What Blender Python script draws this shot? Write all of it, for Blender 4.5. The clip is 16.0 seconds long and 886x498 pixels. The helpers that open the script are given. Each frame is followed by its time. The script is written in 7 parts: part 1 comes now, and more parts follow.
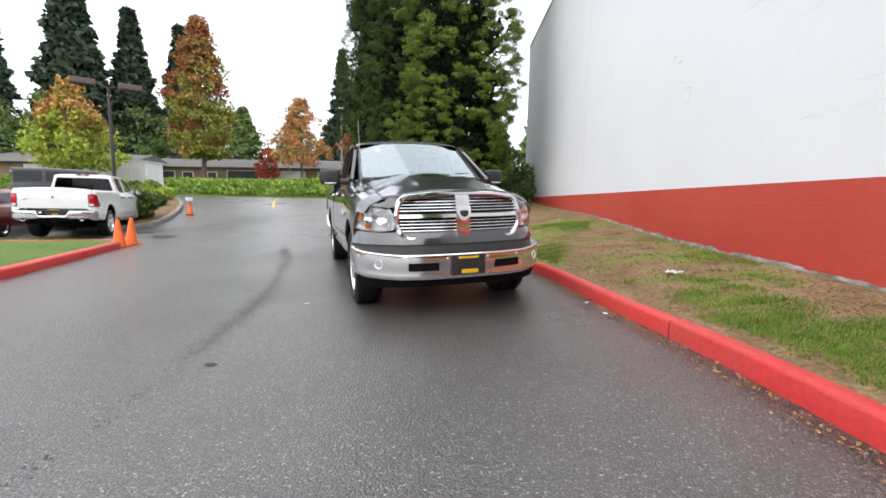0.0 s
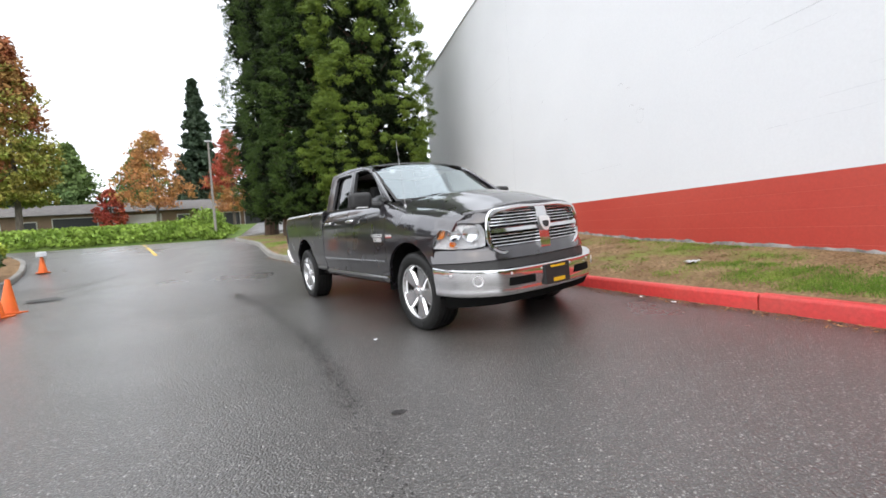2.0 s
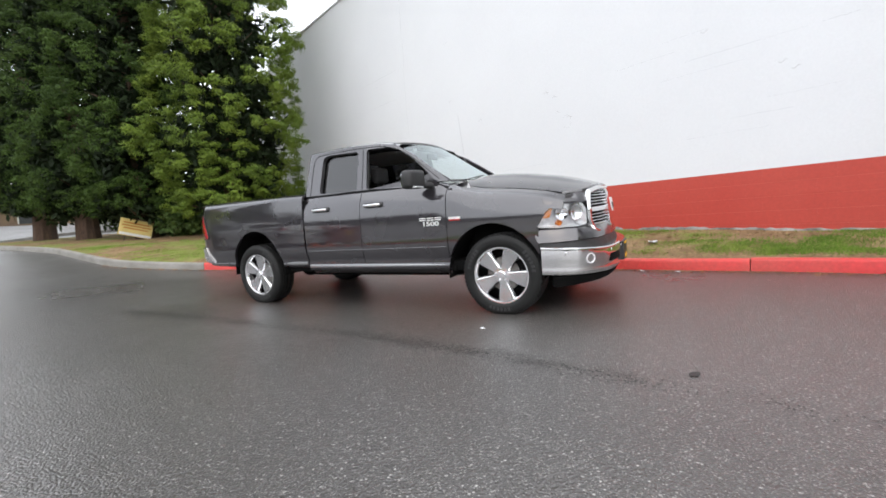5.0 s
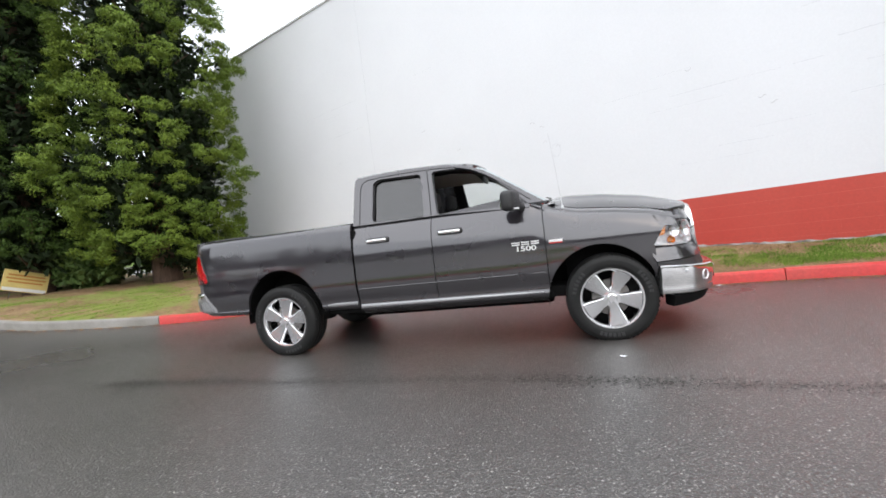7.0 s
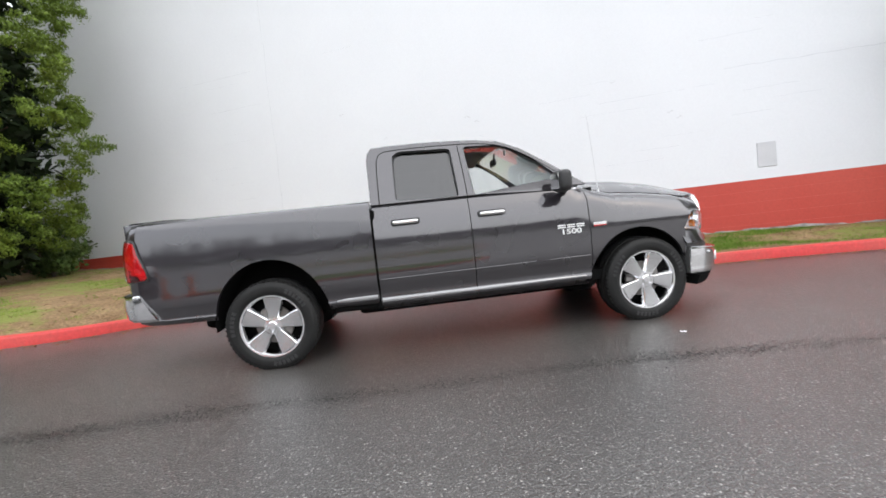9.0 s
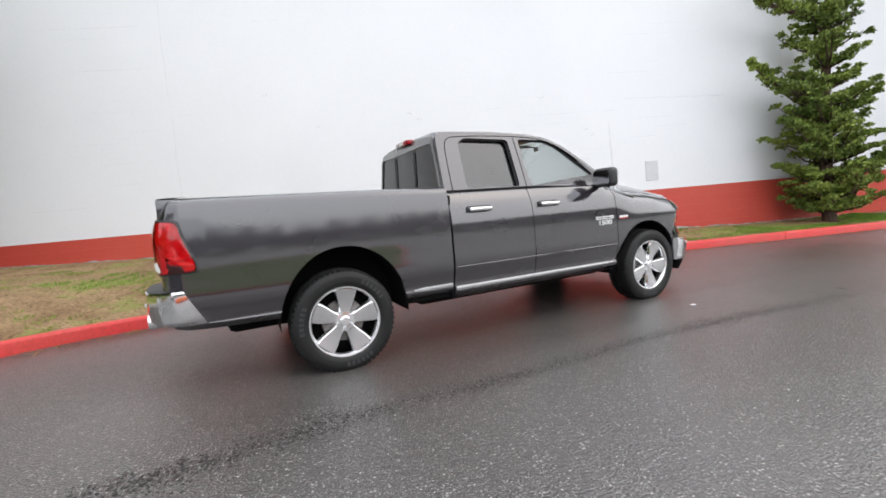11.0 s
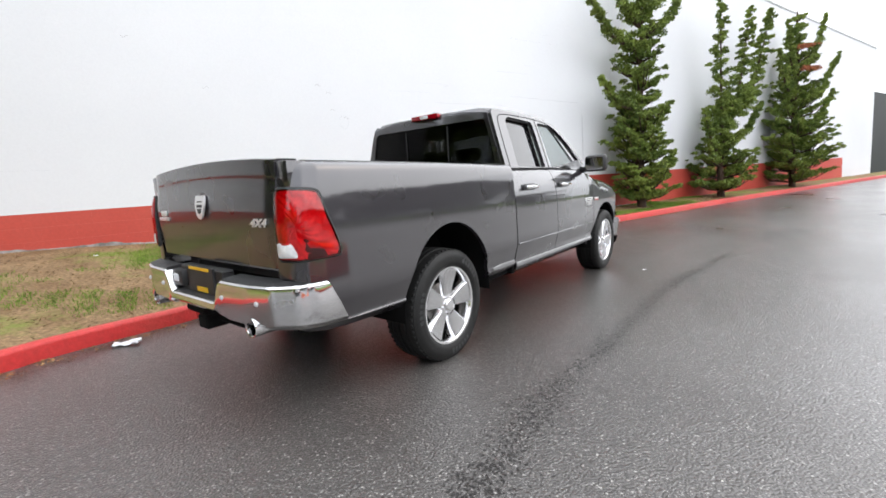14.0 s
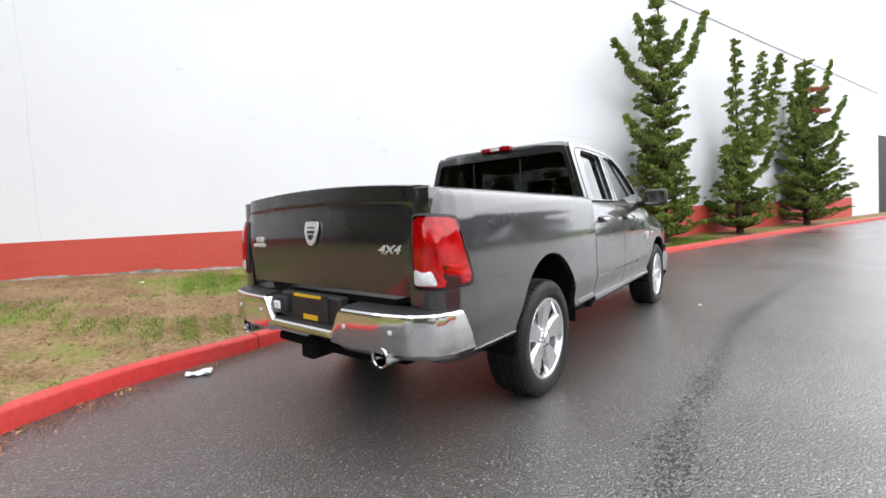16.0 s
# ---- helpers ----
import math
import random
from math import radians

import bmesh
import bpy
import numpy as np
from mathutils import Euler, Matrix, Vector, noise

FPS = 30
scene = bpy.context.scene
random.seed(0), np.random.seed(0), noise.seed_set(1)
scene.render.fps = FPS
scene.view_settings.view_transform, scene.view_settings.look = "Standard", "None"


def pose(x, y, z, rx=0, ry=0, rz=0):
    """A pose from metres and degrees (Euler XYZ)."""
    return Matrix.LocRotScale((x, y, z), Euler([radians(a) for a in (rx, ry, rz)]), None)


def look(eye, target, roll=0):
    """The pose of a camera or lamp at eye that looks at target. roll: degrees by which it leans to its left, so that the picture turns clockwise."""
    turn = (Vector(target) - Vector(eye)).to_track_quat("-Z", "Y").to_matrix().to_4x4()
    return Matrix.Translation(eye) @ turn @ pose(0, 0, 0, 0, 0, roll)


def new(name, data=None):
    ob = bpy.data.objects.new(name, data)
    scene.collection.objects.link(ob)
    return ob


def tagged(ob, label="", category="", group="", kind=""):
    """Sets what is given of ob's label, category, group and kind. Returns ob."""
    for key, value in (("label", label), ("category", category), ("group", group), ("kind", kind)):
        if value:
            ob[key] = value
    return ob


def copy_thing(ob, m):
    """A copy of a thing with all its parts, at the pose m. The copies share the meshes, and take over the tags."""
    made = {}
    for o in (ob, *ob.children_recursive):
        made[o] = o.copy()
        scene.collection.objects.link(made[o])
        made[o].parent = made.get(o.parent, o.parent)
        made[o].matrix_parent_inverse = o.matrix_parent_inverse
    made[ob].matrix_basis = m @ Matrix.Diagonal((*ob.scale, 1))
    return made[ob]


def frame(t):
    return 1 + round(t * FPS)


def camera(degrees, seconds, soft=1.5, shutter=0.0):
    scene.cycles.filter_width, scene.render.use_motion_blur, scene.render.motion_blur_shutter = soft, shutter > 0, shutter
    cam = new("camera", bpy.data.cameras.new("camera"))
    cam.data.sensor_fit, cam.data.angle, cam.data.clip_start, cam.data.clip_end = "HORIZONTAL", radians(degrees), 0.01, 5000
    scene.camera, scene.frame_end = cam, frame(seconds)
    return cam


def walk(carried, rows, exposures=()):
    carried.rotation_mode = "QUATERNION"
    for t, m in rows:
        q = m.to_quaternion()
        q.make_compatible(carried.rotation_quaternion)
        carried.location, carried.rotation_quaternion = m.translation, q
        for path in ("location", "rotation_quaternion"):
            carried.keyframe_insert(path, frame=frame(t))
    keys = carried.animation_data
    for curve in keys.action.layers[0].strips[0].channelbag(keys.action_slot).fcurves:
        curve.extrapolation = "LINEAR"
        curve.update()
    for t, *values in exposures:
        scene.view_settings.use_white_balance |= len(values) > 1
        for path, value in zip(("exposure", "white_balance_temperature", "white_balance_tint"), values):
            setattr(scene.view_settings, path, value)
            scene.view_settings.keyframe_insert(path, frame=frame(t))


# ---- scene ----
cam = camera(92.9, 16.0, soft=1.7)
PATH = [
    (0, (1.742, 0.287, 1.153), (1.664, 2.272, 0.928), 1.0),
    (0.5, (1.251, 0.41, 1.115), (1.309, 2.405, 0.988), 2.7),
    (1, (0.754, 0.426, 1.093), (1.001, 2.409, 1.0), 0.7),
    (1.5, (0.252, 0.478, 1.068), (0.618, 2.441, 0.954), -2.1),
    (2, (-0.235, 0.594, 1.073), (0.265, 2.528, 0.968), -3.8),
    (2.5, (-0.707, 0.742, 1.06), (-0.001, 2.612, 1.0), -3.3),
    (3, (-1.122, 1.002, 1.034), (-0.292, 2.819, 0.948), -3.5),
    (3.5, (-1.508, 1.216, 1.015), (-0.565, 2.978, 0.946), -2.5),
    (4, (-1.903, 1.451, 1.006), (-0.823, 3.13, 0.88), -2.6),
    (4.2, (-2.034, 1.58, 0.994), (-0.895, 3.219, 0.859), -2.9),
    (6.3, (-3.322, 3.145, 1.072), (-1.78, 4.416, 0.994), -6.7),
    (6.5, (-3.4, 3.326, 1.074), (-1.819, 4.55, 1.026), -7.3),
    (7, (-3.503, 3.804, 1.092), (-1.884, 4.979, 1.074), -6.6),
    (7.5, (-3.641, 4.264, 1.085), (-1.873, 5.199, 1.085), -5.5),
    (8, (-3.702, 4.732, 1.086), (-1.881, 5.559, 1.044), -5.0),
    (8.5, (-3.782, 5.192, 1.093), (-1.89, 5.84, 1.083), -5.1),
    (9, (-3.888, 5.67, 1.104), (-1.962, 6.204, 1.018), -6.3),
    (9.2, (-3.894, 5.887, 1.105), (-1.954, 6.362, 1.008), -6.6),
    (11.3, (-4.057, 8.019, 1.163), (-2.078, 7.778, 1.01), -4.9),
    (11.5, (-4.009, 8.205, 1.168), (-2.032, 7.951, 1.004), -4.8),
    (12, (-3.847, 8.629, 1.169), (-1.884, 8.278, 1.018), -4.5),
    (12.5, (-3.714, 9.044, 1.181), (-1.807, 8.461, 1.036), -5.9),
    (13, (-3.49, 9.429, 1.176), (-1.621, 8.74, 0.99), -6.7),
    (13.5, (-3.313, 9.691, 1.207), (-1.523, 8.814, 1.045), -5.5),
    (14, (-3.239, 9.788, 1.229), (-1.54, 8.767, 0.967), -4.6),
    (14.5, (-3.204, 9.88, 1.246), (-1.44, 8.95, 1.085), -5.6),
    (15, (-3.187, 9.973, 1.241), (-1.412, 9.063, 1.101), -5.6),
    (15.5, (-3.042, 10.121, 1.228), (-1.283, 9.177, 1.102), -4.4),
    (16, (-2.837, 10.357, 1.251), (-1.131, 9.318, 1.145), -3.7),
]
walk(cam, [(t, look(eye, target, roll)) for t, eye, target, roll in PATH], exposures=[(0.0, 0.86), (9.0, 0.90), (12.5, 0.90), (14.5, 1.02), (16.0, 1.06)])

# ---- light: an overcast autumn day ----
world = bpy.data.worlds.new("overcast_sky")
scene.world = world
world.use_nodes = True
wn, wl = world.node_tree.nodes, world.node_tree.links
sky = wn.new("ShaderNodeTexSky")
sky.sky_type, sky.sun_disc = "NISHITA", False
sky.sun_elevation, sky.sun_rotation = radians(48), radians(200)
sky.air_density, sky.dust_density, sky.ozone_density = 1.0, 6.0, 1.0
cloud = wn.new("ShaderNodeMix")
cloud.data_type = "RGBA"
cloud.inputs[0].default_value = 0.86
cloud.inputs[7].default_value = (9.9, 10.3, 11.0, 1)
wl.new(sky.outputs[0], cloud.inputs[6])
wl.new(cloud.outputs[2], wn["Background"].inputs[0])
wn["Background"].inputs[1].default_value = 0.115
sun_lamp = bpy.data.lights.new("sun", "SUN")
sun_lamp.energy, sun_lamp.angle, sun_lamp.color = 0.7, radians(110), (1.0, 0.97, 0.93)
sun = new("sun", sun_lamp)
sun.matrix_world = look((0, 0, 30), (8, 9, 12))

# ---- materials ----
def mat(name, colour, rough=0.6, metal=0.0, colour2=None, scale=4.0, fine=60.0, fine_amount=0.15, bump=0.0, bump_scale=120.0,
        rough2=None, vary=0.0, coat=0.0, spec=0.5, stretch=(1, 1, 1), island=0.0, space="Object"):
    """A surface with variation at two scales: broad patches to colour2, fine grain, relief, and a random tone per piece."""
    m = bpy.data.materials.new(name)
    m.use_nodes = True
    n, l = m.node_tree.nodes, m.node_tree.links
    b = n["Principled BSDF"]
    b.inputs["Roughness"].default_value, b.inputs["Metallic"].default_value = rough, metal
    b.inputs["Coat Weight"].default_value, b.inputs["Specular IOR Level"].default_value = coat, spec
    b.inputs["Coat Roughness"].default_value = 0.03
    tc = n.new("ShaderNodeTexCoord")
    mp = n.new("ShaderNodeMapping")
    mp.inputs["Scale"].default_value = stretch
    if space == "World":
        l.new(n.new("ShaderNodeNewGeometry").outputs["Position"], mp.inputs[0])
    else:
        l.new(tc.outputs[space], mp.inputs[0])
    broad = n.new("ShaderNodeTexNoise")
    broad.inputs["Scale"].default_value, broad.inputs["Detail"].default_value = scale, 5
    l.new(mp.outputs[0], broad.inputs[0])
    ramp = n.new("ShaderNodeMapRange")
    ramp.inputs[1].default_value, ramp.inputs[2].default_value = 0.35, 0.65
    l.new(broad.outputs[0], ramp.inputs[0])
    mix = n.new("ShaderNodeMix")
    mix.data_type = "RGBA"
    mix.inputs[6].default_value = (*colour, 1)
    mix.inputs[7].default_value = (*(colour2 or colour), 1)
    l.new(ramp.outputs[0], mix.inputs[0])
    grain = n.new("ShaderNodeTexNoise")
    grain.inputs["Scale"].default_value, grain.inputs["Detail"].default_value = fine, 3
    l.new(mp.outputs[0], grain.inputs[0])
    g2 = n.new("ShaderNodeMapRange")
    g2.inputs[1].default_value, g2.inputs[2].default_value = 0.25, 0.75
    g2.inputs[3].default_value, g2.inputs[4].default_value = 1 - fine_amount, 1 + fine_amount
    l.new(grain.outputs[0], g2.inputs[0])
    tone = g2.outputs[0]
    for amount, node, out in ((vary, "ShaderNodeObjectInfo", "Random"), (island, "ShaderNodeNewGeometry", "Random Per Island")):
        if amount:
            src = n.new(node)
            r = n.new("ShaderNodeMapRange")
            r.inputs[3].default_value, r.inputs[4].default_value = 1 - amount, 1 + amount
            l.new(src.outputs[out], r.inputs[0])
            t = n.new("ShaderNodeMath")
            t.operation = "MULTIPLY"
            l.new(tone, t.inputs[0])
            l.new(r.outputs[0], t.inputs[1])
            tone = t.outputs[0]
    sc = n.new("ShaderNodeVectorMath")
    sc.operation = "SCALE"
    l.new(mix.outputs[2], sc.inputs[0])
    l.new(tone, sc.inputs["Scale"])
    l.new(sc.outputs[0], b.inputs["Base Color"])
    if rough2 is not None:
        rr = n.new("ShaderNodeMapRange")
        rr.inputs[3].default_value, rr.inputs[4].default_value = rough, rough2
        l.new(ramp.outputs[0], rr.inputs[0])
        l.new(rr.outputs[0], b.inputs["Roughness"])
    if bump:
        bn = n.new("ShaderNodeTexNoise")
        bn.inputs["Scale"].default_value, bn.inputs["Detail"].default_value = bump_scale, 4
        l.new(mp.outputs[0], bn.inputs[0])
        bb = n.new("ShaderNodeBump")
        bb.inputs["Strength"].default_value, bb.inputs["Distance"].default_value = bump, 0.01
        l.new(bn.outputs[0], bb.inputs["Height"])
        l.new(bb.outputs[0], b.inputs["Normal"])
    return m


def glass(name, tint, alpha_mix, rough=0.02):
    """A thin pane: part clear and tinted, with the gloss of glass raised or lowered by alpha_mix."""
    m = bpy.data.materials.new(name)
    m.use_nodes = True
    n, l = m.node_tree.nodes, m.node_tree.links
    n.remove(n["Principled BSDF"])
    tr, gl, mx, lw = n.new("ShaderNodeBsdfTransparent"), n.new("ShaderNodeBsdfGlossy"), n.new("ShaderNodeMixShader"), n.new("ShaderNodeLayerWeight")
    tr.inputs[0].default_value = (*tint, 1)
    gl.inputs[1].default_value = rough
    lw.inputs[0].default_value = 0.5
    pw, ad = n.new("ShaderNodeMath"), n.new("ShaderNodeMath")
    pw.operation, ad.operation, ad.use_clamp = "POWER", "ADD", True
    pw.inputs[1].default_value = 4.0
    ad.inputs[1].default_value = 0.05 + alpha_mix
    l.new(lw.outputs["Facing"], pw.inputs[0])
    l.new(pw.outputs[0], ad.inputs[0])
    l.new(ad.outputs[0], mx.inputs[0])
    l.new(tr.outputs[0], mx.inputs[1])
    l.new(gl.outputs[0], mx.inputs[2])
    l.new(mx.outputs[0], n["Material Output"].inputs[0])
    return m


def asphalt():
    """Wet asphalt: pale stones in dark binder, dried and soaked patches, a rough surface that shines at a low angle."""
    m = mat("wet_asphalt", (0.050, 0.0455, 0.0425), 0.27, colour2=(0.074, 0.069, 0.065), scale=0.40, fine=70, fine_amount=0.35, rough2=0.36, spec=0.6)
    n, l = m.node_tree.nodes, m.node_tree.links
    b = n["Principled BSDF"]
    tc = n.new("ShaderNodeTexCoord")
    old = b.inputs["Base Color"].links[0].from_socket
    last = old
    for size, lo, hi, tone in ((115, 0.46, 0.80, (0.38, 0.365, 0.35)), (60, 0.84, 0.95, (0.46, 0.445, 0.42))):
        v = n.new("ShaderNodeTexVoronoi")
        v.inputs["Scale"].default_value = size
        l.new(tc.outputs["Object"], v.inputs[0])
        sep = n.new("ShaderNodeSeparateColor")
        l.new(v.outputs["Color"], sep.inputs[0])
        pick = n.new("ShaderNodeMapRange")
        pick.inputs[1].default_value, pick.inputs[2].default_value = lo, hi
        l.new(sep.outputs[0], pick.inputs[0])
        near = n.new("ShaderNodeMapRange")
        near.inputs[1].default_value, near.inputs[2].default_value = 0.42, 0.28
        l.new(v.outputs["Distance"], near.inputs[0])
        mul = n.new("ShaderNodeMath")
        mul.operation = "MULTIPLY"
        l.new(pick.outputs[0], mul.inputs[0])
        l.new(near.outputs[0], mul.inputs[1])
        half = n.new("ShaderNodeMath")
        half.operation = "MULTIPLY"
        half.inputs[1].default_value = 0.66
        l.new(mul.outputs[0], half.inputs[0])
        mx = n.new("ShaderNodeMix")
        mx.data_type = "RGBA"
        mx.inputs[7].default_value = (*tone, 1)
        l.new(half.outputs[0], mx.inputs[0])
        l.new(last, mx.inputs[6])
        last = mx.outputs[2]
    l.new(last, b.inputs["Base Color"])
    film = n.new("ShaderNodeTexNoise")
    film.inputs["Scale"].default_value, film.inputs["Detail"].default_value = 0.55, 6
    l.new(tc.outputs["Object"], film.inputs[0])
    fr = n.new("ShaderNodeMapRange")
    fr.inputs[1].default_value, fr.inputs[2].default_value, fr.inputs[3].default_value, fr.inputs[4].default_value = 0.36, 0.64, 0.22, 0.55
    l.new(film.outputs[0], fr.inputs[0])
    l.new(fr.outputs[0], b.inputs["Coat Weight"])
    b.inputs["Coat Roughness"].default_value = 0.24
    v = n.new("ShaderNodeTexVoronoi")
    v.inputs["Scale"].default_value = 80
    l.new(tc.outputs["Object"], v.inputs[0])
    bb = n.new("ShaderNodeBump")
    bb.invert = True
    bb.inputs["Strength"].default_value, bb.inputs["Distance"].default_value = 0.8, 0.006
    l.new(v.outputs["Distance"], bb.inputs["Height"])
    l.new(bb.outputs[0], b.inputs["Normal"])
    soft = n.new("ShaderNodeBump")
    soft.invert = True
    soft.inputs["Strength"].default_value, soft.inputs["Distance"].default_value = 0.32, 0.006
    l.new(v.outputs["Distance"], soft.inputs["Height"])
    l.new(soft.outputs[0], b.inputs["Coat Normal"])
    return m


M_ASPHALT = asphalt()
M_CRACK = mat("crack_filler", (0.024, 0.022, 0.021), 0.5, spec=0.4, fine_amount=0.3, bump=0.4)
M_WHITEWALL = mat("white_wall_paint", (0.76, 0.77, 0.79), 0.75, colour2=(0.71, 0.72, 0.74), scale=0.25, fine=35, fine_amount=0.02, bump=0.15, bump_scale=60)
M_REDWALL = mat("red_wall_paint", (0.47, 0.050, 0.033), 0.6, colour2=(0.51, 0.070, 0.046), scale=0.5, fine=30, fine_amount=0.07, bump=0.25, bump_scale=60, space="World")
M_MORTAR_RED = mat("red_mortar", (0.54, 0.095, 0.068), 0.7, fine=25)
M_CONCRETE = mat("bare_concrete", (0.12, 0.11, 0.10), 0.85, colour2=(0.34, 0.325, 0.31), scale=7, bump=0.6, bump_scale=40)
M_REDKERB = mat("red_kerb_paint", (0.58, 0.032, 0.032), 0.5, colour2=(0.52, 0.055, 0.045), scale=1.6, fine=25, fine_amount=0.14, bump=0.4, bump_scale=50, vary=0.07)
M_GREYKERB = mat("grey_kerb", (0.27, 0.26, 0.24), 0.8, colour2=(0.19, 0.18, 0.16), scale=2, bump=0.4, bump_scale=50)
M_DIRTLEAF = mat("leaf_litter_soil", (0.155, 0.095, 0.050), 0.95, colour2=(0.27, 0.175, 0.095), scale=2.2, fine=30, fine_amount=0.5, bump=0.9, bump_scale=40)


def moss_over(m, colours, lo, hi):
    """Soft low patches of moss and short turf over a soil material."""
    n, l = m.node_tree.nodes, m.node_tree.links
    b = n["Principled BSDF"]
    under = b.inputs["Base Color"].links[0].from_socket
    tc = n.new("ShaderNodeTexCoord")
    mask = None
    for size, weight in ((0.75, 0.62), (5.0, 0.25), (28.0, 0.13)):
        t = n.new("ShaderNodeTexNoise")
        t.inputs["Scale"].default_value, t.inputs["Detail"].default_value = size, 4
        l.new(tc.outputs["Object"], t.inputs[0])
        k = n.new("ShaderNodeMath")
        k.operation = "MULTIPLY_ADD"
        k.inputs[1].default_value = weight
        l.new(t.outputs[0], k.inputs[0])
        if mask:
            l.new(mask, k.inputs[2])
        else:
            k.inputs[2].default_value = 0.0
        mask = k.outputs[0]
    r = n.new("ShaderNodeMapRange")
    r.inputs[1].default_value, r.inputs[2].default_value, r.inputs[4].default_value = lo, hi, 0.88
    l.new(mask, r.inputs[0])
    g = n.new("ShaderNodeTexNoise")
    g.inputs["Scale"].default_value = 60
    l.new(tc.outputs["Object"], g.inputs[0])
    cm = n.new("ShaderNodeMix")
    cm.data_type = "RGBA"
    cm.inputs[6].default_value, cm.inputs[7].default_value = (*colours[0], 1), (*colours[1], 1)
    l.new(g.outputs[0], cm.inputs[0])
    mx = n.new("ShaderNodeMix")
    mx.data_type = "RGBA"
    l.new(r.outputs[0], mx.inputs[0])
    l.new(under, mx.inputs[6])
    l.new(cm.outputs[2], mx.inputs[7])
    l.new(mx.outputs[2], b.inputs["Base Color"])


M_VERGE = mat("verge_soil_and_moss", (0.175, 0.110, 0.058), 0.95, colour2=(0.265, 0.180, 0.100), scale=2.2, fine=30, fine_amount=0.5, bump=0.9, bump_scale=40)
moss_over(M_VERGE, ((0.10, 0.145, 0.025), (0.24, 0.27, 0.07)), 0.49, 0.58)
M_GRASS = mat("grass_blades", (0.110, 0.205, 0.022), 0.65, colour2=(0.20, 0.265, 0.050), scale=0.9, fine=6, fine_amount=0.25, island=0.35)
M_DRYGRASS = mat("dry_grass", (0.235, 0.160, 0.078), 0.8, colour2=(0.165, 0.105, 0.05), scale=1.3, island=0.4)
M_LEAFBROWN = mat("fallen_leaves", (0.26, 0.125, 0.05), 0.7, colour2=(0.34, 0.20, 0.085), scale=3, island=0.5)
M_GUTTER = mat("wet_gutter_soil", (0.040, 0.028, 0.020), 0.6, colour2=(0.085, 0.055, 0.034), scale=3, island=0.5)
M_LAWN = mat("lawn", (0.085, 0.145, 0.026), 0.9, colour2=(0.12, 0.165, 0.045), scale=0.7, fine=25, fine_amount=0.5, bump=1.0, bump_scale=30)
M_SEQ = mat("conifer_green", (0.150, 0.210, 0.028), 0.6, colour2=(0.090, 0.140, 0.020), scale=0.9, island=0.45)
# Near-black needle colour: the shade inside the crowns is painted in.
M_SEQCORE = mat("conifer_core_painted_shade", (0.014, 0.025, 0.007), 0.7, colour2=(0.009, 0.017, 0.005), scale=0.8, island=0.4)
# Darker copy of the conifer green: the rear trees' shade is painted into it.
M_SEQDARK = mat("conifer_green_painted_shade", (0.062, 0.105, 0.018), 0.65, colour2=(0.036, 0.066, 0.013), scale=0.8, island=0.45)
M_JUN = mat("juniper_green", (0.245, 0.31, 0.065), 0.6, colour2=(0.10, 0.15, 0.032), scale=1.4, island=0.5)
M_RUST = mat("dead_needles", (0.36, 0.12, 0.05), 0.8, island=0.4)
M_FIR = mat("fir_dark", (0.060, 0.088, 0.052), 0.7, colour2=(0.042, 0.066, 0.042), scale=0.3, island=0.4)
M_WOODS = mat("woods_green", (0.105, 0.170, 0.062), 0.7, colour2=(0.155, 0.215, 0.062), scale=0.2, island=0.4)
# Dull colour for the unseen belt, keeping green out of the paint's reflections.
M_BELT = mat("reflection_belt_foliage", (0.085, 0.085, 0.070), 0.8, colour2=(0.055, 0.058, 0.050), scale=0.2, island=0.4)
M_ORANGE = mat("maple_orange", (0.46, 0.19, 0.085), 0.6, colour2=(0.40, 0.24, 0.075), scale=0.45, island=0.4)
M_REDLEAF = mat("maple_red", (0.38, 0.062, 0.050), 0.6, colour2=(0.40, 0.12, 0.06), scale=0.4, island=0.4)
M_MIXLEAF = mat("maple_turning", (0.30, 0.095, 0.045), 0.6, colour2=(0.29, 0.18, 0.055), scale=0.32, island=0.4)
M_YELLOWLEAF = mat("maple_yellow_green", (0.30, 0.42, 0.06), 0.6, colour2=(0.38, 0.38, 0.06), scale=0.16, island=0.35)
M_TURNGREEN = mat("maple_still_green", (0.22, 0.27, 0.05), 0.6, colour2=(0.30, 0.22, 0.055), scale=0.4, island=0.4)
M_ORANGEPALE = mat("maple_pale_orange", (0.52, 0.26, 0.085), 0.6, colour2=(0.38, 0.27, 0.07), scale=0.5, island=0.4)
M_IVY = mat("ivy_green", (0.25, 0.35, 0.065), 0.55, colour2=(0.17, 0.26, 0.045), scale=0.5, island=0.45)
M_SHRUB = mat("shrub_green", (0.055, 0.095, 0.028), 0.6, colour2=(0.085, 0.13, 0.03), scale=1.5, island=0.4)
M_BARK = mat("bark", (0.085, 0.050, 0.032), 0.9, colour2=(0.05, 0.03, 0.02), scale=3, fine=20, fine_amount=0.4, bump=1.0, bump_scale=18, stretch=(3, 3, 0.5))
M_BARKGREY = mat("grey_bark", (0.13, 0.11, 0.09), 0.9, colour2=(0.08, 0.065, 0.05), scale=3, bump=0.8, bump_scale=20, stretch=(3, 3, 0.6))
M_CONE = mat("orange_plastic", (0.85, 0.16, 0.02), 0.5, colour2=(0.72, 0.13, 0.02), scale=5, fine_amount=0.08)
M_WHITEPAINT = mat("white_road_paint", (0.72, 0.72, 0.70), 0.6, colour2=(0.5, 0.5, 0.48), scale=9, fine_amount=0.2)
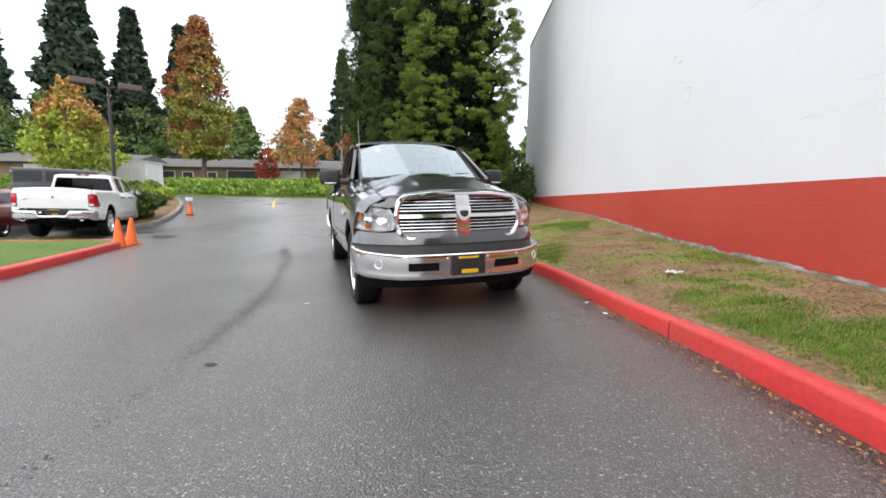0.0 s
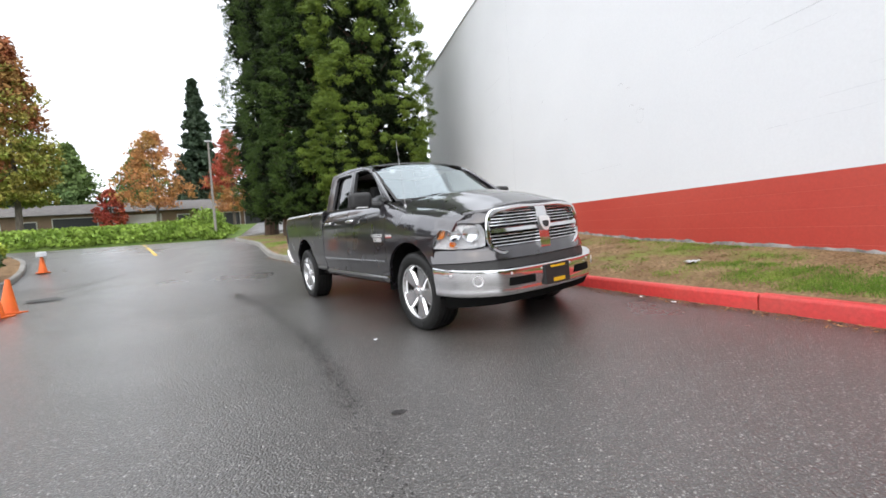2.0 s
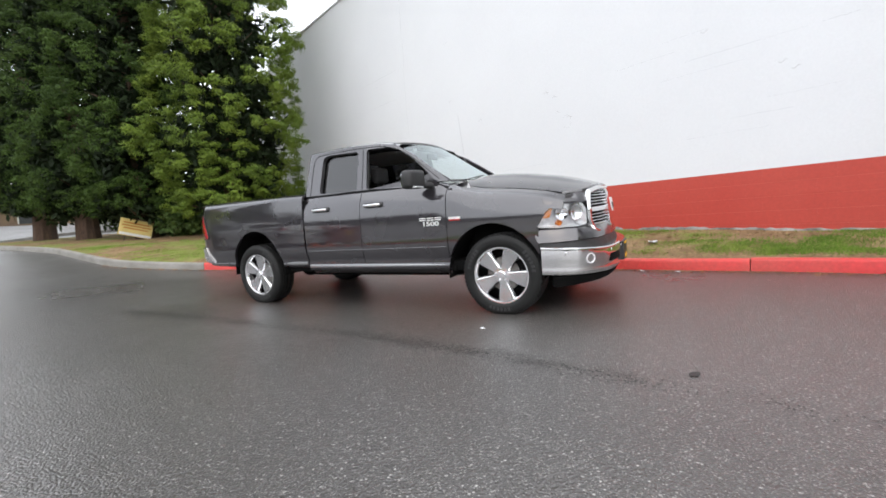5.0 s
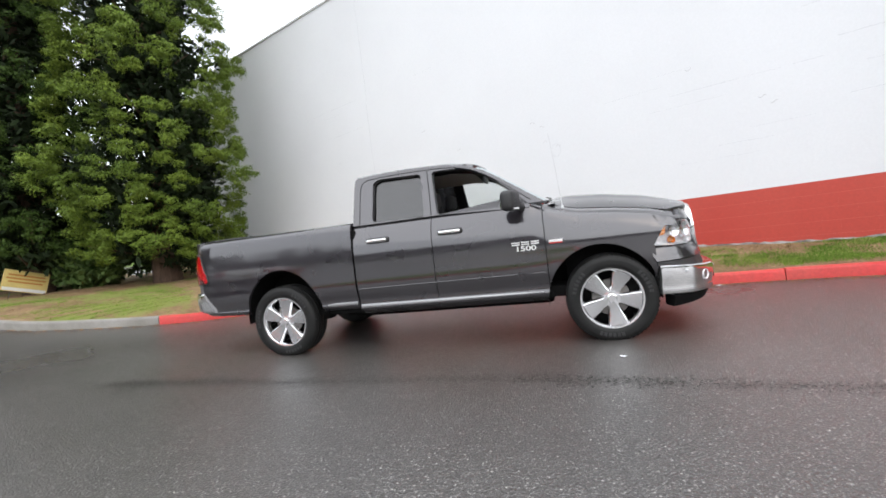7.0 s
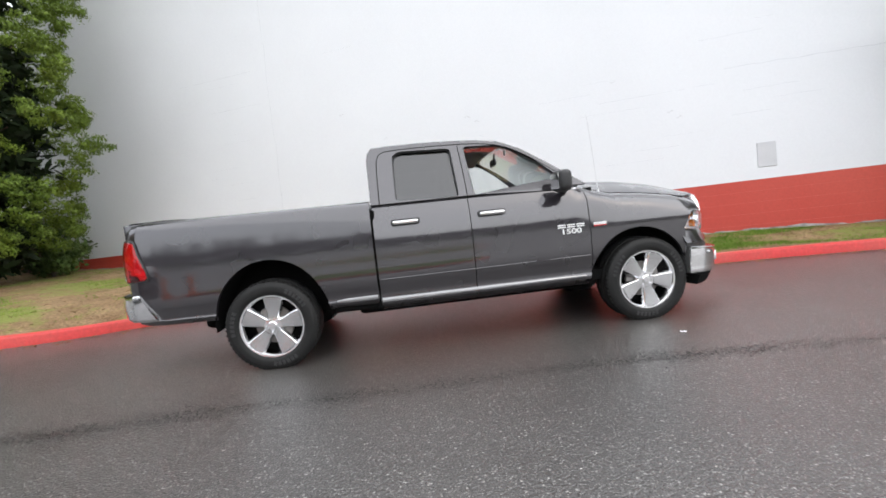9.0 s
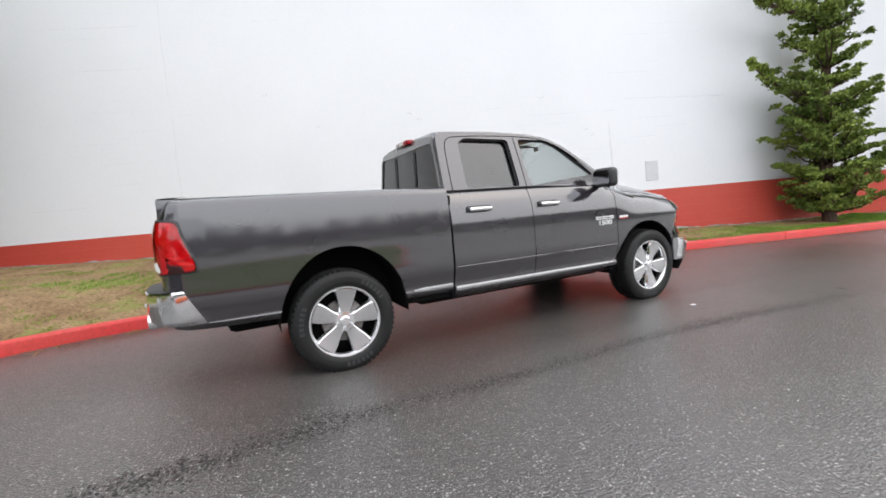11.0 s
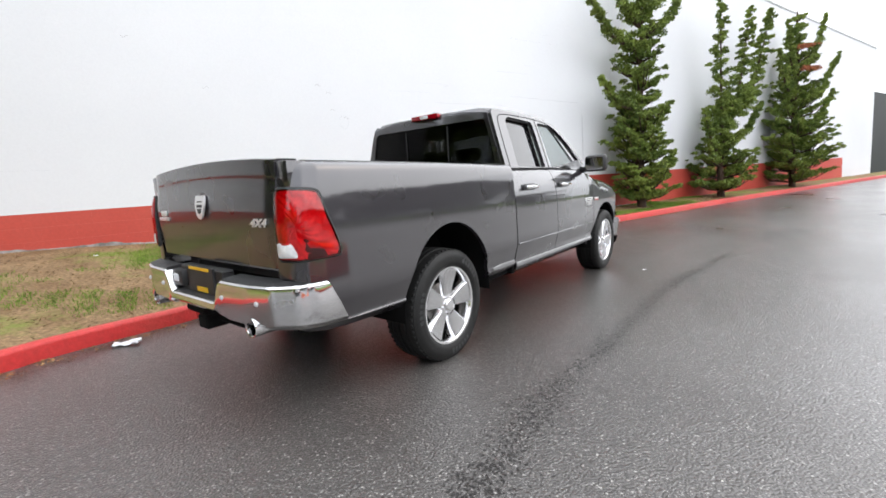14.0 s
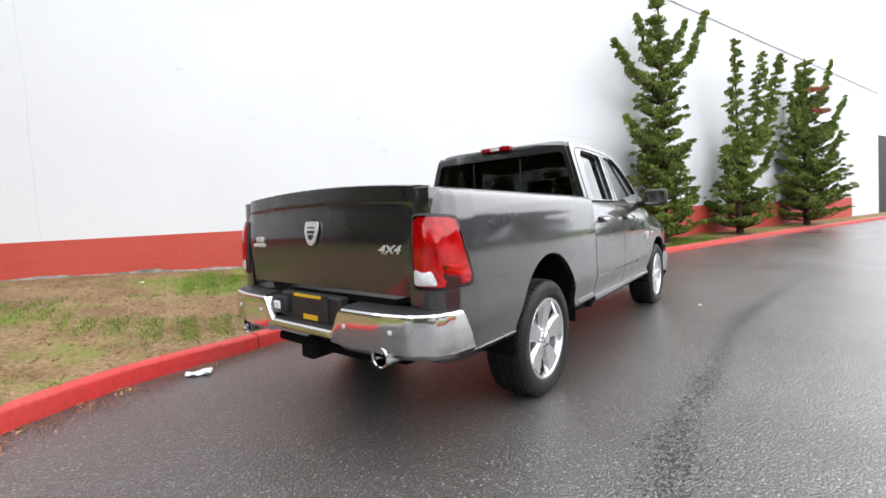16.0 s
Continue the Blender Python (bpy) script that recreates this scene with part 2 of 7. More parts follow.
M_YELLOWPAINT = mat("yellow_road_paint", (0.72, 0.47, 0.05), 0.6, colour2=(0.55, 0.38, 0.08), scale=8, fine_amount=0.2)
M_ROOF = mat("grey_shingle", (0.115, 0.105, 0.10), 0.85, colour2=(0.155, 0.145, 0.135), scale=1.5, fine=20, fine_amount=0.3)
M_SIDING = mat("brown_siding", (0.20, 0.135, 0.085), 0.8, colour2=(0.15, 0.10, 0.07), scale=0.8)
M_PALESIDING = mat("pale_siding", (0.62, 0.61, 0.58), 0.7, colour2=(0.52, 0.52, 0.50), scale=0.7)
M_DARKMETAL = mat("dark_painted_metal", (0.035, 0.026, 0.022), 0.45, fine_amount=0.1)
M_POLEWOOD = mat("grey_pole", (0.26, 0.24, 0.21), 0.8, colour2=(0.2, 0.18, 0.16), scale=2, stretch=(2, 2, 0.3))
M_GREYPLATE = mat("grey_painted_plate", (0.58, 0.585, 0.60), 0.55, colour2=(0.54, 0.545, 0.56), scale=3, fine_amount=0.05)
M_SIGNYELLOW = mat("yellow_sign", (0.75, 0.60, 0.22), 0.6, colour2=(0.68, 0.54, 0.2), scale=4)
M_WHITEPLASTIC = mat("white_litter", (0.75, 0.77, 0.8), 0.5, fine_amount=0.05)
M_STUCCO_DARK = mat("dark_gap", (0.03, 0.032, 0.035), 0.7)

for leafy in (M_GRASS, M_DRYGRASS, M_SEQ, M_SEQCORE, M_SEQDARK, M_JUN, M_FIR, M_WOODS, M_ORANGE, M_REDLEAF, M_MIXLEAF, M_YELLOWLEAF, M_TURNGREEN, M_ORANGEPALE, M_VERGE, M_IVY, M_SHRUB, M_LAWN, M_DIRTLEAF):
    leafy.node_tree.nodes["Principled BSDF"].inputs["Specular IOR Level"].default_value = 0.18


# ---- building helpers ----
def mesh_ob(name, verts, faces, material, parent=None, smooth=False, label=""):
    me = bpy.data.meshes.new(name)
    me.from_pydata([tuple(v) for v in verts], [], [tuple(f) for f in faces])
    me.materials.append(material)
    if smooth:
        me.polygons.foreach_set("use_smooth", [True] * len(me.polygons))
    me.update()
    ob = new(name, me)
    ob.parent = parent
    if label:
        tagged(ob, label)
    return ob


def part(name, bm, material, parent=None, label="", smooth=True, angle=35):
    """Links a bmesh as ONE mesh object under a thing or a part."""
    me = bpy.data.meshes.new(name)
    bmesh.ops.recalc_face_normals(bm, faces=bm.faces)
    bm.to_mesh(me)
    bm.free()
    for one in (material if isinstance(material, (list, tuple)) else [material]):
        me.materials.append(one)
    if smooth:
        me.polygons.foreach_set("use_smooth", [True] * len(me.polygons))
        me.set_sharp_from_angle(angle=radians(angle))
    ob = new(name, me)
    ob.parent = parent
    if label:
        tagged(ob, label)
    return ob


def empty(name, m, label, category, group="", kind=""):
    ob = new(name)
    ob.empty_display_size = 0.2
    ob.matrix_basis = m
    return tagged(ob, label, category, group, kind)


def box(bm, lo, hi, bevel=0.0, seg=1, m=None):
    r = bmesh.ops.create_cube(bm, size=1.0)
    lo, hi = Vector(lo), Vector(hi)
    bmesh.ops.scale(bm, vec=hi - lo, verts=r["verts"])
    bmesh.ops.translate(bm, vec=(lo + hi) / 2, verts=r["verts"])
    vs = r["verts"]
    if bevel:
        es = list({e for v in vs for e in v.link_edges})
        rb = bmesh.ops.bevel(bm, geom=es, offset=bevel, segments=seg, affect="EDGES", profile=0.5)
        vs = list({v for f in rb["faces"] for v in f.verts} | {v for v in vs if v.is_valid})
    if m is not None:
        bmesh.ops.transform(bm, matrix=m, verts=vs)
    return vs


def cyl(bm, p, q, r1, r2=None, seg=16, caps=True):
    p, q = Vector(p), Vector(q)
    m = Matrix.Translation((p + q) / 2) @ (q - p).to_track_quat("Z", "Y").to_matrix().to_4x4()
    return bmesh.ops.create_cone(bm, cap_ends=caps, segments=seg, radius1=r1, radius2=r1 if r2 is None else r2, depth=(q - p).length, matrix=m)["verts"]


def tube(bm, pts, radii, seg=8):
    """A tapered tube through points."""
    rings = []
    for i, p in enumerate(pts):
        a, b = Vector(pts[max(i - 1, 0)]), Vector(pts[min(i + 1, len(pts) - 1)])
        d = (b - a).normalized()
        u = d.orthogonal().normalized()
        w = d.cross(u)
        rings.append([bm.verts.new(Vector(p) + radii[i] * (math.cos(k * math.tau / seg) * u + math.sin(k * math.tau / seg) * w)) for k in range(seg)])
    for r, s in zip(rings, rings[1:]):
        off = min(range(seg), key=lambda o: (r[0].co - s[o].co).length)
        for k in range(seg):
            bm.faces.new((r[k], r[(k + 1) % seg], s[(k + 1 + off) % seg], s[(k + off) % seg]))
    bm.faces.new(rings[0][::-1])
    bm.faces.new(rings[-1])


def sp(u, w):
    """A ramp that begins softly: 0 for u far below 0, u far above."""
    return w * math.log1p(math.exp(min(u / w, 60)))


RISE_Y = [7.0, 8.0, 9.0, 10.0, 11.0, 12.0, 13.0, 14.0, 16.0, 18.0, 20.0, 23.0, 26.0, 30.0, 34.0, 38.0, 46.0, 60.0]
RISE_EAST = [0.0, 0.01, 0.045, 0.10, 0.18, 0.275, 0.38, 0.485, 0.68, 0.84, 0.98, 1.16, 1.33, 1.50, 1.64, 1.76, 2.0, 3.2]
RISE_WEST = [0.0, 0.0, 0.005, 0.02, 0.035, 0.05, 0.07, 0.09, 0.15, 0.38, 0.58, 0.84, 1.0, 1.12, 1.18, 1.21, 1.25, 3.2]


def ground_z(x, y):
    west = min(max((-x - 2.0) / 6.0, 0), 1)
    west = west * west * (3 - 2 * west)
    east_z = np.interp(y, RISE_Y, RISE_EAST)
    west_z = np.interp(y, RISE_Y, RISE_WEST)
    lot = min(max((-x - 6.6) / 2.6, 0), 1) * min(max((y - 10.0) / 2.2, 0), 1) * min(max((19.5 - y) / 4.5, 0), 1)
    return -0.22 * lot + 0.055 * (sp(x - 0.6, 0.6) - sp(x - 4.2, 0.4)) + float(east_z + (west_z - east_z) * west)


def merge_np(name, base_v, base_f, mats, material, parent=None, label="", smooth=False):
    """Many small copies of one piece joined into a single mesh. mats: n x 4 x 4."""
    bv = np.c_[np.asarray(base_v, float), np.ones(len(base_v))]
    v = np.einsum("nij,kj->nki", mats, bv)[:, :, :3].reshape(-1, 3)
    bf = np.asarray(base_f)
    f = (bf[None] + (np.arange(len(mats)) * len(bv))[:, None, None]).reshape(-1)
    k = bf.shape[1]
    me = bpy.data.meshes.new(name)
    me.vertices.add(len(v))
    me.vertices.foreach_set("co", v.astype(np.float32).ravel())
    nf = len(f) // k
    me.loops.add(len(f))
    me.loops.foreach_set("vertex_index", f.astype(np.int32))
    me.polygons.add(nf)
    me.polygons.foreach_set("loop_start", np.arange(0, len(f), k, dtype=np.int32))
    me.polygons.foreach_set("use_smooth", [False] * nf)
    me.update(calc_edges=True)
    me.materials.append(material)
    ob = new(name, me)
    ob.parent = parent
    if label:
        tagged(ob, label)
    return ob


def frames_np(pos, direc, size, rng, facing=None):
    """Poses at pos whose z axis points along direc, turned at random or with their flat side towards facing."""
    d = direc / np.linalg.norm(direc, axis=1, keepdims=True)
    a = rng.normal(size=d.shape) if facing is None else facing
    u = np.cross(d, a)
    u /= np.linalg.norm(u, axis=1, keepdims=True) + 1e-9
    w = np.cross(d, u)
    s = np.asarray(size).reshape(len(d), -1)
    s = np.repeat(s, 3, axis=1) if s.shape[1] == 1 else s
    m = np.zeros((len(d), 4, 4))
    m[:, :3, 0], m[:, :3, 1], m[:, :3, 2], m[:, :3, 3], m[:, 3, 3] = u * s[:, :1], w * s[:, 1:2], d * s[:, 2:3], pos, 1
    return m

# ---- ground, road, kerbs ----
def grid_sheet(name, xs, ys, zf, material, keep=None):
    vs = [(x, y, zf(x, y)) for y in ys for x in xs]
    n = len(xs)
    fs = [(j * n + i, j * n + i + 1, (j + 1) * n + i + 1, (j + 1) * n + i) for j in range(len(ys) - 1) for i in range(n - 1)
          if keep is None or keep((xs[i] + xs[i + 1]) / 2, (ys[j] + ys[j + 1]) / 2)]
    return mesh_ob(name, vs, fs, material, smooth=True)


def spread(lo, hi, step):
    return [lo + (hi - lo) * i / round((hi - lo) / step) for i in range(round((hi - lo) / step) + 1)]


FAR = [-900, -400, -200, -120, -80]
XS = FAR + spread(-78, -36, 2) + spread(-34, 6, 0.5) + spread(8, 60, 4) + [90, 150, 300, 900]
YS = FAR + spread(-60, -12, 4) + spread(-11, 60, 0.5) + spread(64, 80, 4) + [120, 200, 400, 900]
tagged(grid_sheet("ground", XS, YS, lambda x, y: ground_z(x, y) - 0.05, M_LAWN), "grassy ground that runs out to the horizon", "ground", kind="structure")
road = grid_sheet("road", spread(-80, -36, 2) + spread(-34, 4, 0.25), spread(-46, 12, 0.5) + spread(12.25, 36, 0.25) + spread(37, 60, 1), ground_z, M_ASPHALT, lambda x, y: y < 46.6 or x > -9.6)
tagged(road, "wet dark grey asphalt drive with worn patches", "road", kind="structure")

# the foot of the kerb beside the wall, and where its red paint ends
KERB = [(3.8, -46), (3.82, -30), (3.82, -20), (3.82, -14), (3.80, -6.5), (3.60, -2), (3.53, 0.6), (3.50, 2.0), (3.43, 2.9), (3.22, 4.2), (2.86, 6.6), (2.25, 8.7), (1.54, 10.1),
        (1.05, 10.85), (0.5, 11.35), (-0.02, 11.65), (-0.5, 12.05), (-1.3, 12.9), (-2.0, 13.9), (-2.5, 15.6), (-3.1, 18.2), (-4.2, 21.5), (-5.1, 24.3), (-5.4, 26.4), (-4.9, 28.2), (-3.0, 29.4), (6, 30.8), (20, 31)]



def smooth_line(pts, step):
    """Points at even steps along a smooth curve through pts."""
    p = np.array([(*q, 0)[:2] for q in pts], float)
    dense = []
    for i in range(len(p) - 1):
        a, b, c, d = p[max(i - 1, 0)], p[i], p[i + 1], p[min(i + 2, len(p) - 1)]
        la = np.linalg.norm(c - b)
        m1 = (c - a) * la / (np.linalg.norm(c - b) + np.linalg.norm(b - a) + 1e-9)
        m2 = (d - b) * la / (np.linalg.norm(d - c) + np.linalg.norm(c - b) + 1e-9)
        for s in np.linspace(0, 1, 24, endpoint=False):
            dense.append((2 * s**3 - 3 * s**2 + 1) * b + (s**3 - 2 * s**2 + s) * m1 + (-2 * s**3 + 3 * s**2) * c + (s**3 - s**2) * m2)
    dense.append(p[-1])
    dense = np.array(dense)
    cum = np.r_[0, np.cumsum(np.linalg.norm(np.diff(dense, axis=0), axis=1))]
    n = max(2, round(cum[-1] / step))
    at = np.linspace(0, cum[-1], n + 1)
    return np.c_[np.interp(at, cum, dense[:, 0]), np.interp(at, cum, dense[:, 1])]


def kerb_run(name, line, side, height, width, stones, material, parent, rng):
    """Kerb stones along a line, each a piece of its own with a rounded top edge and open joints. stones: points per stone."""
    prof = [(0.0, -0.12), (0.0, height - 0.035), (0.010, height - 0.012), (0.032, height), (width - 0.02, height), (width, height - 0.02), (width, -0.12)]
    for a in range(0, len(line) - 1, stones):
        b = min(a + stones, len(line) - 1)
        seg = line[a:b + 1].copy()
        d0, d1 = seg[1] - seg[0], seg[-1] - seg[-2]
        seg[0] += d0 / np.linalg.norm(d0) * 0.006
        seg[-1] -= d1 / np.linalg.norm(d1) * 0.006
        lift, vs, fs = rng.uniform(-0.004, 0.006), [], []
        for i, q in enumerate(seg):
            d = line[min(a + i + 1, len(line) - 1)] - line[max(a + i - 1, 0)]
            d /= np.linalg.norm(d)
            nrm = np.array([d[1], -d[0]]) * side
            z0 = ground_z(*q)
            wob = rng.uniform(-0.003, 0.003)
            vs += [(q[0] + nrm[0] * (u + wob), q[1] + nrm[1] * (u + wob), z0 + h + lift) for u, h in prof]
        k = len(prof)
        fs = [(i * k + j, i * k + j + 1, (i + 1) * k + j + 1, (i + 1) * k + j) for i in range(len(seg) - 1) for j in range(k - 1)]
        fs += [tuple(range(k))[::-1], tuple((len(seg) - 1) * k + j for j in range(k))]
        ob = mesh_ob(name, vs, fs, material(seg.mean(0)) if callable(material) else material, parent, smooth=True)
        ob.data.set_sharp_from_angle(angle=radians(40))


kerb_line = smooth_line(KERB, 0.3)
kerb_rng = np.random.default_rng(4)
kerb = empty("kerb", Matrix(), "red-painted concrete kerb that turns bare grey past the tall conifers", "kerb", kind="structure")
kerb_run("kerb_stone", kerb_line, 1, 0.145, 0.125, 11, lambda c: M_REDKERB if c[1] < 12.7 else M_GREYKERB, kerb, kerb_rng)
ISLAND = [(-9.0, 1.2), (-7.8, 1.6), (-6.2, 2.6), (-4.45, 4.6), (-4.43, 5.66), (-4.9, 7.0), (-5.4, 8.45), (-5.62, 9.1), (-6.15, 9.5), (-7.3, 9.2), (-9.0, 8.75), (-9.7, 7.8), (-9.7, 2.2), (-9.0, 1.2)]
island_line = smooth_line(ISLAND, 0.3)
kerb2 = empty("kerb_island", Matrix(), "red-painted kerb round a grass island", "kerb", kind="structure")
kerb_run("kerb_stone", island_line, -1, 0.14, 0.16, 10, M_REDKERB, kerb2, kerb_rng)

# the strip of rough grass between kerb and wall
WALL_X = 5.045
BASE = [(-46, 0.36), (-20, 0.39), (-6, 0.42), (-0.1, 0.43), (1.6, 0.50), (3.3, 0.51), (4.6, 0.57), (7.0, 0.62), (9, 0.75), (11.4, 0.88), (14.5, 0.95), (18, 1.08), (20, 1.2), (23, 1.4), (30, 1.8)]


def base_z(y):
    return float(np.interp(y, [a for a, _ in BASE], [b for _, b in BASE]))


ky, kx = kerb_line[:, 1], kerb_line[:, 0]
k_end = int(np.argmax(ky > 27.0))


def verge_z(s, q, wx):
    zk = ground_z(*q) + 0.135
    zb = base_z(q[1])
    z = zk + (max(zb, zk) - zk) * (s ** 0.9)
    z += 0.035 * noise.noise(Vector((q[0] * 1.3 + s * 3, q[1] * 0.9, 0))) * min(1, s * 8) * min(1, (1 - s) * 8)
    return z


vs, fs = [], []
NS = 14
vline = smooth_line([tuple(p) for p in kerb_line[:k_end:4]], 0.35)
for q in vline:
    wx = WALL_X + 0.1 if q[1] < 22.4 else 9.0
    for j in range(NS + 1):
        s = j / NS
        x0 = q[0] + 0.10
        vs.append((x0 + (wx - x0) * s, q[1] + 0.02, verge_z(s, q, wx)))
for i in range(len(vline) - 1):
    fs += [(i * (NS + 1) + j, i * (NS + 1) + j + 1, (i + 1) * (NS + 1) + j + 1, (i + 1) * (NS + 1) + j) for j in range(NS)]
tagged(mesh_ob("verge", vs, fs, M_VERGE, smooth=True), "strip of patchy grass, bare soil and dead needles along the wall", "verge", kind="structure")


def verge_at(x, y):
    """Height of the grass strip at a place between kerb and wall."""
    i = int(np.argmin(abs(vline[:, 1] - y)))
    x0, wx = vline[i, 0] + 0.10, (WALL_X + 0.1 if y < 22.4 else 9.0)
    s = min(max((x - x0) / (wx - x0), 0), 1)
    return verge_z(s, vline[i], wx)


# the grass of the island beside the cars
ivs = [(p[0], p[1], ground_z(*p) + 0.13) for p in island_line] 
icx, icy = -7.6, 5.4
n_i = len(ivs)
ivs2 = []
for r in (0.985, 0.7, 0.35):
    ivs2 += [(icx + (p[0] - icx) * r, icy + (p[1] - icy) * r, ground_z(p[0], p[1]) + 0.13 + (1 - r) * 0.12) for p in island_line]
ifs = [(k * n_i + i, k * n_i + i + 1, (k + 1) * n_i + i + 1, (k + 1) * n_i + i) for k in range(2) for i in range(n_i - 1)]
ivs2.append((icx, icy, 0.30))
ifs += [(2 * n_i + i, 2 * n_i + i + 1, len(ivs2) - 1) for i in range(n_i - 1)]
tagged(mesh_ob("island_lawn", ivs2, ifs, M_LAWN, smooth=True), "short green lawn inside the red-kerbed island", "lawn", kind="structure")

# ---- the long painted wall ----
RED_TOP, WALL_S, WALL_N, RED_S = 1.405, -25.0, 22.5, -20.4


def wall_top(y):
    return 8.17 + 0.031 * y



def wall_slab(name, lo, hi, material, label, parent=None, sloped=False):
    bm = bmesh.new()
    box(bm, lo, hi)
    for v in bm.verts:
        if sloped and v.co.z > 3:
            v.co.z = wall_top(v.co.y)
    return tagged(part(name, bm, material, parent, smooth=False), label, "wall", kind="structure")


wall = wall_slab("wall_east", (WALL_X, WALL_S, RED_TOP), (WALL_X + 0.3, WALL_N, 8), M_WHITEWALL, "tall white-painted block wall with faint cracks and scuffs", sloped=True)
wall_slab("wall_return", (WALL_X + 0.3, WALL_N - 0.3, 0.2), (WALL_X + 30, WALL_N, 8), M_WHITEWALL, "white-painted end wall of the same building", sloped=True)
wall_slab("wall_white_end", (WALL_X + 0.003, WALL_S, -0.3), (WALL_X + 0.3, RED_S, RED_TOP), M_WHITEWALL, "white lower end of the long wall")
# The last slab is near black, standing in for the dark gap there.
wall_slab("wall_far", (WALL_X + 2.5, -40, -0.3), (WALL_X + 3.0, WALL_S - 0.1, 6.2), M_STUCCO_DARK, "near-black slab set back at the building's far end, standing in for a dark gap")
band = tagged(new("wall_band"), "red-painted lower courses of the wall with open mortar lines", "wall", kind="structure")
bm = bmesh.new()
box(bm, (WALL_X + 0.004, RED_S, -0.4), (WALL_X + 0.3, WALL_N, RED_TOP))
part("mortar", bm, M_MORTAR_RED, band, smooth=False)
cap_m = bmesh.new()
box(cap_m, (WALL_X - 0.03, WALL_S - 0.02, 0), (WALL_X + 0.36, WALL_N + 0.03, 0.06))
for v in cap_m.verts:
    v.co.z += wall_top(v.co.y)
tagged(part("roof_edge", cap_m, M_GREYPLATE, smooth=False), "thin metal capping along the wall's top", "trim", kind="structure")

bm = bmesh.new()
box(bm, (WALL_X + 0.3, WALL_S, 0), (WALL_X + 30, WALL_N - 0.3, 0.2))
for v in bm.verts:
    v.co.z += wall_top(v.co.y) - 0.5
tagged(part("roof_slab", bm, M_GREYPLATE, smooth=False), "flat grey roof of the white building", "roof", kind="structure")

# ---- trees ----
LEAF_V = [(0, 0, 0), (0.5, 0.12, 0.45), (0, 0, 1.0), (-0.5, 0.12, 0.45)]
LEAF_F = [(0, 1, 2, 3)]
SPRIG_V = [(-0.16, 0, 0), (0.16, 0, 0), (0.26, 0.12, 0.55), (0.0, 0.2, 1.0), (-0.26, 0.12, 0.55)]
SPRIG_F = [(0, 1, 2, 3, 4)]


def sphere_dirs(n, rng):
    v = rng.normal(size=(n, 3))
    return v / np.linalg.norm(v, axis=1, keepdims=True)


def trunk_mesh(parent, height, r0, rng, limbs, material, lean=(0, 0), limb_len=1.0, limb_from=0.15, rise=0.35):
    bm = bmesh.new()
    n = 9
    pts = [(lean[0] * (i / n) ** 1.5 + rng.uniform(-1, 1) * r0 * 0.25 * (i > 0), lean[1] * (i / n) ** 1.5 + rng.uniform(-1, 1) * r0 * 0.25 * (i > 0),
            -0.25 + (height + 0.25) * i / n) for i in range(n + 1)]
    tube(bm, pts, [r0 * (1.25 if i == 0 else 1.0) * (1 - 0.9 * i / n) + 0.012 for i in range(n + 1)], 10)
    for k in range(limbs):
        z = height * (limb_from + (0.95 - limb_from) * rng.random())
        i = min(int(z / height * n), n - 1)
        a = rng.uniform(0, math.tau)
        ln = limb_len * (1 - 0.6 * z / height) * rng.uniform(0.6, 1.1)
        p = Vector(pts[i]).lerp(Vector(pts[i + 1]), (z / height * n) % 1)
        d = Vector((math.cos(a), math.sin(a), rise))
        tube(bm, [p, p + d * ln * 0.5, p + d * ln + Vector((0, 0, 0.12 * ln))], [r0 * 0.22 * (1 - 0.6 * z / height), r0 * 0.13, 0.01], 5)
    return part("trunk", bm, material, parent)


def crown_from_tufts(name, parent, centres, radii, per, leaf, flat, rng, material, label="", droop=0.0, sprig=False, out=1.0):
    """A crown of many small leaves: tufts at centres, each a loose shell of leaves that point away from its middle."""
    n = len(centres)
    d = sphere_dirs(n * per, rng)
    c = np.repeat(centres, per, axis=0)
    r = np.repeat(radii, per)[:, None]
    pos = c + d * r * (rng.random((n * per, 1)) ** 0.5) * [1, 1, flat]
    direc = d * out * 0.4 + rng.normal(size=d.shape) * 0.7 + [0, 0, -droop]
    s = leaf * rng.uniform(0.65, 1.35, n * per)
    size = np.c_[s * 0.75, s * 0.75, s]
    return merge_np(name, SPRIG_V if sprig else LEAF_V, SPRIG_F if sprig else LEAF_F, frames_np(pos, direc, size, rng, d + rng.normal(size=d.shape) * 0.5), material, parent, label)


def puffs(name, parent, centres, radii, per, leaf, rng, material, label="", lift=0.25):
    """Rounded clumps of needles: small leaves set on the skin of each clump and pointing outwards."""
    n = len(centres)
    d = sphere_dirs(n * per, rng)
    d[:, 2] = np.where(rng.random(n * per) < 0.6, np.abs(d[:, 2]), d[:, 2])
    c, r = np.repeat(centres, per, axis=0), np.repeat(radii, per)[:, None]
    bump = 1 + 0.22 * np.sin(d[:, :1] * 9 + c[:, 2:] * 5) * np.sin(d[:, 1:2] * 8 + c[:, :1] * 7)
    pos = c + d * r * bump * rng.uniform(0.62, 1.0, (n * per, 1)) * [1, 1, 0.72]
    direc = rng.normal(size=d.shape) + [0, 0, lift]
    direc -= d * np.sum(direc * d, axis=1, keepdims=True) * 0.75
    s = leaf * rng.uniform(0.6, 1.4, n * per)
    return merge_np(name, LEAF_V, LEAF_F, frames_np(pos - direc * s[:, None] * 0.35, direc, np.c_[s * 0.50, s * 0.50, s], rng, d + rng.normal(size=d.shape) * 0.30), material, parent, label)


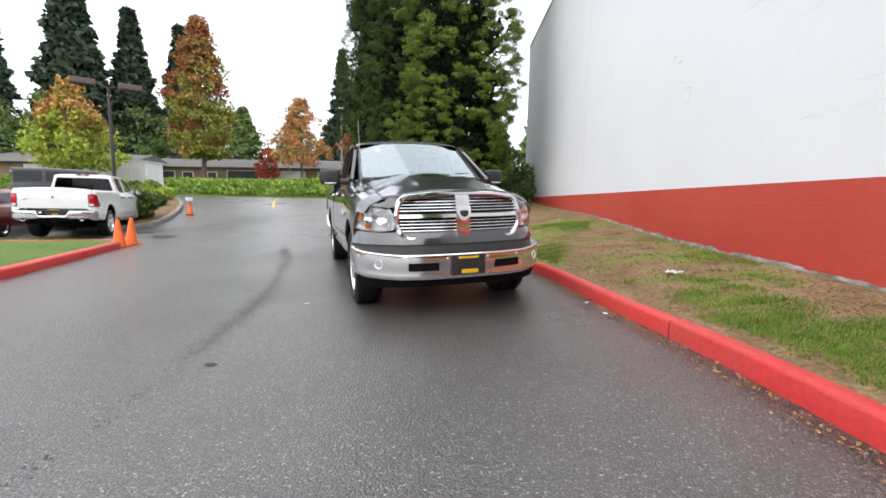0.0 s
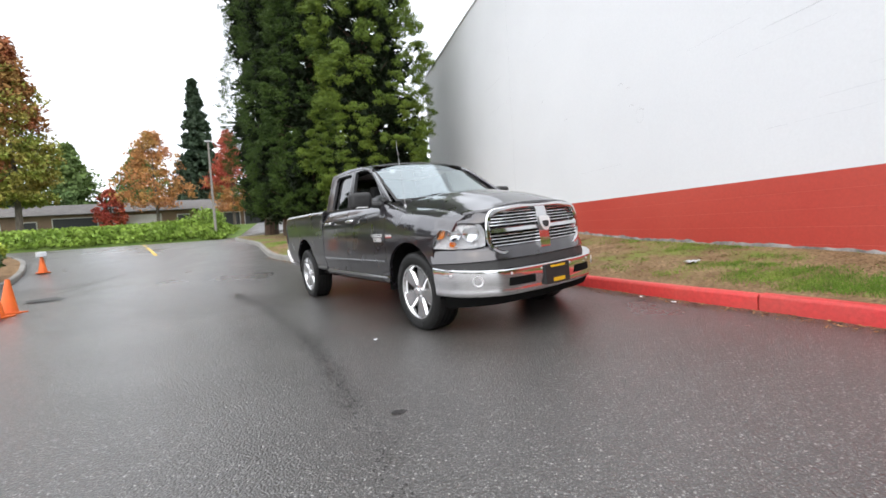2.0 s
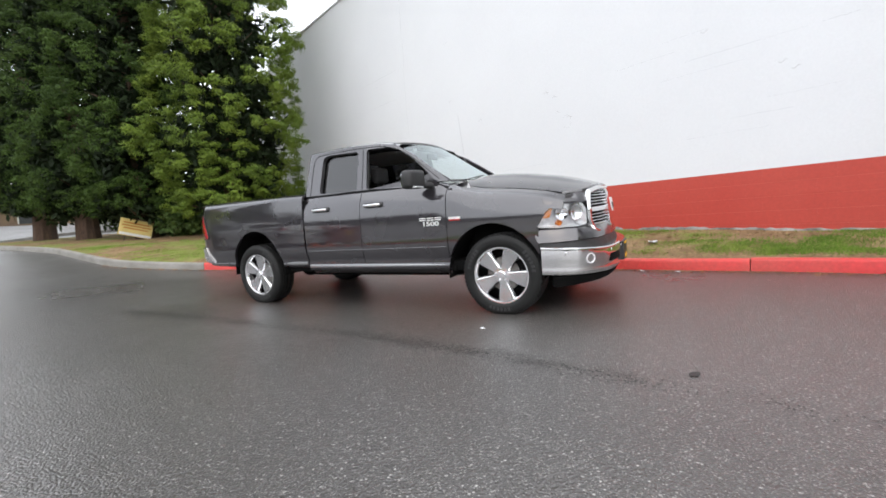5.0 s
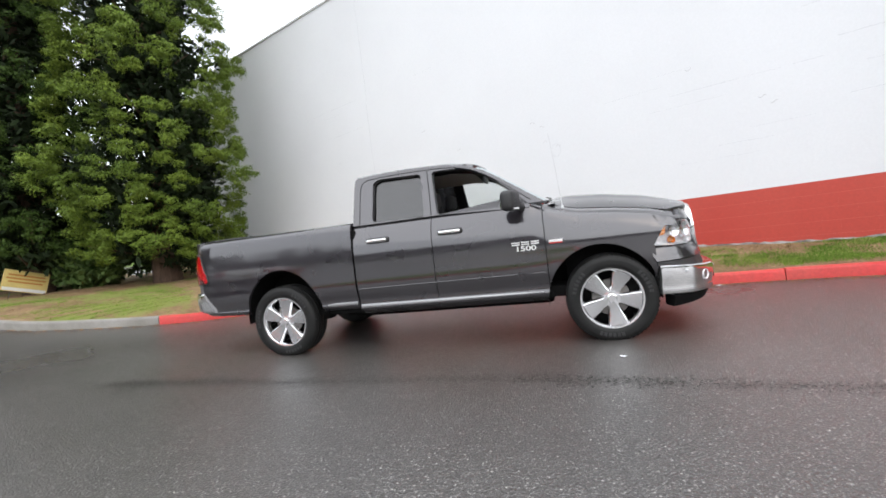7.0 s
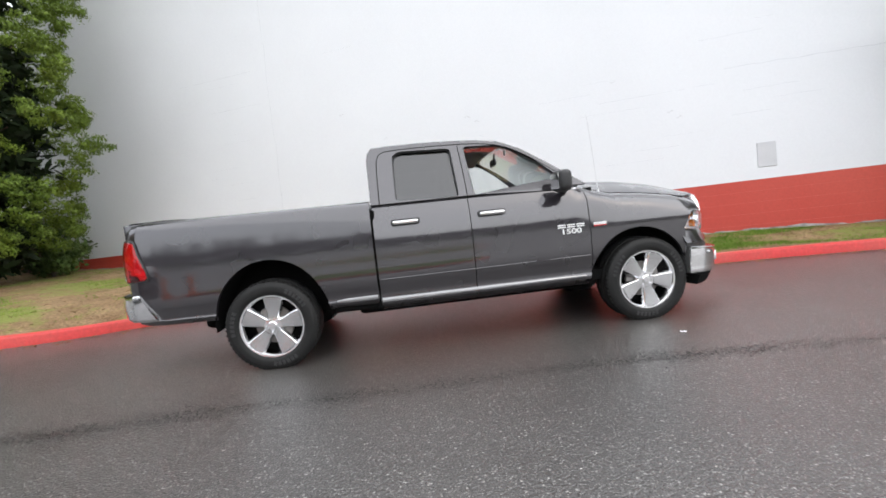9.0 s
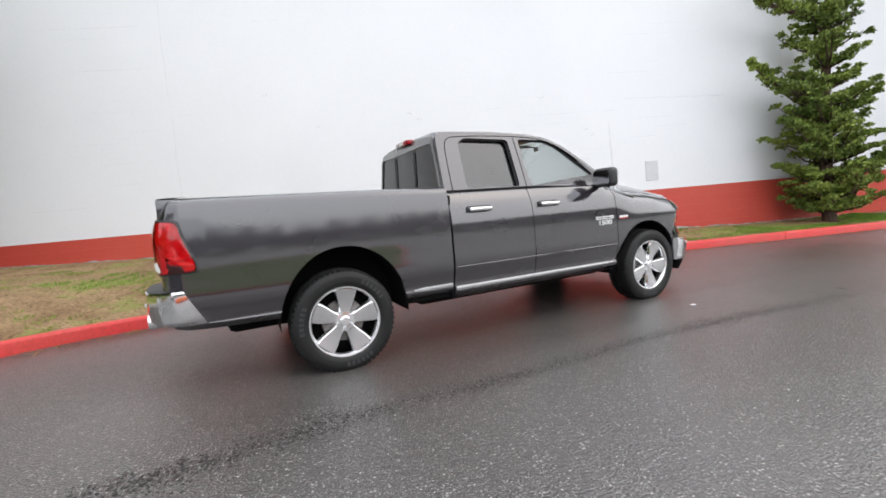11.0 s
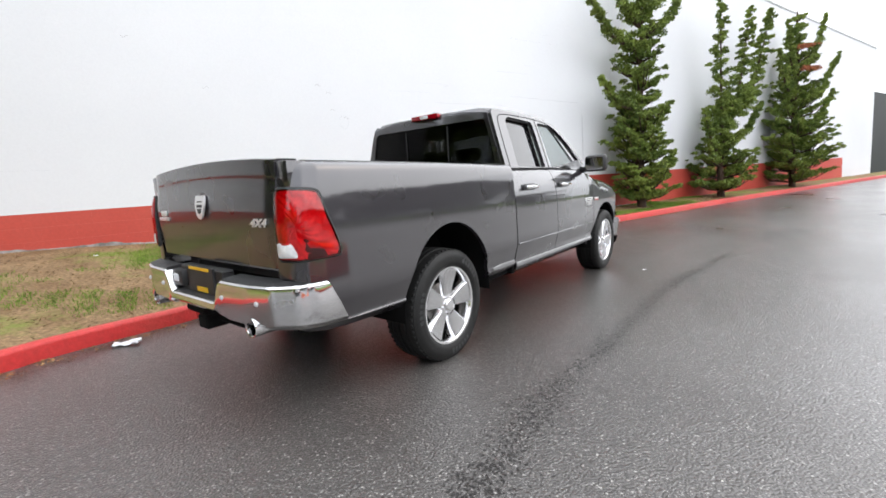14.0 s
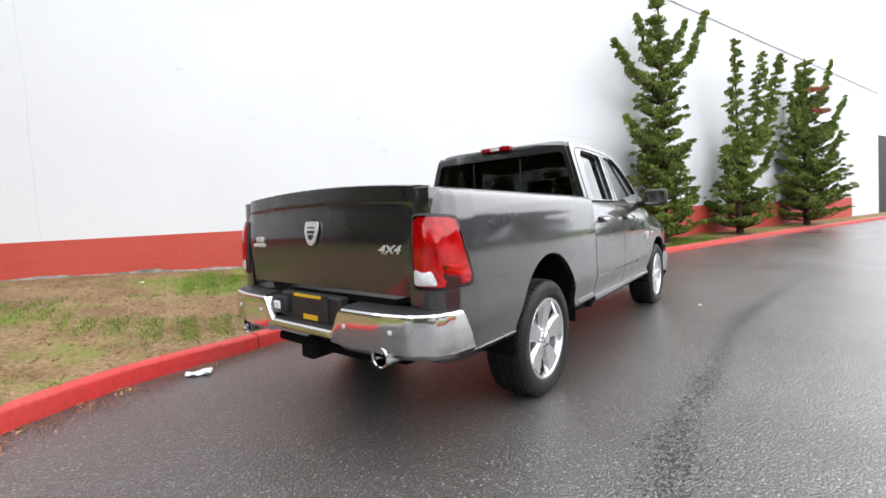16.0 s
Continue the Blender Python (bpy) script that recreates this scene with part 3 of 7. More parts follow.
def sequoia(x, y, z, height, radius, bottom, seed, material, label, dens=1.0, per=95):
    """A tall dense columnar conifer: boughs that end in heavy clumps of rounded tufts, with dark gaps between them
    painted into near-black inner boughs.
    """
    rng = np.random.default_rng(seed)
    t = empty("conifer_tree", pose(x, y, z), label, "tree", "tall conifers by the drive")
    trunk_mesh(t, height * 0.97, 0.30, rng, 70, M_BARK, limb_len=radius * 0.85, limb_from=0.05, rise=0.05)

    def env(zz, a):
        f = np.clip((zz - bottom) / (height - bottom), 0, 1)
        e = radius * np.minimum(1, 0.66 + 2.6 * f) * (1 - f ** 2.4) ** 0.9
        return e * (1 + 0.09 * np.sin(3 * a + zz * 1.1 + seed) + 0.08 * np.sin(5 * a - zz * 2.3))

    n = int(23 * dens * height * radius / 2)
    zz = bottom + 0.25 + (height - bottom) * ((np.arange(n) + rng.random(n)) / n) ** 1.12
    a = np.arange(n) * 2.39996 + rng.normal(size=n) * 0.25
    rr = env(zz, a) * rng.uniform(0.84, 1.0, n)
    big = np.c_[np.cos(a) * rr, np.sin(a) * rr, zz]
    k = 7
    d = sphere_dirs(n * k, rng)
    away = np.repeat(np.c_[np.cos(a), np.sin(a), np.full(n, 0.30)], k, axis=0)
    d = d + away * 0.55
    d /= np.linalg.norm(d, axis=1, keepdims=True)
    size = np.repeat(rng.uniform(0.28, 0.46, n), k)[:, None]
    c = np.repeat(big, k, axis=0) + d * size * rng.uniform(0.55, 1.0, (n * k, 1)) * [1, 1, 0.75]
    puffs("crown", t, c, rng.uniform(0.13, 0.22, n * k), int(per * 1.4), 0.054, rng, material, lift=0.5)
    # Inner tufts whose near-black colour paints the shade between the clumps.
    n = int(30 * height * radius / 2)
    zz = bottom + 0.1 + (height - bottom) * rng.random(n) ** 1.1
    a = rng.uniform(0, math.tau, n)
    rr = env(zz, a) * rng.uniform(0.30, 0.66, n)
    crown_from_tufts("inner_crown", t, np.c_[np.cos(a) * rr, np.sin(a) * rr, zz], rng.uniform(0.35, 0.6, n), 48, 0.24, 0.8, rng, M_SEQCORE, "inner boughs coloured near black for the crown's inner shade", sprig=True)
    return t


# The rear three take the darker green that carries their shade.
sequoia(-3.4, 25.0, ground_z(-3.4, 25.0) + 0.15, 19.0, 1.85, 0.8, 3, M_SEQDARK, "tall columnar conifer at the drive's bend, shade painted into its dark green", per=34)
sequoia(-2.15, 22.0, ground_z(-2.15, 22.0) + 0.15, 18.5, 1.75, 0.6, 5, M_SEQDARK, "tall columnar conifer with a bare trunk foot, shade painted into its dark green", per=38)
sequoia(-0.65, 19.8, ground_z(-0.65, 19.8) + 0.1, 17.5, 1.95, 0.7, 6, M_SEQDARK, "tall conifer crowded between its neighbours, shade painted into its dark green", per=52)
sequoia(1.55, 17.1, ground_z(1.55, 17.1) + 0.2, 16.5, 2.2, 0.45, 8, M_SEQ, "tall bright green conifer with heavy rounded tufts", per=88)


def juniper(x, y, z, height, radius, arms, seed, label, leaders=(), rust=False, material=None):
    """A wind-shaped juniper: layered plates of foliage round a stem, with long upswept arms."""
    rng = np.random.default_rng(seed)
    t = empty("juniper_tree", pose(x, y, z), label, "tree", "junipers against the wall")
    bm = bmesh.new()
    cs, rs = [], []
    tube(bm, [(0, 0, -0.2), (0.03, 0.05, height * 0.3), (-0.05, -0.05, height * 0.65), (0.0, -0.02, height)], [0.13, 0.10, 0.06, 0.02], 8)
    zc = 0.28
    while zc < height:
        f = zc / height
        env = radius * np.interp(f, [0, 0.08, 0.25, 0.5, 0.75, 1.0], [0.75, 1.0, 0.92, 0.68, 0.42, 0.12])
        for k in range(max(4, int(14 * env / radius))):
            a = rng.uniform(0, math.tau)
            r1 = env * rng.uniform(0.50, 1.22)
            up = rng.uniform(0.15, 0.45)
            tube(bm, [(0, 0, zc - 0.15), (math.cos(a) * r1 * 0.45, math.sin(a) * r1 * 0.5, zc - 0.02), (math.cos(a) * r1 * 0.8, math.sin(a) * r1, zc + up * r1)], [0.03, 0.018, 0.005], 5)
            for s in np.linspace(0.35, 1.0, max(3, int(r1 * 5.5))):
                cs.append((math.cos(a) * r1 * s * 0.8 + rng.normal() * 0.04, math.sin(a) * r1 * s + rng.normal() * 0.05, zc + up * r1 * s ** 1.6 + rng.normal() * 0.03))
                rs.append(rng.uniform(0.13, 0.21) * (1.3 - 0.75 * s))
        zc += 0.36 * rng.uniform(0.75, 1.25)
    for _ in range(int(12 * height * radius)):
        zf = rng.random() ** 1.3 * 0.9
        e = radius * np.interp(zf, [0, 0.08, 0.25, 0.5, 0.75, 1.0], [0.7, 1.0, 0.92, 0.68, 0.42, 0.12]) * math.sqrt(rng.random()) * 0.62
        a = rng.uniform(0, math.tau)
        cs.append((math.cos(a) * e * 0.8, math.sin(a) * e, 0.22 + zf * height))
        rs.append(rng.uniform(0.10, 0.19))
    for zs, ay, ln, up in list(arms) + list(leaders):
        big = (zs, ay, ln, up) in leaders
        p0 = Vector((0, 0, zs))
        p1 = p0 + Vector((-0.10, ay * ln * 0.62, up * ln * 0.34))
        p2 = p0 + Vector((-0.16, ay * ln, up * ln))
        tube(bm, [p0, p1, p2], [0.06, 0.04, 0.008], 6)
        ll = math.hypot(ln * ay, up * ln)
        for s in np.linspace(0.15, 1.02, max(int(ll * 10), 8)):
            p = p0.lerp(p1, s * 2) if s < 0.5 else p1.lerp(p2, s * 2 - 1)
            for k in range(3 if big else 2):
                w = (0.30 if big else 0.10) * (1.1 - 0.8 * s)
                cs.append((p.x + rng.normal() * w * 0.8, p.y + rng.normal() * w, p.z + rng.uniform(-0.05, 0.12)))
                rs.append(rng.uniform(0.12, 0.21) * (1.2 - 0.85 * s))
    part("trunk", bm, M_BARK, t)
    crown_from_tufts("crown", t, np.array(cs), np.array(rs), 85, 0.060, 0.42, rng, material or M_JUN, out=0.8, droop=-0.45)
    if rust:
        c2 = np.array([(-0.55 + 0.1 * rng.random(), -0.6 + 1.7 * s, height * 0.80 - 0.25 * s) for s in np.linspace(0, 1, 14)] +
                      [(-0.65, -0.2 + 1.3 * s, height * 0.66 - 0.1 * s) for s in np.linspace(0, 1, 12)])
        crown_from_tufts("dead_branch", t, c2, np.full(len(c2), 0.14), 60, 0.07, 0.5, rng, M_RUST, "branch of rust-brown dead needles", sprig=True)
    return t


juniper(4.28, -1.62, base_z(-1.4) - 0.03, 6.9, 1.12, [(4.2, 1.0, 2.2, 0.48), (4.5, -1.0, 2.3, 1.05), (5.0, 1.0, 1.25, 0.85), (2.6, 1.0, 1.85, 0.38), (2.2, -1.0, 1.05, 0.5), (0.9, -1.0, 1.3, 0.4), (5.2, -1.0, 1.1, 1.0)],
        11, "upright green juniper with long bare-tipped arms before the wall")
juniper(4.3, -6.2, base_z(-6.2) - 0.03, 3.0, 1.25, [(1.3, 1.0, 1.4, 1.0), (0.7, -1.0, 1.3, 0.5), (1.6, -1.0, 2.4, 0.6)], 12,
        "juniper forked into tall separate leaders before the wall", leaders=((1.7, 0.35, 1.3, 3.5), (2.2, -1.0, 1.5, 2.6), (2.3, -1.0, 3.1, 1.3)))
juniper(4.3, -12.0, base_z(-12) - 0.03, 6.9, 1.6, [(3.2, -1.0, 4.0, 0.58), (4.2, 1.0, 1.2, 1.7), (4.4, -1.0, 2.4, 1.05), (2.1, -1.0, 3.5, 0.52), (3.4, 1.0, 1.9, 0.9)], 14,
        "dark juniper with a rust-brown dead branch before the wall", rust=True)


def broadleaf(x, y, z, height, radius, seed, material, label, leaf=0.30, tufts=240, per=46, clear=0.25, round_top=1.0, trunk=0.2, parent_group="autumn maples", second=None, split=None):
    rng = np.random.default_rng(seed)
    t = empty("maple_tree", pose(x, y, z), label, "tree", parent_group)
    trunk_mesh(t, height * 0.85, trunk, rng, 16, M_BARKGREY, limb_len=radius * 1.3, limb_from=clear * 0.9, rise=0.8)
    f = rng.random(tufts)
    zz = height * (clear + (1 - clear) * f)
    env = radius * np.sin(np.pi * np.clip(0.12 + 0.86 * f ** 0.8, 0, 1)) ** 0.7 * (1 - (1 - round_top) * f)
    a = rng.uniform(0, math.tau, tufts)
    rr = env * np.sqrt(rng.uniform(0.15, 1.0, tufts)) * (1 + 0.20 * np.sin(3 * a + seed + zz) + 0.16 * np.sin(7 * a + 2 * zz))
    c = np.c_[np.cos(a) * rr, np.sin(a) * rr, zz]
    r = rng.uniform(0.35, 0.8, tufts) * radius / 3.2
    pick = np.ones(tufts, bool) if split is None else np.array([split(u, rng.normal() * 0.16, p[0] / radius) for u, p in zip(f, c)])
    crown_from_tufts("crown", t, c[pick], r[pick], per, leaf, 0.7, rng, material)
    if not pick.all():
        crown_from_tufts("turned_crown", t, c[~pick], r[~pick], per, leaf, 0.7, rng, second, "leaves turned to another colour")
    return t


def fir(x, y, z, height, radius, seed, material, label, tiers=26, per=11, leaf=0.95, kind_name="fir_tree", group="dark firs"):
    rng = np.random.default_rng(seed)
    t = empty(kind_name, pose(x, y, z), label, "tree", group)
    trunk_mesh(t, height, 0.30, rng, 10, M_BARK, limb_len=radius * 0.7, limb_from=0.2, rise=-0.1)
    cs, rs = [], []
    for k in range(tiers):
        f = (k + rng.random()) / tiers
        env = radius * (1 - f) ** 0.85 * rng.uniform(0.7, 1.15) + 0.15
        for j in range(per):
            a = rng.uniform(0, math.tau)
            for s in (0.35, 0.7, 1.0):
                cs.append((math.cos(a) * env * s, math.sin(a) * env * s, height * (0.08 + 0.92 * f) - 0.32 * env * s))
                rs.append(0.16 * radius * (1.25 - 0.6 * s) * (1 - 0.5 * f))
    crown_from_tufts("crown", t, np.array(cs), np.array(rs), 13, leaf * radius / 6.0, 0.45, rng, material, droop=0.45)
    return t


# ---- distance: turning maples, firs and woods ----
def G(x, y):
    return ground_z(x, y)


broadleaf(-35.0, 60.0, 2.9, 22.5, 4.5, 21, M_MIXLEAF, "tall maple half turned from green to rust red", clear=0.18, tufts=480, leaf=0.36, per=52, round_top=0.62, trunk=0.36, second=M_TURNGREEN,
          split=lambda f, e, u: f + e - 0.35 * u > 0.42)
broadleaf(-25.2, 29.0, ground_z(-25.2, 29.0) - 0.1, 7.7, 3.2, 22, M_ORANGEPALE, "spreading maple with yellow-green lower leaves and an orange top", clear=0.27, leaf=0.22, tufts=260, round_top=0.25, second=M_YELLOWLEAF,
          split=lambda f, e, u: f + e > 0.52)
broadleaf(-21.6, 62.0, 3.0, 12.2, 4.6, 23, M_ORANGE, "spreading orange maple before the low houses", clear=0.24, leaf=0.26, tufts=210, per=40, round_top=0.5)
broadleaf(-12.4, 60.5, 2.6, 12.4, 3.3, 24, M_REDLEAF, "bright red autumn maple", clear=0.2, leaf=0.26, tufts=230, round_top=0.4, second=M_ORANGE, split=lambda f, e, u: f + e > 0.3)
broadleaf(-27.6, 64.0, 2.9, 5.6, 1.7, 26, M_REDLEAF, "small red maple beside a low house", clear=0.15, leaf=0.25, tufts=110)
fir(-28.8, 110.0, 3.0, 35.0, 5.6, 31, M_FIR, "tall dark fir against the white sky", tiers=34, per=13)
fir(-69.0, 77.0, 3.0, 38.0, 7.6, 32, M_FIR, "large dark fir with a broad ragged crown", tiers=34, per=15)
fir(-80.0, 72.0, 3.0, 33.0, 5.4, 33, M_FIR, "slim dark fir with drooping boughs")
fir(-92.0, 67.0, 3.0, 37.0, 6.4, 34, M_FIR, "slim dark fir with drooping boughs")
fir(-63.5, 84.0, 3.0, 34.0, 6.2, 35, M_FIR, "dark fir behind the turning maples", tiers=32, per=14)
fir(-57.5, 90.0, 3.0, 33.0, 6.0, 36, M_FIR, "dark fir behind the turning maples", tiers=32, per=14)
for i, (wx, wy, wh, wr) in enumerate([(-50, 81, 16, 6.5), (-43, 87, 17, 6.5), (-36, 95, 17, 6.2), (-28, 95, 15, 6), (-21, 98, 14, 5.6), (-14, 92, 13, 5.6), (-4, 92, 14, 5.8), (1, 82, 15, 5.6), (-70, 84, 16, 6), (-1, 100, 26, 6),
                                     (7, 74, 15, 6), (14, 70, 16, 6), (22, 64, 16, 6)]):
    fir(wx, wy, 2.8, wh, wr * 0.8, 50 + i, M_WOODS if i % 3 else M_FIR, "rounded green tree at the edge of the woods", tiers=16, per=10, leaf=0.9, kind_name="woodland_tree", group="woods behind the houses")
for i, (wx, wy, wh, wr) in enumerate([(-54, 84, 15, 7), (-46, 89, 16, 7), (-62, 84, 16, 7), (-36, 97, 15, 6.6), (-70, 74, 16, 7), (-10, 96, 13, 6), (-74, 66, 14, 6)]):
    broadleaf(wx, wy, 2.6, wh, wr, 140 + i, M_WOODS, "leafy green tree behind the low houses", clear=0.1, leaf=0.46, tufts=190, per=40, parent_group="woods behind the houses")
# Unseen tree belt, added so the truck's paint reflects a dark horizon.
unseen_belt_line = smooth_line([(-60, 44), (-60, 20), (-57, 0), (-54, -18), (-46, -31), (-33, -42), (-19, -51), (-4, -58)], 0.5)
belt_rng = np.random.default_rng(81)
belt_at = belt_rng.integers(len(unseen_belt_line), size=4200)
belt_up = belt_rng.random(4200) ** 0.7
belt_c = np.c_[unseen_belt_line[belt_at] + belt_rng.normal(size=(4200, 2)) * 1.5, 0.2 + belt_up * np.array([6.0 + 0.8 * noise.noise(Vector((k * 0.05, 0, 0))) + 0.25 * noise.noise(Vector((k * 0.4, 4, 0))) for k in belt_at])]
tagged(crown_from_tufts("tree_belt", None, belt_c, np.full(4200, 0.7), 14, 0.45, 0.8, belt_rng, M_BELT), "unseen belt of low trees, added to darken the truck's reflections", "trees", kind="stuff")
fir(6.0, -58.0, -1.0, 9.5, 5.0, 120, M_FIR, "dark tree behind the far end of the wall", tiers=14, per=9, leaf=1.3, kind_name="woodland_tree", group="woods round the lot")
# ---- the ivy bank and the houses behind it ----
bank_rng = np.random.default_rng(70)


def bank_z(x, y):
    end = min(max((-10.2 - x) / 3.0, 0), 1)
    lip = 46.1 + 1.6 * (1 - end) ** 2
    rise = 2.15 * (1 - math.exp(-max(y - lip, 0) * 0.5)) * (0.85 + 0.25 * noise.noise(Vector((x * 0.15, y * 0.15, 3))))
    return ground_z(x, min(y, 46.5)) - 0.03 + rise * (end * (2 - end)) ** 0.7


BX, BY = spread(-84, -10.2, 0.9), spread(46.1, 57, 0.5)
bank = grid_sheet("bank", BX, BY, bank_z, M_LAWN)
tagged(bank, "low earth bank behind the drive", "bank", kind="structure")
n = 36000
px, py = bank_rng.uniform(-82, -10.6, n), 46.3 + 8.5 * bank_rng.random(n) ** 1.3
pz = np.array([bank_z(a, b) for a, b in zip(px, py)]) + bank_rng.uniform(0, 0.28, n)
iv = merge_np("ivy", LEAF_V, LEAF_F, frames_np(np.c_[px, py, pz], np.c_[bank_rng.normal(size=(n, 2)) * 0.8 - [0, 0.5], np.abs(bank_rng.normal(size=n)) + 0.2], 0.32 * bank_rng.uniform(0.6, 1.4, n), bank_rng), M_IVY)
tagged(iv, "low green ivy and groundcover over the bank", "groundcover", kind="stuff")


def house(x, y, z, width, depth, wall_h, roof_h, yaw, label, doors, pale):
    """A long low house: siding, an overhanging low roof, and a row of garage doors and windows."""
    h = empty("house", pose(x, y, z, 0, 0, yaw), label, "house", "low houses behind the bank")
    bm = bmesh.new()
    box(bm, (-width / 2, 0, -1.5), (width / 2, depth, wall_h))
    part("wall", bm, M_SIDING, h, smooth=False)
    bm = bmesh.new()
    o, w2 = 0.9, width / 2 + 0.8
    v = [bm.verts.new(p) for p in ((-w2, -o, wall_h), (w2, -o, wall_h), (w2, depth + o, wall_h), (-w2, depth + o, wall_h), (-w2, depth / 2, wall_h + roof_h), (w2, depth / 2, wall_h + roof_h))]
    for f in ((0, 1, 5, 4), (2, 3, 4, 5), (0, 4, 3), (1, 2, 5), (0, 3, 2, 1)):
        bm.faces.new([v[i] for i in f])
    part("roof", bm, M_ROOF, h, smooth=False)
    for u, w, lo, hi, white in doors:
        bm = bmesh.new()
        box(bm, (u - w / 2, -0.06, lo), (u + w / 2, 0.05, hi), 0.01)
        d = part("garage_door" if white else "window", bm, M_PALESIDING if white else M_STUCCO_DARK, h, smooth=False)
        bm = bmesh.new()
        for a, b in (((u - w / 2 - 0.1, -0.1, lo), (u - w / 2, 0.02, hi + 0.1)), ((u + w / 2, -0.1, lo), (u + w / 2 + 0.1, 0.02, hi + 0.1)), ((u - w / 2, -0.1, hi), (u + w / 2, 0.02, hi + 0.1))):
            box(bm, a, b)
        part("frame", bm, M_PALESIDING, d, smooth=False)
    return h


house(-39, 67, 3.3, 19.5, 9, 2.6, 1.7, 0, "long low brown house with a grey shingle roof and pale doors", [(-7.5, 4.6, 0, 1.9, False), (-3.0, 1.6, 0.7, 1.8, False), (1.0, 1.4, 0.6, 1.8, False), (6.0, 5.0, 0.2, 2.1, False)], True)
house(-23.6, 67, 3.3, 11.5, 9, 2.6, 1.7, 0, "low brown house with a wide white garage door", [(-2.2, 5.6, 0, 2.1, True), (3.4, 1.4, 0.6, 1.9, False)], False)
house(-9.5, 66, 3.0, 15, 9, 2.6, 1.7, 0, "low brown house with a white-framed porch", [(-4.6, 2.6, 0, 2.1, False), (-1.2, 2.8, 0.0, 2.1, False), (3.4, 1.4, 0.6, 1.9, False)], False)
house(-57, 60, 3.2, 21, 9, 2.6, 1.7, 3, "low brown house behind the parked cars", [(-2, 5.0, 0, 2.2, True), (4.5, 2.0, 0.7, 1.9, False)], True)

# ---- the pickup truck ----
def paint(name, colour, metal=0.55, rough=0.34):
    """Metallic car paint: fine flakes under a clear coat."""
    m = bpy.data.materials.new(name)
    m.use_nodes = True
    n, l = m.node_tree.nodes, m.node_tree.links
    b = n["Principled BSDF"]
    b.inputs["Metallic"].default_value, b.inputs["Roughness"].default_value = metal, rough
    b.inputs["Coat Weight"].default_value, b.inputs["Coat Roughness"].default_value = 1.0, 0.03
    tc, fl = n.new("ShaderNodeTexCoord"), n.new("ShaderNodeTexVoronoi")
    fl.inputs["Scale"].default_value = 900
    l.new(tc.outputs["Object"], fl.inputs[0])
    mx = n.new("ShaderNodeMix")
    mx.data_type = "RGBA"
    mx.inputs[6].default_value = (*[c * 0.85 for c in colour], 1)
    mx.inputs[7].default_value = (*[c * 1.25 for c in colour], 1)
    l.new(fl.outputs["Color"], mx.inputs[0])
    l.new(mx.outputs[2], b.inputs["Base Color"])
    wet = n.new("ShaderNodeTexNoise")
    wet.inputs["Scale"].default_value = 3.0
    l.new(tc.outputs["Object"], wet.inputs[0])
    rr = n.new("ShaderNodeMapRange")
    rr.inputs[3].default_value, rr.inputs[4].default_value = rough - 0.06, rough + 0.08
    l.new(wet.outputs[0], rr.inputs[0])
    l.new(rr.outputs[0], b.inputs["Roughness"])
    return m


P_GREY = paint("granite_grey_paint", (0.031, 0.028, 0.033), 0.5, 0.28)
P_GREY.node_tree.nodes["Principled BSDF"].inputs["Specular IOR Level"].default_value = 0.25
P_GREY.node_tree.nodes["Principled BSDF"].inputs["Coat IOR"].default_value = 1.86
P_GREY.node_tree.nodes["Principled BSDF"].inputs["Coat Roughness"].default_value = 0.065
P_WHITE = paint("white_car_paint", (0.84, 0.84, 0.84), 0.0, 0.35)
P_BLACK = paint("black_car_paint", (0.012, 0.012, 0.013), 0.1, 0.3)
P_DARKRED = paint("dark_red_car_paint", (0.16, 0.012, 0.014), 0.3, 0.3)
M_CHROME = mat("chrome", (0.78, 0.78, 0.79), 0.07, 1.0, fine_amount=0.02, rough2=0.12, scale=3)
M_CHROMESATIN = mat("bright_chrome_rim", (0.80, 0.80, 0.81), 0.13, 1.0, fine_amount=0.02, rough2=0.2, scale=5)
M_MOULDING = mat("satin_moulding", (0.30, 0.30, 0.305), 0.3, 1.0, fine_amount=0.04, rough2=0.36, scale=4)
# Chrome coloured greyer, painting in the dark ground that spoke faces would reflect.
M_SPOKEFACE = mat("chrome_painted_reflection", (0.60, 0.60, 0.61), 0.2, 1.0, fine_amount=0.03, rough2=0.26, scale=6)
M_BLACKPL = mat("black_plastic", (0.018, 0.018, 0.019), 0.5, colour2=(0.026, 0.026, 0.027), scale=8, bump=0.15, bump_scale=300)
M_UNDER = mat("underbody_black", (0.006, 0.006, 0.006), 0.9, spec=0.1)
M_RUBBER = mat("tyre_rubber", (0.009, 0.009, 0.009), 0.55, colour2=(0.013, 0.013, 0.0125), scale=6, spec=0.3, bump=0.25, bump_scale=90)
M_DISC = mat("brake_steel", (0.20, 0.19, 0.18), 0.4, 0.9, fine_amount=0.15)
M_REDLENS = mat("red_lens", (0.42, 0.0, 0.010), 0.12, coat=0.6, spec=0.3, colour2=(0.26, 0.0, 0.007), scale=9, fine=30, fine_amount=0.3)
M_CLEARLENS = mat("clear_reflector", (0.88, 0.88, 0.89), 0.25, 0.12, coat=1.0, scale=14, colour2=(0.62, 0.62, 0.64), bump=0.25, bump_scale=18)
M_AMBER = mat("amber_lens", (0.75, 0.22, 0.02), 0.15, coat=1.0, fine_amount=0.1)
M_INTERIOR = mat("charcoal_cloth", (0.035, 0.034, 0.036), 0.9, bump=0.3, bump_scale=200)
M_INTPLASTIC = mat("grey_interior_plastic", (0.10, 0.10, 0.105), 0.6, fine_amount=0.1)
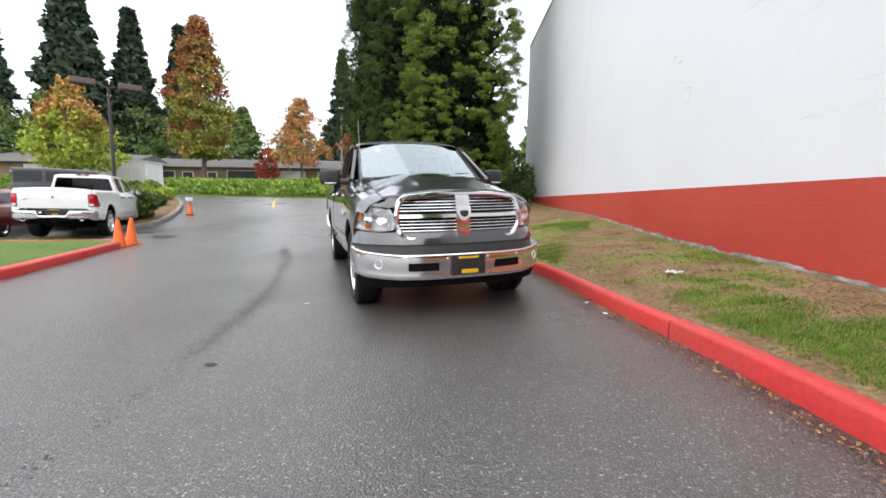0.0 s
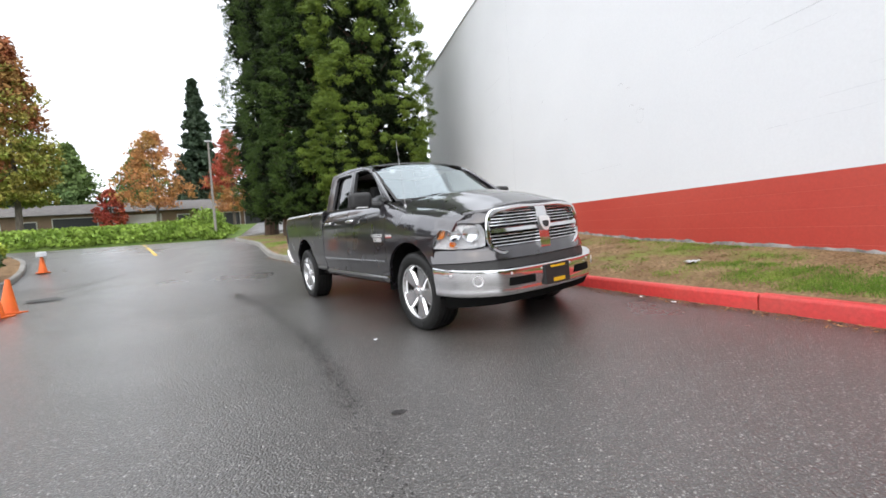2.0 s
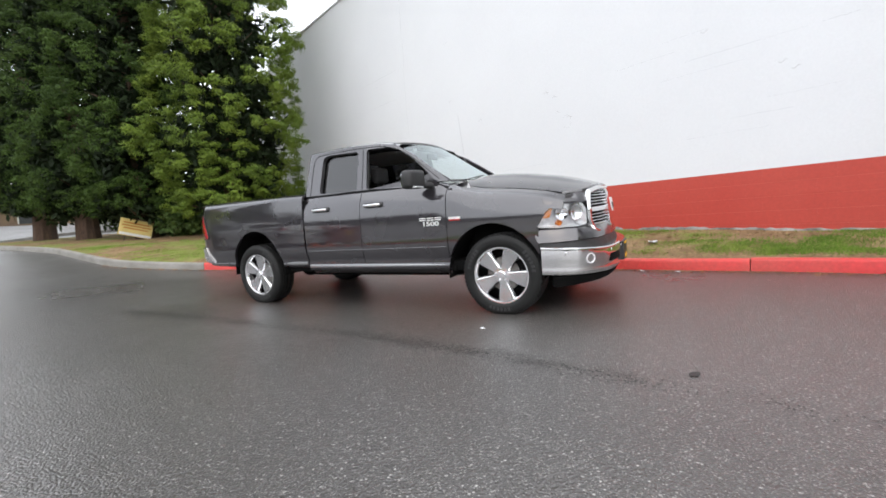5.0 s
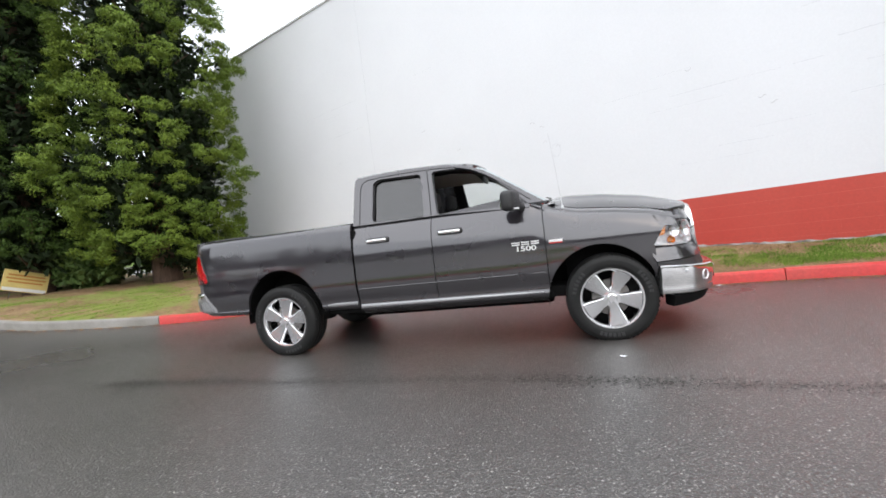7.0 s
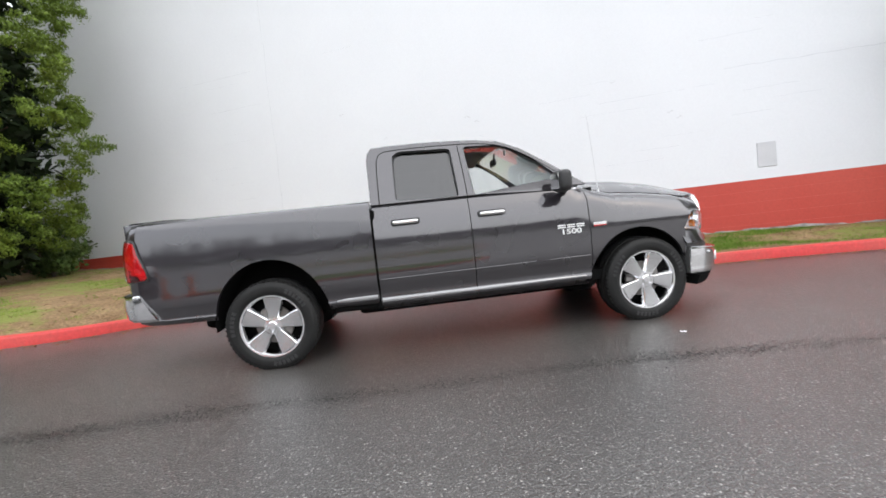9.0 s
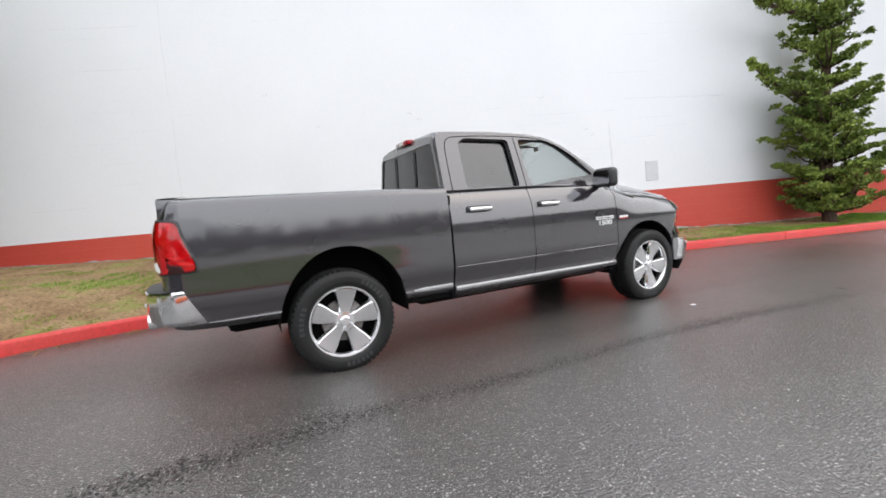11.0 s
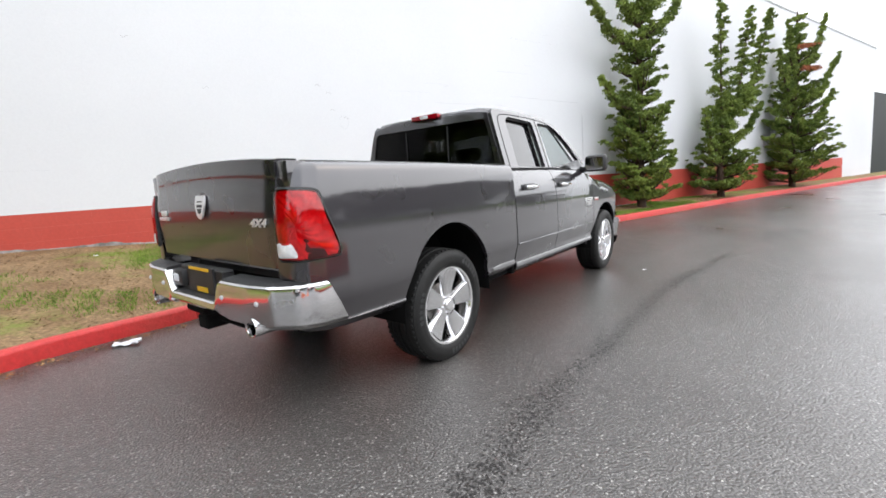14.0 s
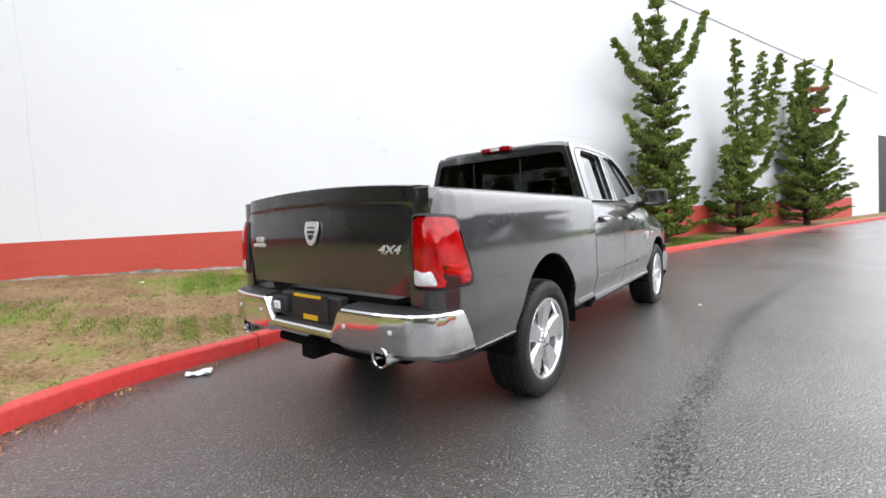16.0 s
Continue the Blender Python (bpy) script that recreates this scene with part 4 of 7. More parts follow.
M_HEADLINER = mat("grey_headliner", (0.55, 0.54, 0.52), 0.9)
M_YELLOW = mat("yellow_print", (0.80, 0.48, 0.02), 0.5, fine_amount=0.05)
M_BADGE = mat("badge_chrome", (0.86, 0.86, 0.86), 0.32, 0.55, fine_amount=0.03)
M_WHITEPRINT = mat("white_print", (0.8, 0.8, 0.8), 0.5, fine_amount=0.03)
M_REDPRINT = mat("red_enamel", (0.5, 0.02, 0.02), 0.35, fine_amount=0.05)
G_TINT = glass("tinted_glass", (0.13, 0.13, 0.135), 0.06)
G_REAR = glass("rear_window_glass", (0.16, 0.16, 0.165), -0.02)
G_REDLENS = glass("red_lamp_cover", (0.80, 0.025, 0.055), 0.02)
# Mirror share raised well above plain glass to brighten the sky's reflection.
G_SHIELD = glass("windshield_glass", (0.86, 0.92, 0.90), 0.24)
G_CLEAR = glass("clear_glass", (0.93, 0.95, 0.94), 0.04)
# Blue-green tint put into the windshield's reflection.
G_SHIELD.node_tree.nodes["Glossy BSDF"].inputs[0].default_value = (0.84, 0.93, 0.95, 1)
G_LENS = glass("lamp_cover", (0.93, 0.94, 0.95), 0.02)

TRUCK = Matrix.Translation((0.24, 8.57, 0.035)) @ pose(0, 0, 0, 0, 0, -69.6) @ pose(0, 0, 0, 2.0, 0, 0)
truck = empty("pickup_truck", TRUCK, "wet dark grey pickup truck with chrome bumpers by the red kerb", "pickup truck")


def cr(pts, t):
    """Catmull-Rom through pts at t in 0..1."""
    n = len(pts) - 1
    s = min(max(t, 0), 1) * n
    i = min(int(s), n - 1)
    s -= i
    p0, p1, p2, p3 = pts[max(i - 1, 0)], pts[i], pts[i + 1], pts[min(i + 2, n)]
    return tuple(0.5 * (2 * b + (c - a) * s + (2 * a - 5 * b + 4 * c - d) * s * s + (3 * b - a - 3 * c + d) * s**3) for a, b, c, d in zip(p0, p1, p2, p3))


def lerp_table(table, x):
    xs = [r[0] for r in table]
    if x <= xs[0]:
        return table[0][1]
    for (a, p), (b, q) in zip(table, table[1:]):
        if x <= b:
            f = (x - a) / (b - a)
            return [tuple(u + (v - u) * f for u, v in zip(m, w)) for m, w in zip(p, q)]
    return table[-1][1]


def fender_sec(top, inset):
    return [(0.905 - inset, 0.43), (0.975 - inset, 0.50), (0.968 - inset, 0.575), (1.000 - inset, 0.735), (1.000 - inset, 0.90), (0.995 - inset, 1.02), (0.965 - inset, top - 0.13),
            (0.91 - inset, top - 0.062), (0.87 - inset, top - 0.040), (0.83 - inset, top - 0.022), (0.735, top)]


BED_SEC = [(0.93, 0.50), (0.975, 0.545), (0.972, 0.60), (1.002, 0.735), (1.000, 0.90), (0.997, 1.05), (0.987, 1.20), (0.976, 1.335), (0.960, 1.408), (0.922, 1.440), (0.87, 1.445)]
DOOR_SEC = [(0.885, 0.43), (0.975, 0.50), (0.966, 0.575), (1.000, 0.735), (0.998, 0.90), (0.994, 1.05), (0.980, 1.18), (0.952, 1.28), (0.915, 1.355), (0.893, 1.385), (0.880, 1.402)]
def tail_sec(inset, lift):
    return [(a - inset, b + (lift if b < 0.6 else 0)) for a, b in BED_SEC]


SECS = [(-1.197, tail_sec(0.185, 0.10)), (-1.193, tail_sec(0.135, 0.09)), (-1.178, tail_sec(0.085, 0.08)), (-1.140, tail_sec(0.040, 0.06)), (-1.06, tail_sec(0.010, 0.045)),
        (-0.9, [(a, b + (0.035 if b < 0.6 else 0)) for a, b in BED_SEC]), (0.45, BED_SEC), (0.985, [(a, b - 0.012 * (b > 1.3)) for a, b in BED_SEC]), (0.99, DOOR_SEC), (2.0, DOOR_SEC),
        (2.9, DOOR_SEC[:10] + [(0.86, 1.40)]), (3.06, fender_sec(1.375, 0.0)), (3.35, fender_sec(1.295, 0.0)), (3.7, fender_sec(1.258, 0.0)), (4.0, fender_sec(1.21, 0.012)), (4.16, fender_sec(1.165, 0.045)), (4.30, fender_sec(1.12, 0.10))]
ARCHES = [(0.03, 0.455, 0.505, 0.565), (3.500, 0.42, 0.50, 0.520)]


def arch_d(x, z):
    return [math.hypot((x - a) / rx, (z - b) / rz) for a, b, rx, rz in ARCHES]


def tail_lean(x, z):
    """How far the bed's end leans forward over its height."""
    return 0.045 * min(max((z - 1.17) / 0.25, 0), 1.08) ** 1.3 * min(max((-0.85 - x) / 0.3, 0), 1)


def side_pt(x, v):
    y, z = cr(lerp_table(SECS, x), v)
    x += tail_lean(x, z)
    return x, y, z


def side_panel(name, x0, x1, sgn, parent, material=None, v0=0.0, v1=1.0, step=0.03, front=None, rear=None, nv=44, dense=False):
    """One pressed body panel between two x, open at the wheel arch. front, rear: x as a function of z, for slanting ends."""
    nu = max(2, round((x1 - x0) / step))
    grid = {}
    for i in range(nu + 1):
        for j in range(nv + 1):
            v = v0 + (v1 - v0) * j / nv
            z = side_pt((x0 + x1) / 2, v)[2]
            a, b = (rear(z) if rear else x0), (front(z) if front else x1)
            f = i / nu if not dense else (i / nu) ** 1.7
            grid[i, j] = side_pt(a + (b - a) * f, v)
    inside = {k: next((q for q, d in enumerate(arch_d(p[0], p[2])) if d < 1), None) for k, p in grid.items()}
    bm = bmesh.new()
    vs = {}

    def vert(k):
        if k not in vs:
            x, y, z = grid[k]
            q = inside[k]
            if q is not None:
                a, b, rx, rz = ARCHES[q]
                d = arch_d(x, z)[q]
                x, z = a + (x - a) / d, b + (z - b) / d
                line = [side_pt(x, w) for w in np.linspace(0.05, 0.9, 60)]
                y = np.interp(z, [p[2] for p in line], [p[1] for p in line])
            vs[k] = bm.verts.new((x, y * sgn, z))
        return vs[k]

    for i in range(nu):
        for j in range(nv):
            ks = [(i, j), (i + 1, j), (i + 1, j + 1), (i, j + 1)]
            if all(inside[k] is not None for k in ks):
                continue
            bm.faces.new([vert(k) for k in (ks if sgn < 0 else ks[::-1])])
    bm.normal_update()
    edge = [e for e in bm.edges if e.is_boundary]
    r = bmesh.ops.extrude_edge_only(bm, edges=edge)
    nvs = [g for g in r["geom"] if isinstance(g, bmesh.types.BMVert)]
    bmesh.ops.translate(bm, verts=nvs, vec=(0, -sgn * 0.035, 0))
    return part(name, bm, material or P_GREY, parent, angle=50)


def loft(bm, rows, close=False):
    vv = [[bm.verts.new(p) for p in r] for r in rows]
    for r, s in zip(vv, vv[1:]):
        for k in range(len(r) - (0 if close else 1)):
            bm.faces.new((r[k], r[(k + 1) % len(r)], s[(k + 1) % len(r)], s[k]))
    return vv


def plate_from_outline(bm, outline, holes, place, thick):
    """A sheet with holes: outlines as (u, v) points, put in space by place(u, v), and given a thickness along its normal."""
    loops = []
    for o in [outline] + holes:
        vs = [bm.verts.new(place(*p)) for p in o]
        loops += [bm.edges.new((vs[k], vs[(k + 1) % len(vs)])) for k in range(len(vs))]
    r = bmesh.ops.triangle_fill(bm, use_beauty=True, use_dissolve=False, edges=loops)
    fs = [g for g in r["geom"] if isinstance(g, bmesh.types.BMFace)]
    bmesh.ops.recalc_face_normals(bm, faces=fs)
    n = Vector((0, 0, 0))
    for f in fs:
        f.normal_update()
        n += f.normal * f.calc_area()
    n = n.normalized() if n.length else Vector((0, 0, 1))
    r = bmesh.ops.extrude_face_region(bm, geom=fs, use_keep_orig=True)
    bmesh.ops.translate(bm, vec=n * thick, verts=[g for g in r["geom"] if isinstance(g, bmesh.types.BMVert)])


def round_poly(pts, r, n=5):
    """The corners of a polygon rounded with radius r."""
    out = []
    k = len(pts)
    for i in range(k):
        p, a, b = Vector(pts[i]), Vector(pts[i - 1]), Vector(pts[(i + 1) % k])
        da, db = (a - p), (b - p)
        ra = min(r, da.length * 0.45, db.length * 0.45)
        s, e = p + da.normalized() * ra, p + db.normalized() * ra
        for j in range(n + 1):
            t = j / n
            out.append(tuple((1 - t) ** 2 * s + 2 * t * (1 - t) * p + t * t * e))
    return out


def lathe(bm, profile, seg, axis_y=True, arc=math.tau):
    """Turns (radius, y) points about the y axis."""
    rows = []
    for k in range(seg):
        a = k * math.tau / seg
        rows.append([(math.cos(a) * r, y, math.sin(a) * r) for r, y in profile])
    rows.append(rows[0])
    vv = [[bm.verts.new(p) for p in row] for row in rows[:-1]]
    vv.append(vv[0])
    for r, s in zip(vv, vv[1:]):
        for j in range(len(r) - 1):
            bm.faces.new((r[j], r[j + 1], s[j + 1], s[j]))


# wheels: outer face towards -y; built once and copied
def wheel(name, m, label):
    w = tagged(new(name), label)
    w.parent = truck
    w.matrix_basis = m
    bm = bmesh.new()
    prof = [(0.268, 0.10), (0.285, 0.135), (0.33, 0.146), (0.372, 0.140), (0.393, 0.118), (0.402, 0.095), (0.4035, 0.062), (0.392, 0.058), (0.392, 0.048), (0.405, 0.044), (0.405, 0.006), (0.393, 0.004),
            (0.393, -0.008), (0.405, -0.010), (0.405, -0.046), (0.392, -0.050), (0.392, -0.060), (0.4035, -0.064), (0.402, -0.095), (0.393, -0.118), (0.388, -0.128), (0.372, -0.138), (0.36, -0.144),
            (0.342, -0.1475), (0.33, -0.146), (0.315, -0.1475), (0.298, -0.143), (0.288, -0.137), (0.272, -0.122), (0.268, -0.10)]
    lathe(bm, prof, 72)
    tyre = part("tyre", bm, M_RUBBER, w, "black road tyre with raised sidewall lettering", angle=30)
    bm = bmesh.new()
    for k in range(60):
        a = k * math.tau / 60
        for y0, y1 in ((-0.121, -0.098), (0.098, 0.121)):
            box(bm, (-0.010, y0, 0.388), (0.010, y1, 0.4015), 0.003, m=Matrix.Rotation(a, 4, "Y"))
    tagged(part("tread", bm, M_RUBBER, tyre, smooth=False), kind="stuff")
    bm = bmesh.new()
    for a0, n in ((0.5, 6), (2.6, 6), (4.6, 6)):
        for k in range(n):
            a = a0 + k * 0.115
            box(bm, (-0.012, -0.1485, 0.315), (0.012, -0.144, 0.350), 0.001, m=Matrix.Rotation(a, 4, "Y"))
    tagged(part("sidewall_text", bm, M_BLACKPL, tyre, smooth=False), kind="stuff")
    bm = bmesh.new()
    lathe(bm, [(0.276, -0.118), (0.280, -0.126), (0.276, -0.133), (0.262, -0.131), (0.254, -0.120), (0.246, -0.085), (0.238, -0.02), (0.225, 0.02), (0.225, 0.09), (0.262, 0.115), (0.270, 0.11)], 64)
    part("rim", bm, M_CHROMESATIN, w, "polished chrome rim")
    # five broad spokes, each with a raised middle and a waist
    ring = []
    half = [(0.045, 0.035), (0.075, 0.035), (0.105, 0.041), (0.145, 0.053), (0.19, 0.066), (0.228, 0.073), (0.248, 0.072), (0.260, 0.072)]
    ym = [-0.108, -0.108, -0.108, -0.110, -0.114, -0.119, -0.122, -0.120]
    for k in range(5):
        bm = bmesh.new()
        rows = []
        for (r, h), y in zip(half, ym):
            b = 0.015 if r < 0.25 else 0.024
            rows.append([(-h - b, y + 0.060, r), (-h - b, y + 0.026, r), (-h - 0.003, y + 0.004, r), (-h * 0.92, y, r), (0, y + 0.003, r), (h * 0.92, y, r), (h + 0.003, y + 0.004, r), (h + b, y + 0.026, r), (h + b, y + 0.060, r)])
        loft(bm, rows)
        bmesh.ops.transform(bm, matrix=Matrix.Rotation(k * math.tau / 5 + 0.12, 4, "Y"), verts=bm.verts)
        spoke = part("spoke", bm, M_CHROMESATIN, w, angle=25)
        # Face plate in the greyer chrome that carries a painted ground reflection.
        bm = bmesh.new()
        loft(bm, [[(u * h * 0.93, y - 0.0025 - 0.002 * (abs(u) < 0.9), r) for u in (-1, -0.9, 0, 0.9, 1)] for (r, h), y in list(zip(half, ym))[1:-1]])
        bmesh.ops.transform(bm, matrix=Matrix.Rotation(k * math.tau / 5 + 0.12, 4, "Y"), verts=bm.verts)
        part("spoke_face", bm, M_SPOKEFACE, spoke, angle=40)
    bm = bmesh.new()
    lathe(bm, [(0.0, -0.132), (0.034, -0.131), (0.042, -0.124), (0.044, -0.110), (0.074, -0.107), (0.082, -0.095), (0.084, -0.05)], 30)
    part("hub_cap", bm, M_CHROMESATIN, w)
    for k in range(5):
        bm = bmesh.new()
        a = k * math.tau / 5 + 0.12 + math.pi / 5
        cyl(bm, (math.cos(a) * 0.062, -0.09, math.sin(a) * 0.062), (math.cos(a) * 0.062, -0.122, math.sin(a) * 0.062), 0.011, 0.009, 6)
        part("wheel_nut", bm, M_CHROME, w, smooth=False)
    bm = bmesh.new()
    lathe(bm, [(0.05, -0.045), (0.165, -0.045), (0.170, -0.03), (0.165, -0.018), (0.05, -0.018)], 40)
    box(bm, (-0.07, -0.06, 0.10), (0.07, 0.0, 0.19), 0.012, m=Matrix.Rotation(-1.2, 4, "Y"))
    part("brake_disc", bm, M_DISC, w)
    bm = bmesh.new()
    lathe(bm, [(0.0, 0.03), (0.235, 0.03), (0.238, 0.05), (0.0, 0.05)], 32)
    part("inner_shield", bm, M_UNDER, w, smooth=False)
    return w


WY = 0.84
for nm, x, sg, turn in (("rear_wheel", 0.0, -1, 0.0), ("rear_wheel", 0.0, 1, 0.5), ("front_wheel", 3.569, -1, 0.35), ("front_wheel", 3.569, 1, 0.9)):
    wheel(nm, Matrix.Translation((x, sg * WY, 0.416)) @ Matrix.Diagonal((1.028, 1, 1.028, 1)) @ (Matrix() if sg < 0 else Matrix.Rotation(math.pi, 4, "Z")) @ Matrix.Rotation(turn, 4, "Y"), "five-spoke chrome wheel with a black tyre")

# side panels, doors with their windows, handles
def belt_y(z):
    return 0.868 - (z - 1.40) * 0.30


WIN_R = [(1.235, 1.420), (1.815, 1.403), (1.785, 1.860), (1.31, 1.872), (1.245, 1.835)]
WIN_F = [(1.975, 1.402), (2.90, 1.360), (2.91, 1.378), (2.765, 1.522), (2.56, 1.690), (2.39, 1.800), (2.25, 1.852), (1.93, 1.866)]
ROOF_EDGE = [(1.0, 1.60), (1.005, 1.80), (1.014, 1.893), (1.045, 1.934), (1.6, 1.945), (2.05, 1.922), (2.30, 1.876), (2.475, 1.800), (2.675, 1.668), (2.895, 1.508), (3.03, 1.408)]


def win_inset(pts, d):
    c = Vector((sum(p[0] for p in pts) / len(pts), sum(p[1] for p in pts) / len(pts)))
    return [tuple(Vector(p) + (Vector(p) - c).normalized() * d) for p in pts]


for sg in (-1, 1):
    side_panel("front_fender", 3.028, 4.235, sg, truck, front=lambda z: 4.19 if z > 1.10 else 4.085 - max(0, 1.06 - z) * 0.65 if z > 0.86 else 3.975, v0=0.0)
    side_panel("bedside", -1.197, 0.982, sg, truck, dense=True, step=0.024)
    for nm, a, b, win, lab in (("rear_door", 1.002, 1.892, WIN_R, "rear door with privacy glass"), ("front_door", 1.900, 3.020, WIN_F, "front door with its window wound down" if sg < 0 else "front door")):
        d = side_panel(nm, a, b, sg, truck)
        tagged(d, lab)
        bm = bmesh.new()
        hx = a + 0.175 if nm == "rear_door" else a + 0.08
        for u, v, w, h, y0, y1 in ((hx, 1.222, 0.235, 0.036, 0.985, 1.012),):
            vs = box(bm, (u, y0, v - h / 2), (u + w, y1 + 0.014, v + h / 2), 0.013, 3)
        bmesh.ops.scale(bm, vec=(1, sg, 1), verts=bm.verts)
        hd = part("door_handle", bm, M_CHROME, d, "chrome pull handle")
        bm = bmesh.new()
        box(bm, (hx - 0.015, 0.955, 1.192), (hx + 0.25, 0.992, 1.252), 0.02, 2)
        bmesh.ops.scale(bm, vec=(1, sg, 1), verts=bm.verts)
        part("handle_recess", bm, M_BLACKPL, d)
        bm = bmesh.new()
        box(bm, (a + 0.04, 0.870, 1.396), (b - (0.03 if nm == "rear_door" else 0.14), 0.892, 1.412), 0.004)
        bmesh.ops.scale(bm, vec=(1, sg, 1), verts=bm.verts)
        part("window_seal", bm, M_BLACKPL, d)
        if not (nm == "front_door" and sg < 0):
            bm = bmesh.new()
            plate_from_outline(bm, round_poly(win_inset(win, 0.012), 0.03), [], lambda u, v: (u, sg * (belt_y(v) - 0.020), v), 0.004)
            part("window_glass", bm, G_TINT if nm == "rear_door" else G_CLEAR, d, "dark privacy glass" if nm == "rear_door" else "clear glass", smooth=False)
        bm = bmesh.new()
        o = round_poly(win_inset(win, 0.014), 0.045)
        plate_from_outline(bm, o, [round_poly(win, 0.035)], lambda u, v: (u, sg * (belt_y(v) - 0.004), v), 0.012)
        part("window_trim", bm, M_BLACKPL, d, smooth=False)
    # the cab's side frame above the belt line
    bm = bmesh.new()
    outline = [(0.995, 1.395), (3.055, 1.395)] + ROOF_EDGE[::-1][1:]
    plate_from_outline(bm, outline, [round_poly(win_inset(WIN_R, 0.012), 0.045), round_poly(win_inset(WIN_F, 0.012), 0.045)], lambda u, v: (u, sg * belt_y(v), v), 0.035)
    part("cab_frame", bm, P_GREY, truck, smooth=False)
    for nm, run in (("door_seam", [(1.90, 1.40), (1.888, 1.65), (1.868, 1.895)]), ("door_seam", [(1.075, 1.40), (1.085, 1.80), (1.11, 1.872), (1.17, 1.900), (1.6, 1.912), (2.05, 1.898), (2.27, 1.860), (2.45, 1.782), (2.66, 1.642), (2.93, 1.435)])):
        bm = bmesh.new()
        line = smooth_line(run, 0.06)
        tube(bm, [(x, sg * (belt_y(z) + 0.036), z) for x, z in line], [0.0045] * len(line), 6)
        part(nm, bm, M_UNDER, truck)
    # sill under the doors and the dark gap between cab and bed
    bm = bmesh.new()
    box(bm, (0.55, 0.70, 0.445), (3.05, 0.90, 0.52), 0.02, 2)
    bmesh.ops.scale(bm, vec=(1, sg, 1), verts=bm.verts)
    part("sill", bm, M_UNDER, truck)
    bm = bmesh.new()
    box(bm, (0.97, 0.60, 0.45), (1.02, 0.955, 1.36), 0.01)
    bmesh.ops.scale(bm, vec=(1, sg, 1), verts=bm.verts)
    part("cab_gap", bm, M_UNDER, truck, smooth=False)
    for (cx, cz, rx, rz) in ARCHES:
        bm = bmesh.new()
        rows = []
        for k in range(25):
            a = math.radians(-4 + 188 * k / 24)
            rows.append([(cx + math.cos(a) * (rx + 0.005), sg * y, cz + math.sin(a) * (rz + 0.005)) for y in (0.55, 0.75, 0.972)])
        loft(bm, rows)
        loft(bm, [[r[0], (r[0][0], r[0][1], 0.42)] for r in rows[1:-1]])
        part("wheel_liner", bm, M_UNDER, truck)
    # mud flap behind the front wheel's arch, body moulding along the doors
    bm = bmesh.new()
    tube(bm, [(x, sg * (side_pt(x, 0.335)[1] + 0.002), 0.722 + 0.004 * (x < 1)) for x in np.linspace(1.02, 3.0, 14)], [0.006] * 14, 6)
    part("body_crease", bm, P_GREY, truck)
    bm = bmesh.new()
    loft(bm, [[(x, sg * (0.958 + o), 0.528 + h * w * 1.25) for o, h in ((0.0, -0.016), (0.022, -0.014), (0.024, 0.0), (0.016, 0.016), (0.0, 0.018))] for x, w in ((1.01, 1.0), (1.4, 0.95), (2.2, 0.8), (2.75, 0.6), (2.96, 0.3))])
    part("rocker_moulding", bm, M_MOULDING, truck, "thin chrome moulding along the sill")
    bm = bmesh.new()
    loft(bm, [[(x, sg * (0.966 + o), 0.566 + h * w * 1.2) for o, h in ((0.0, -0.016), (0.014, -0.014), (0.016, 0.0), (0.010, 0.016), (0.0, 0.018))] for x, w in ((0.60, 0.5), (0.7, 1.0), (0.97, 1.0))])
    part("bed_moulding", bm, M_MOULDING, truck, "short chrome moulding under the bed")

# roof
bm = bmesh.new()
rows = []
for i in range(15):
    x = 1.008 + (2.36 - 1.008) * (i / 14) ** 1.35
    ze = np.interp(x, [p[0] for p in ROOF_EDGE[:8]], [p[1] for p in ROOF_EDGE[:8]])
    zc = np.interp(x, [1.0, 1.02, 1.05, 1.2, 1.6, 2.05, 2.25, 2.36], [1.922, 1.955, 1.972, 1.986, 1.988, 1.968, 1.936, 1.908])
    ye = belt_y(ze)
    sec = [(ye, ze - 0.012)] + [(ye - ye * u, ze - 0.012 + (zc - ze + 0.012) * w) for u, w in ((0.012, 0.36), (0.05, 0.66), (0.12, 0.83), (0.35, 0.94), (0.65, 0.99), (1.0, 1.0))]
    rows.append([(x, -a, b) for a, b in sec] + [(x, a, b) for a, b in sec[-2::-1]])
loft(bm, rows)
roof = part("roof", bm, P_GREY, truck)
bm = bmesh.new()
rows = [[(1.30, -0.03, 1.955), (1.30, 0.03, 1.955)], [(1.22, -0.025, 1.985), (1.22, 0.025, 1.985)], [(1.14, -0.01, 2.015), (1.14, 0.01, 2.015)], [(1.12, -0.02, 1.955), (1.12, 0.02, 1.955)]]
loft(bm, rows)
for k in (0, 1):
    bm.faces.new([bm.verts[i] for i in ([0, 2, 4, 6] if k == 0 else [1, 7, 5, 3])]) if bm.verts.ensure_lookup_table() is None else None
part("shark_fin_aerial", bm, P_BLACK, roof)
# rear cab wall with the back window
bm = bmesh.new()
back = [(-0.875, 1.38), (0.875, 1.38), (0.805, 1.62), (0.742, 1.83), (0.712, 1.910), (0.45, 1.946), (0, 1.958), (-0.45, 1.946), (-0.712, 1.910), (-0.742, 1.83), (-0.805, 1.62)]
backx = lambda v: 0.990 + max(v - 1.85, 0) * 0.25
BACK_WIN = [(-0.80, 1.43), (0.80, 1.43), (0.765, 1.60), (0.695, 1.858), (-0.695, 1.858), (-0.765, 1.60)]
plate_from_outline(bm, back, [round_poly(BACK_WIN, 0.05)], lambda u, v: (backx(v), u, v), 0.03)
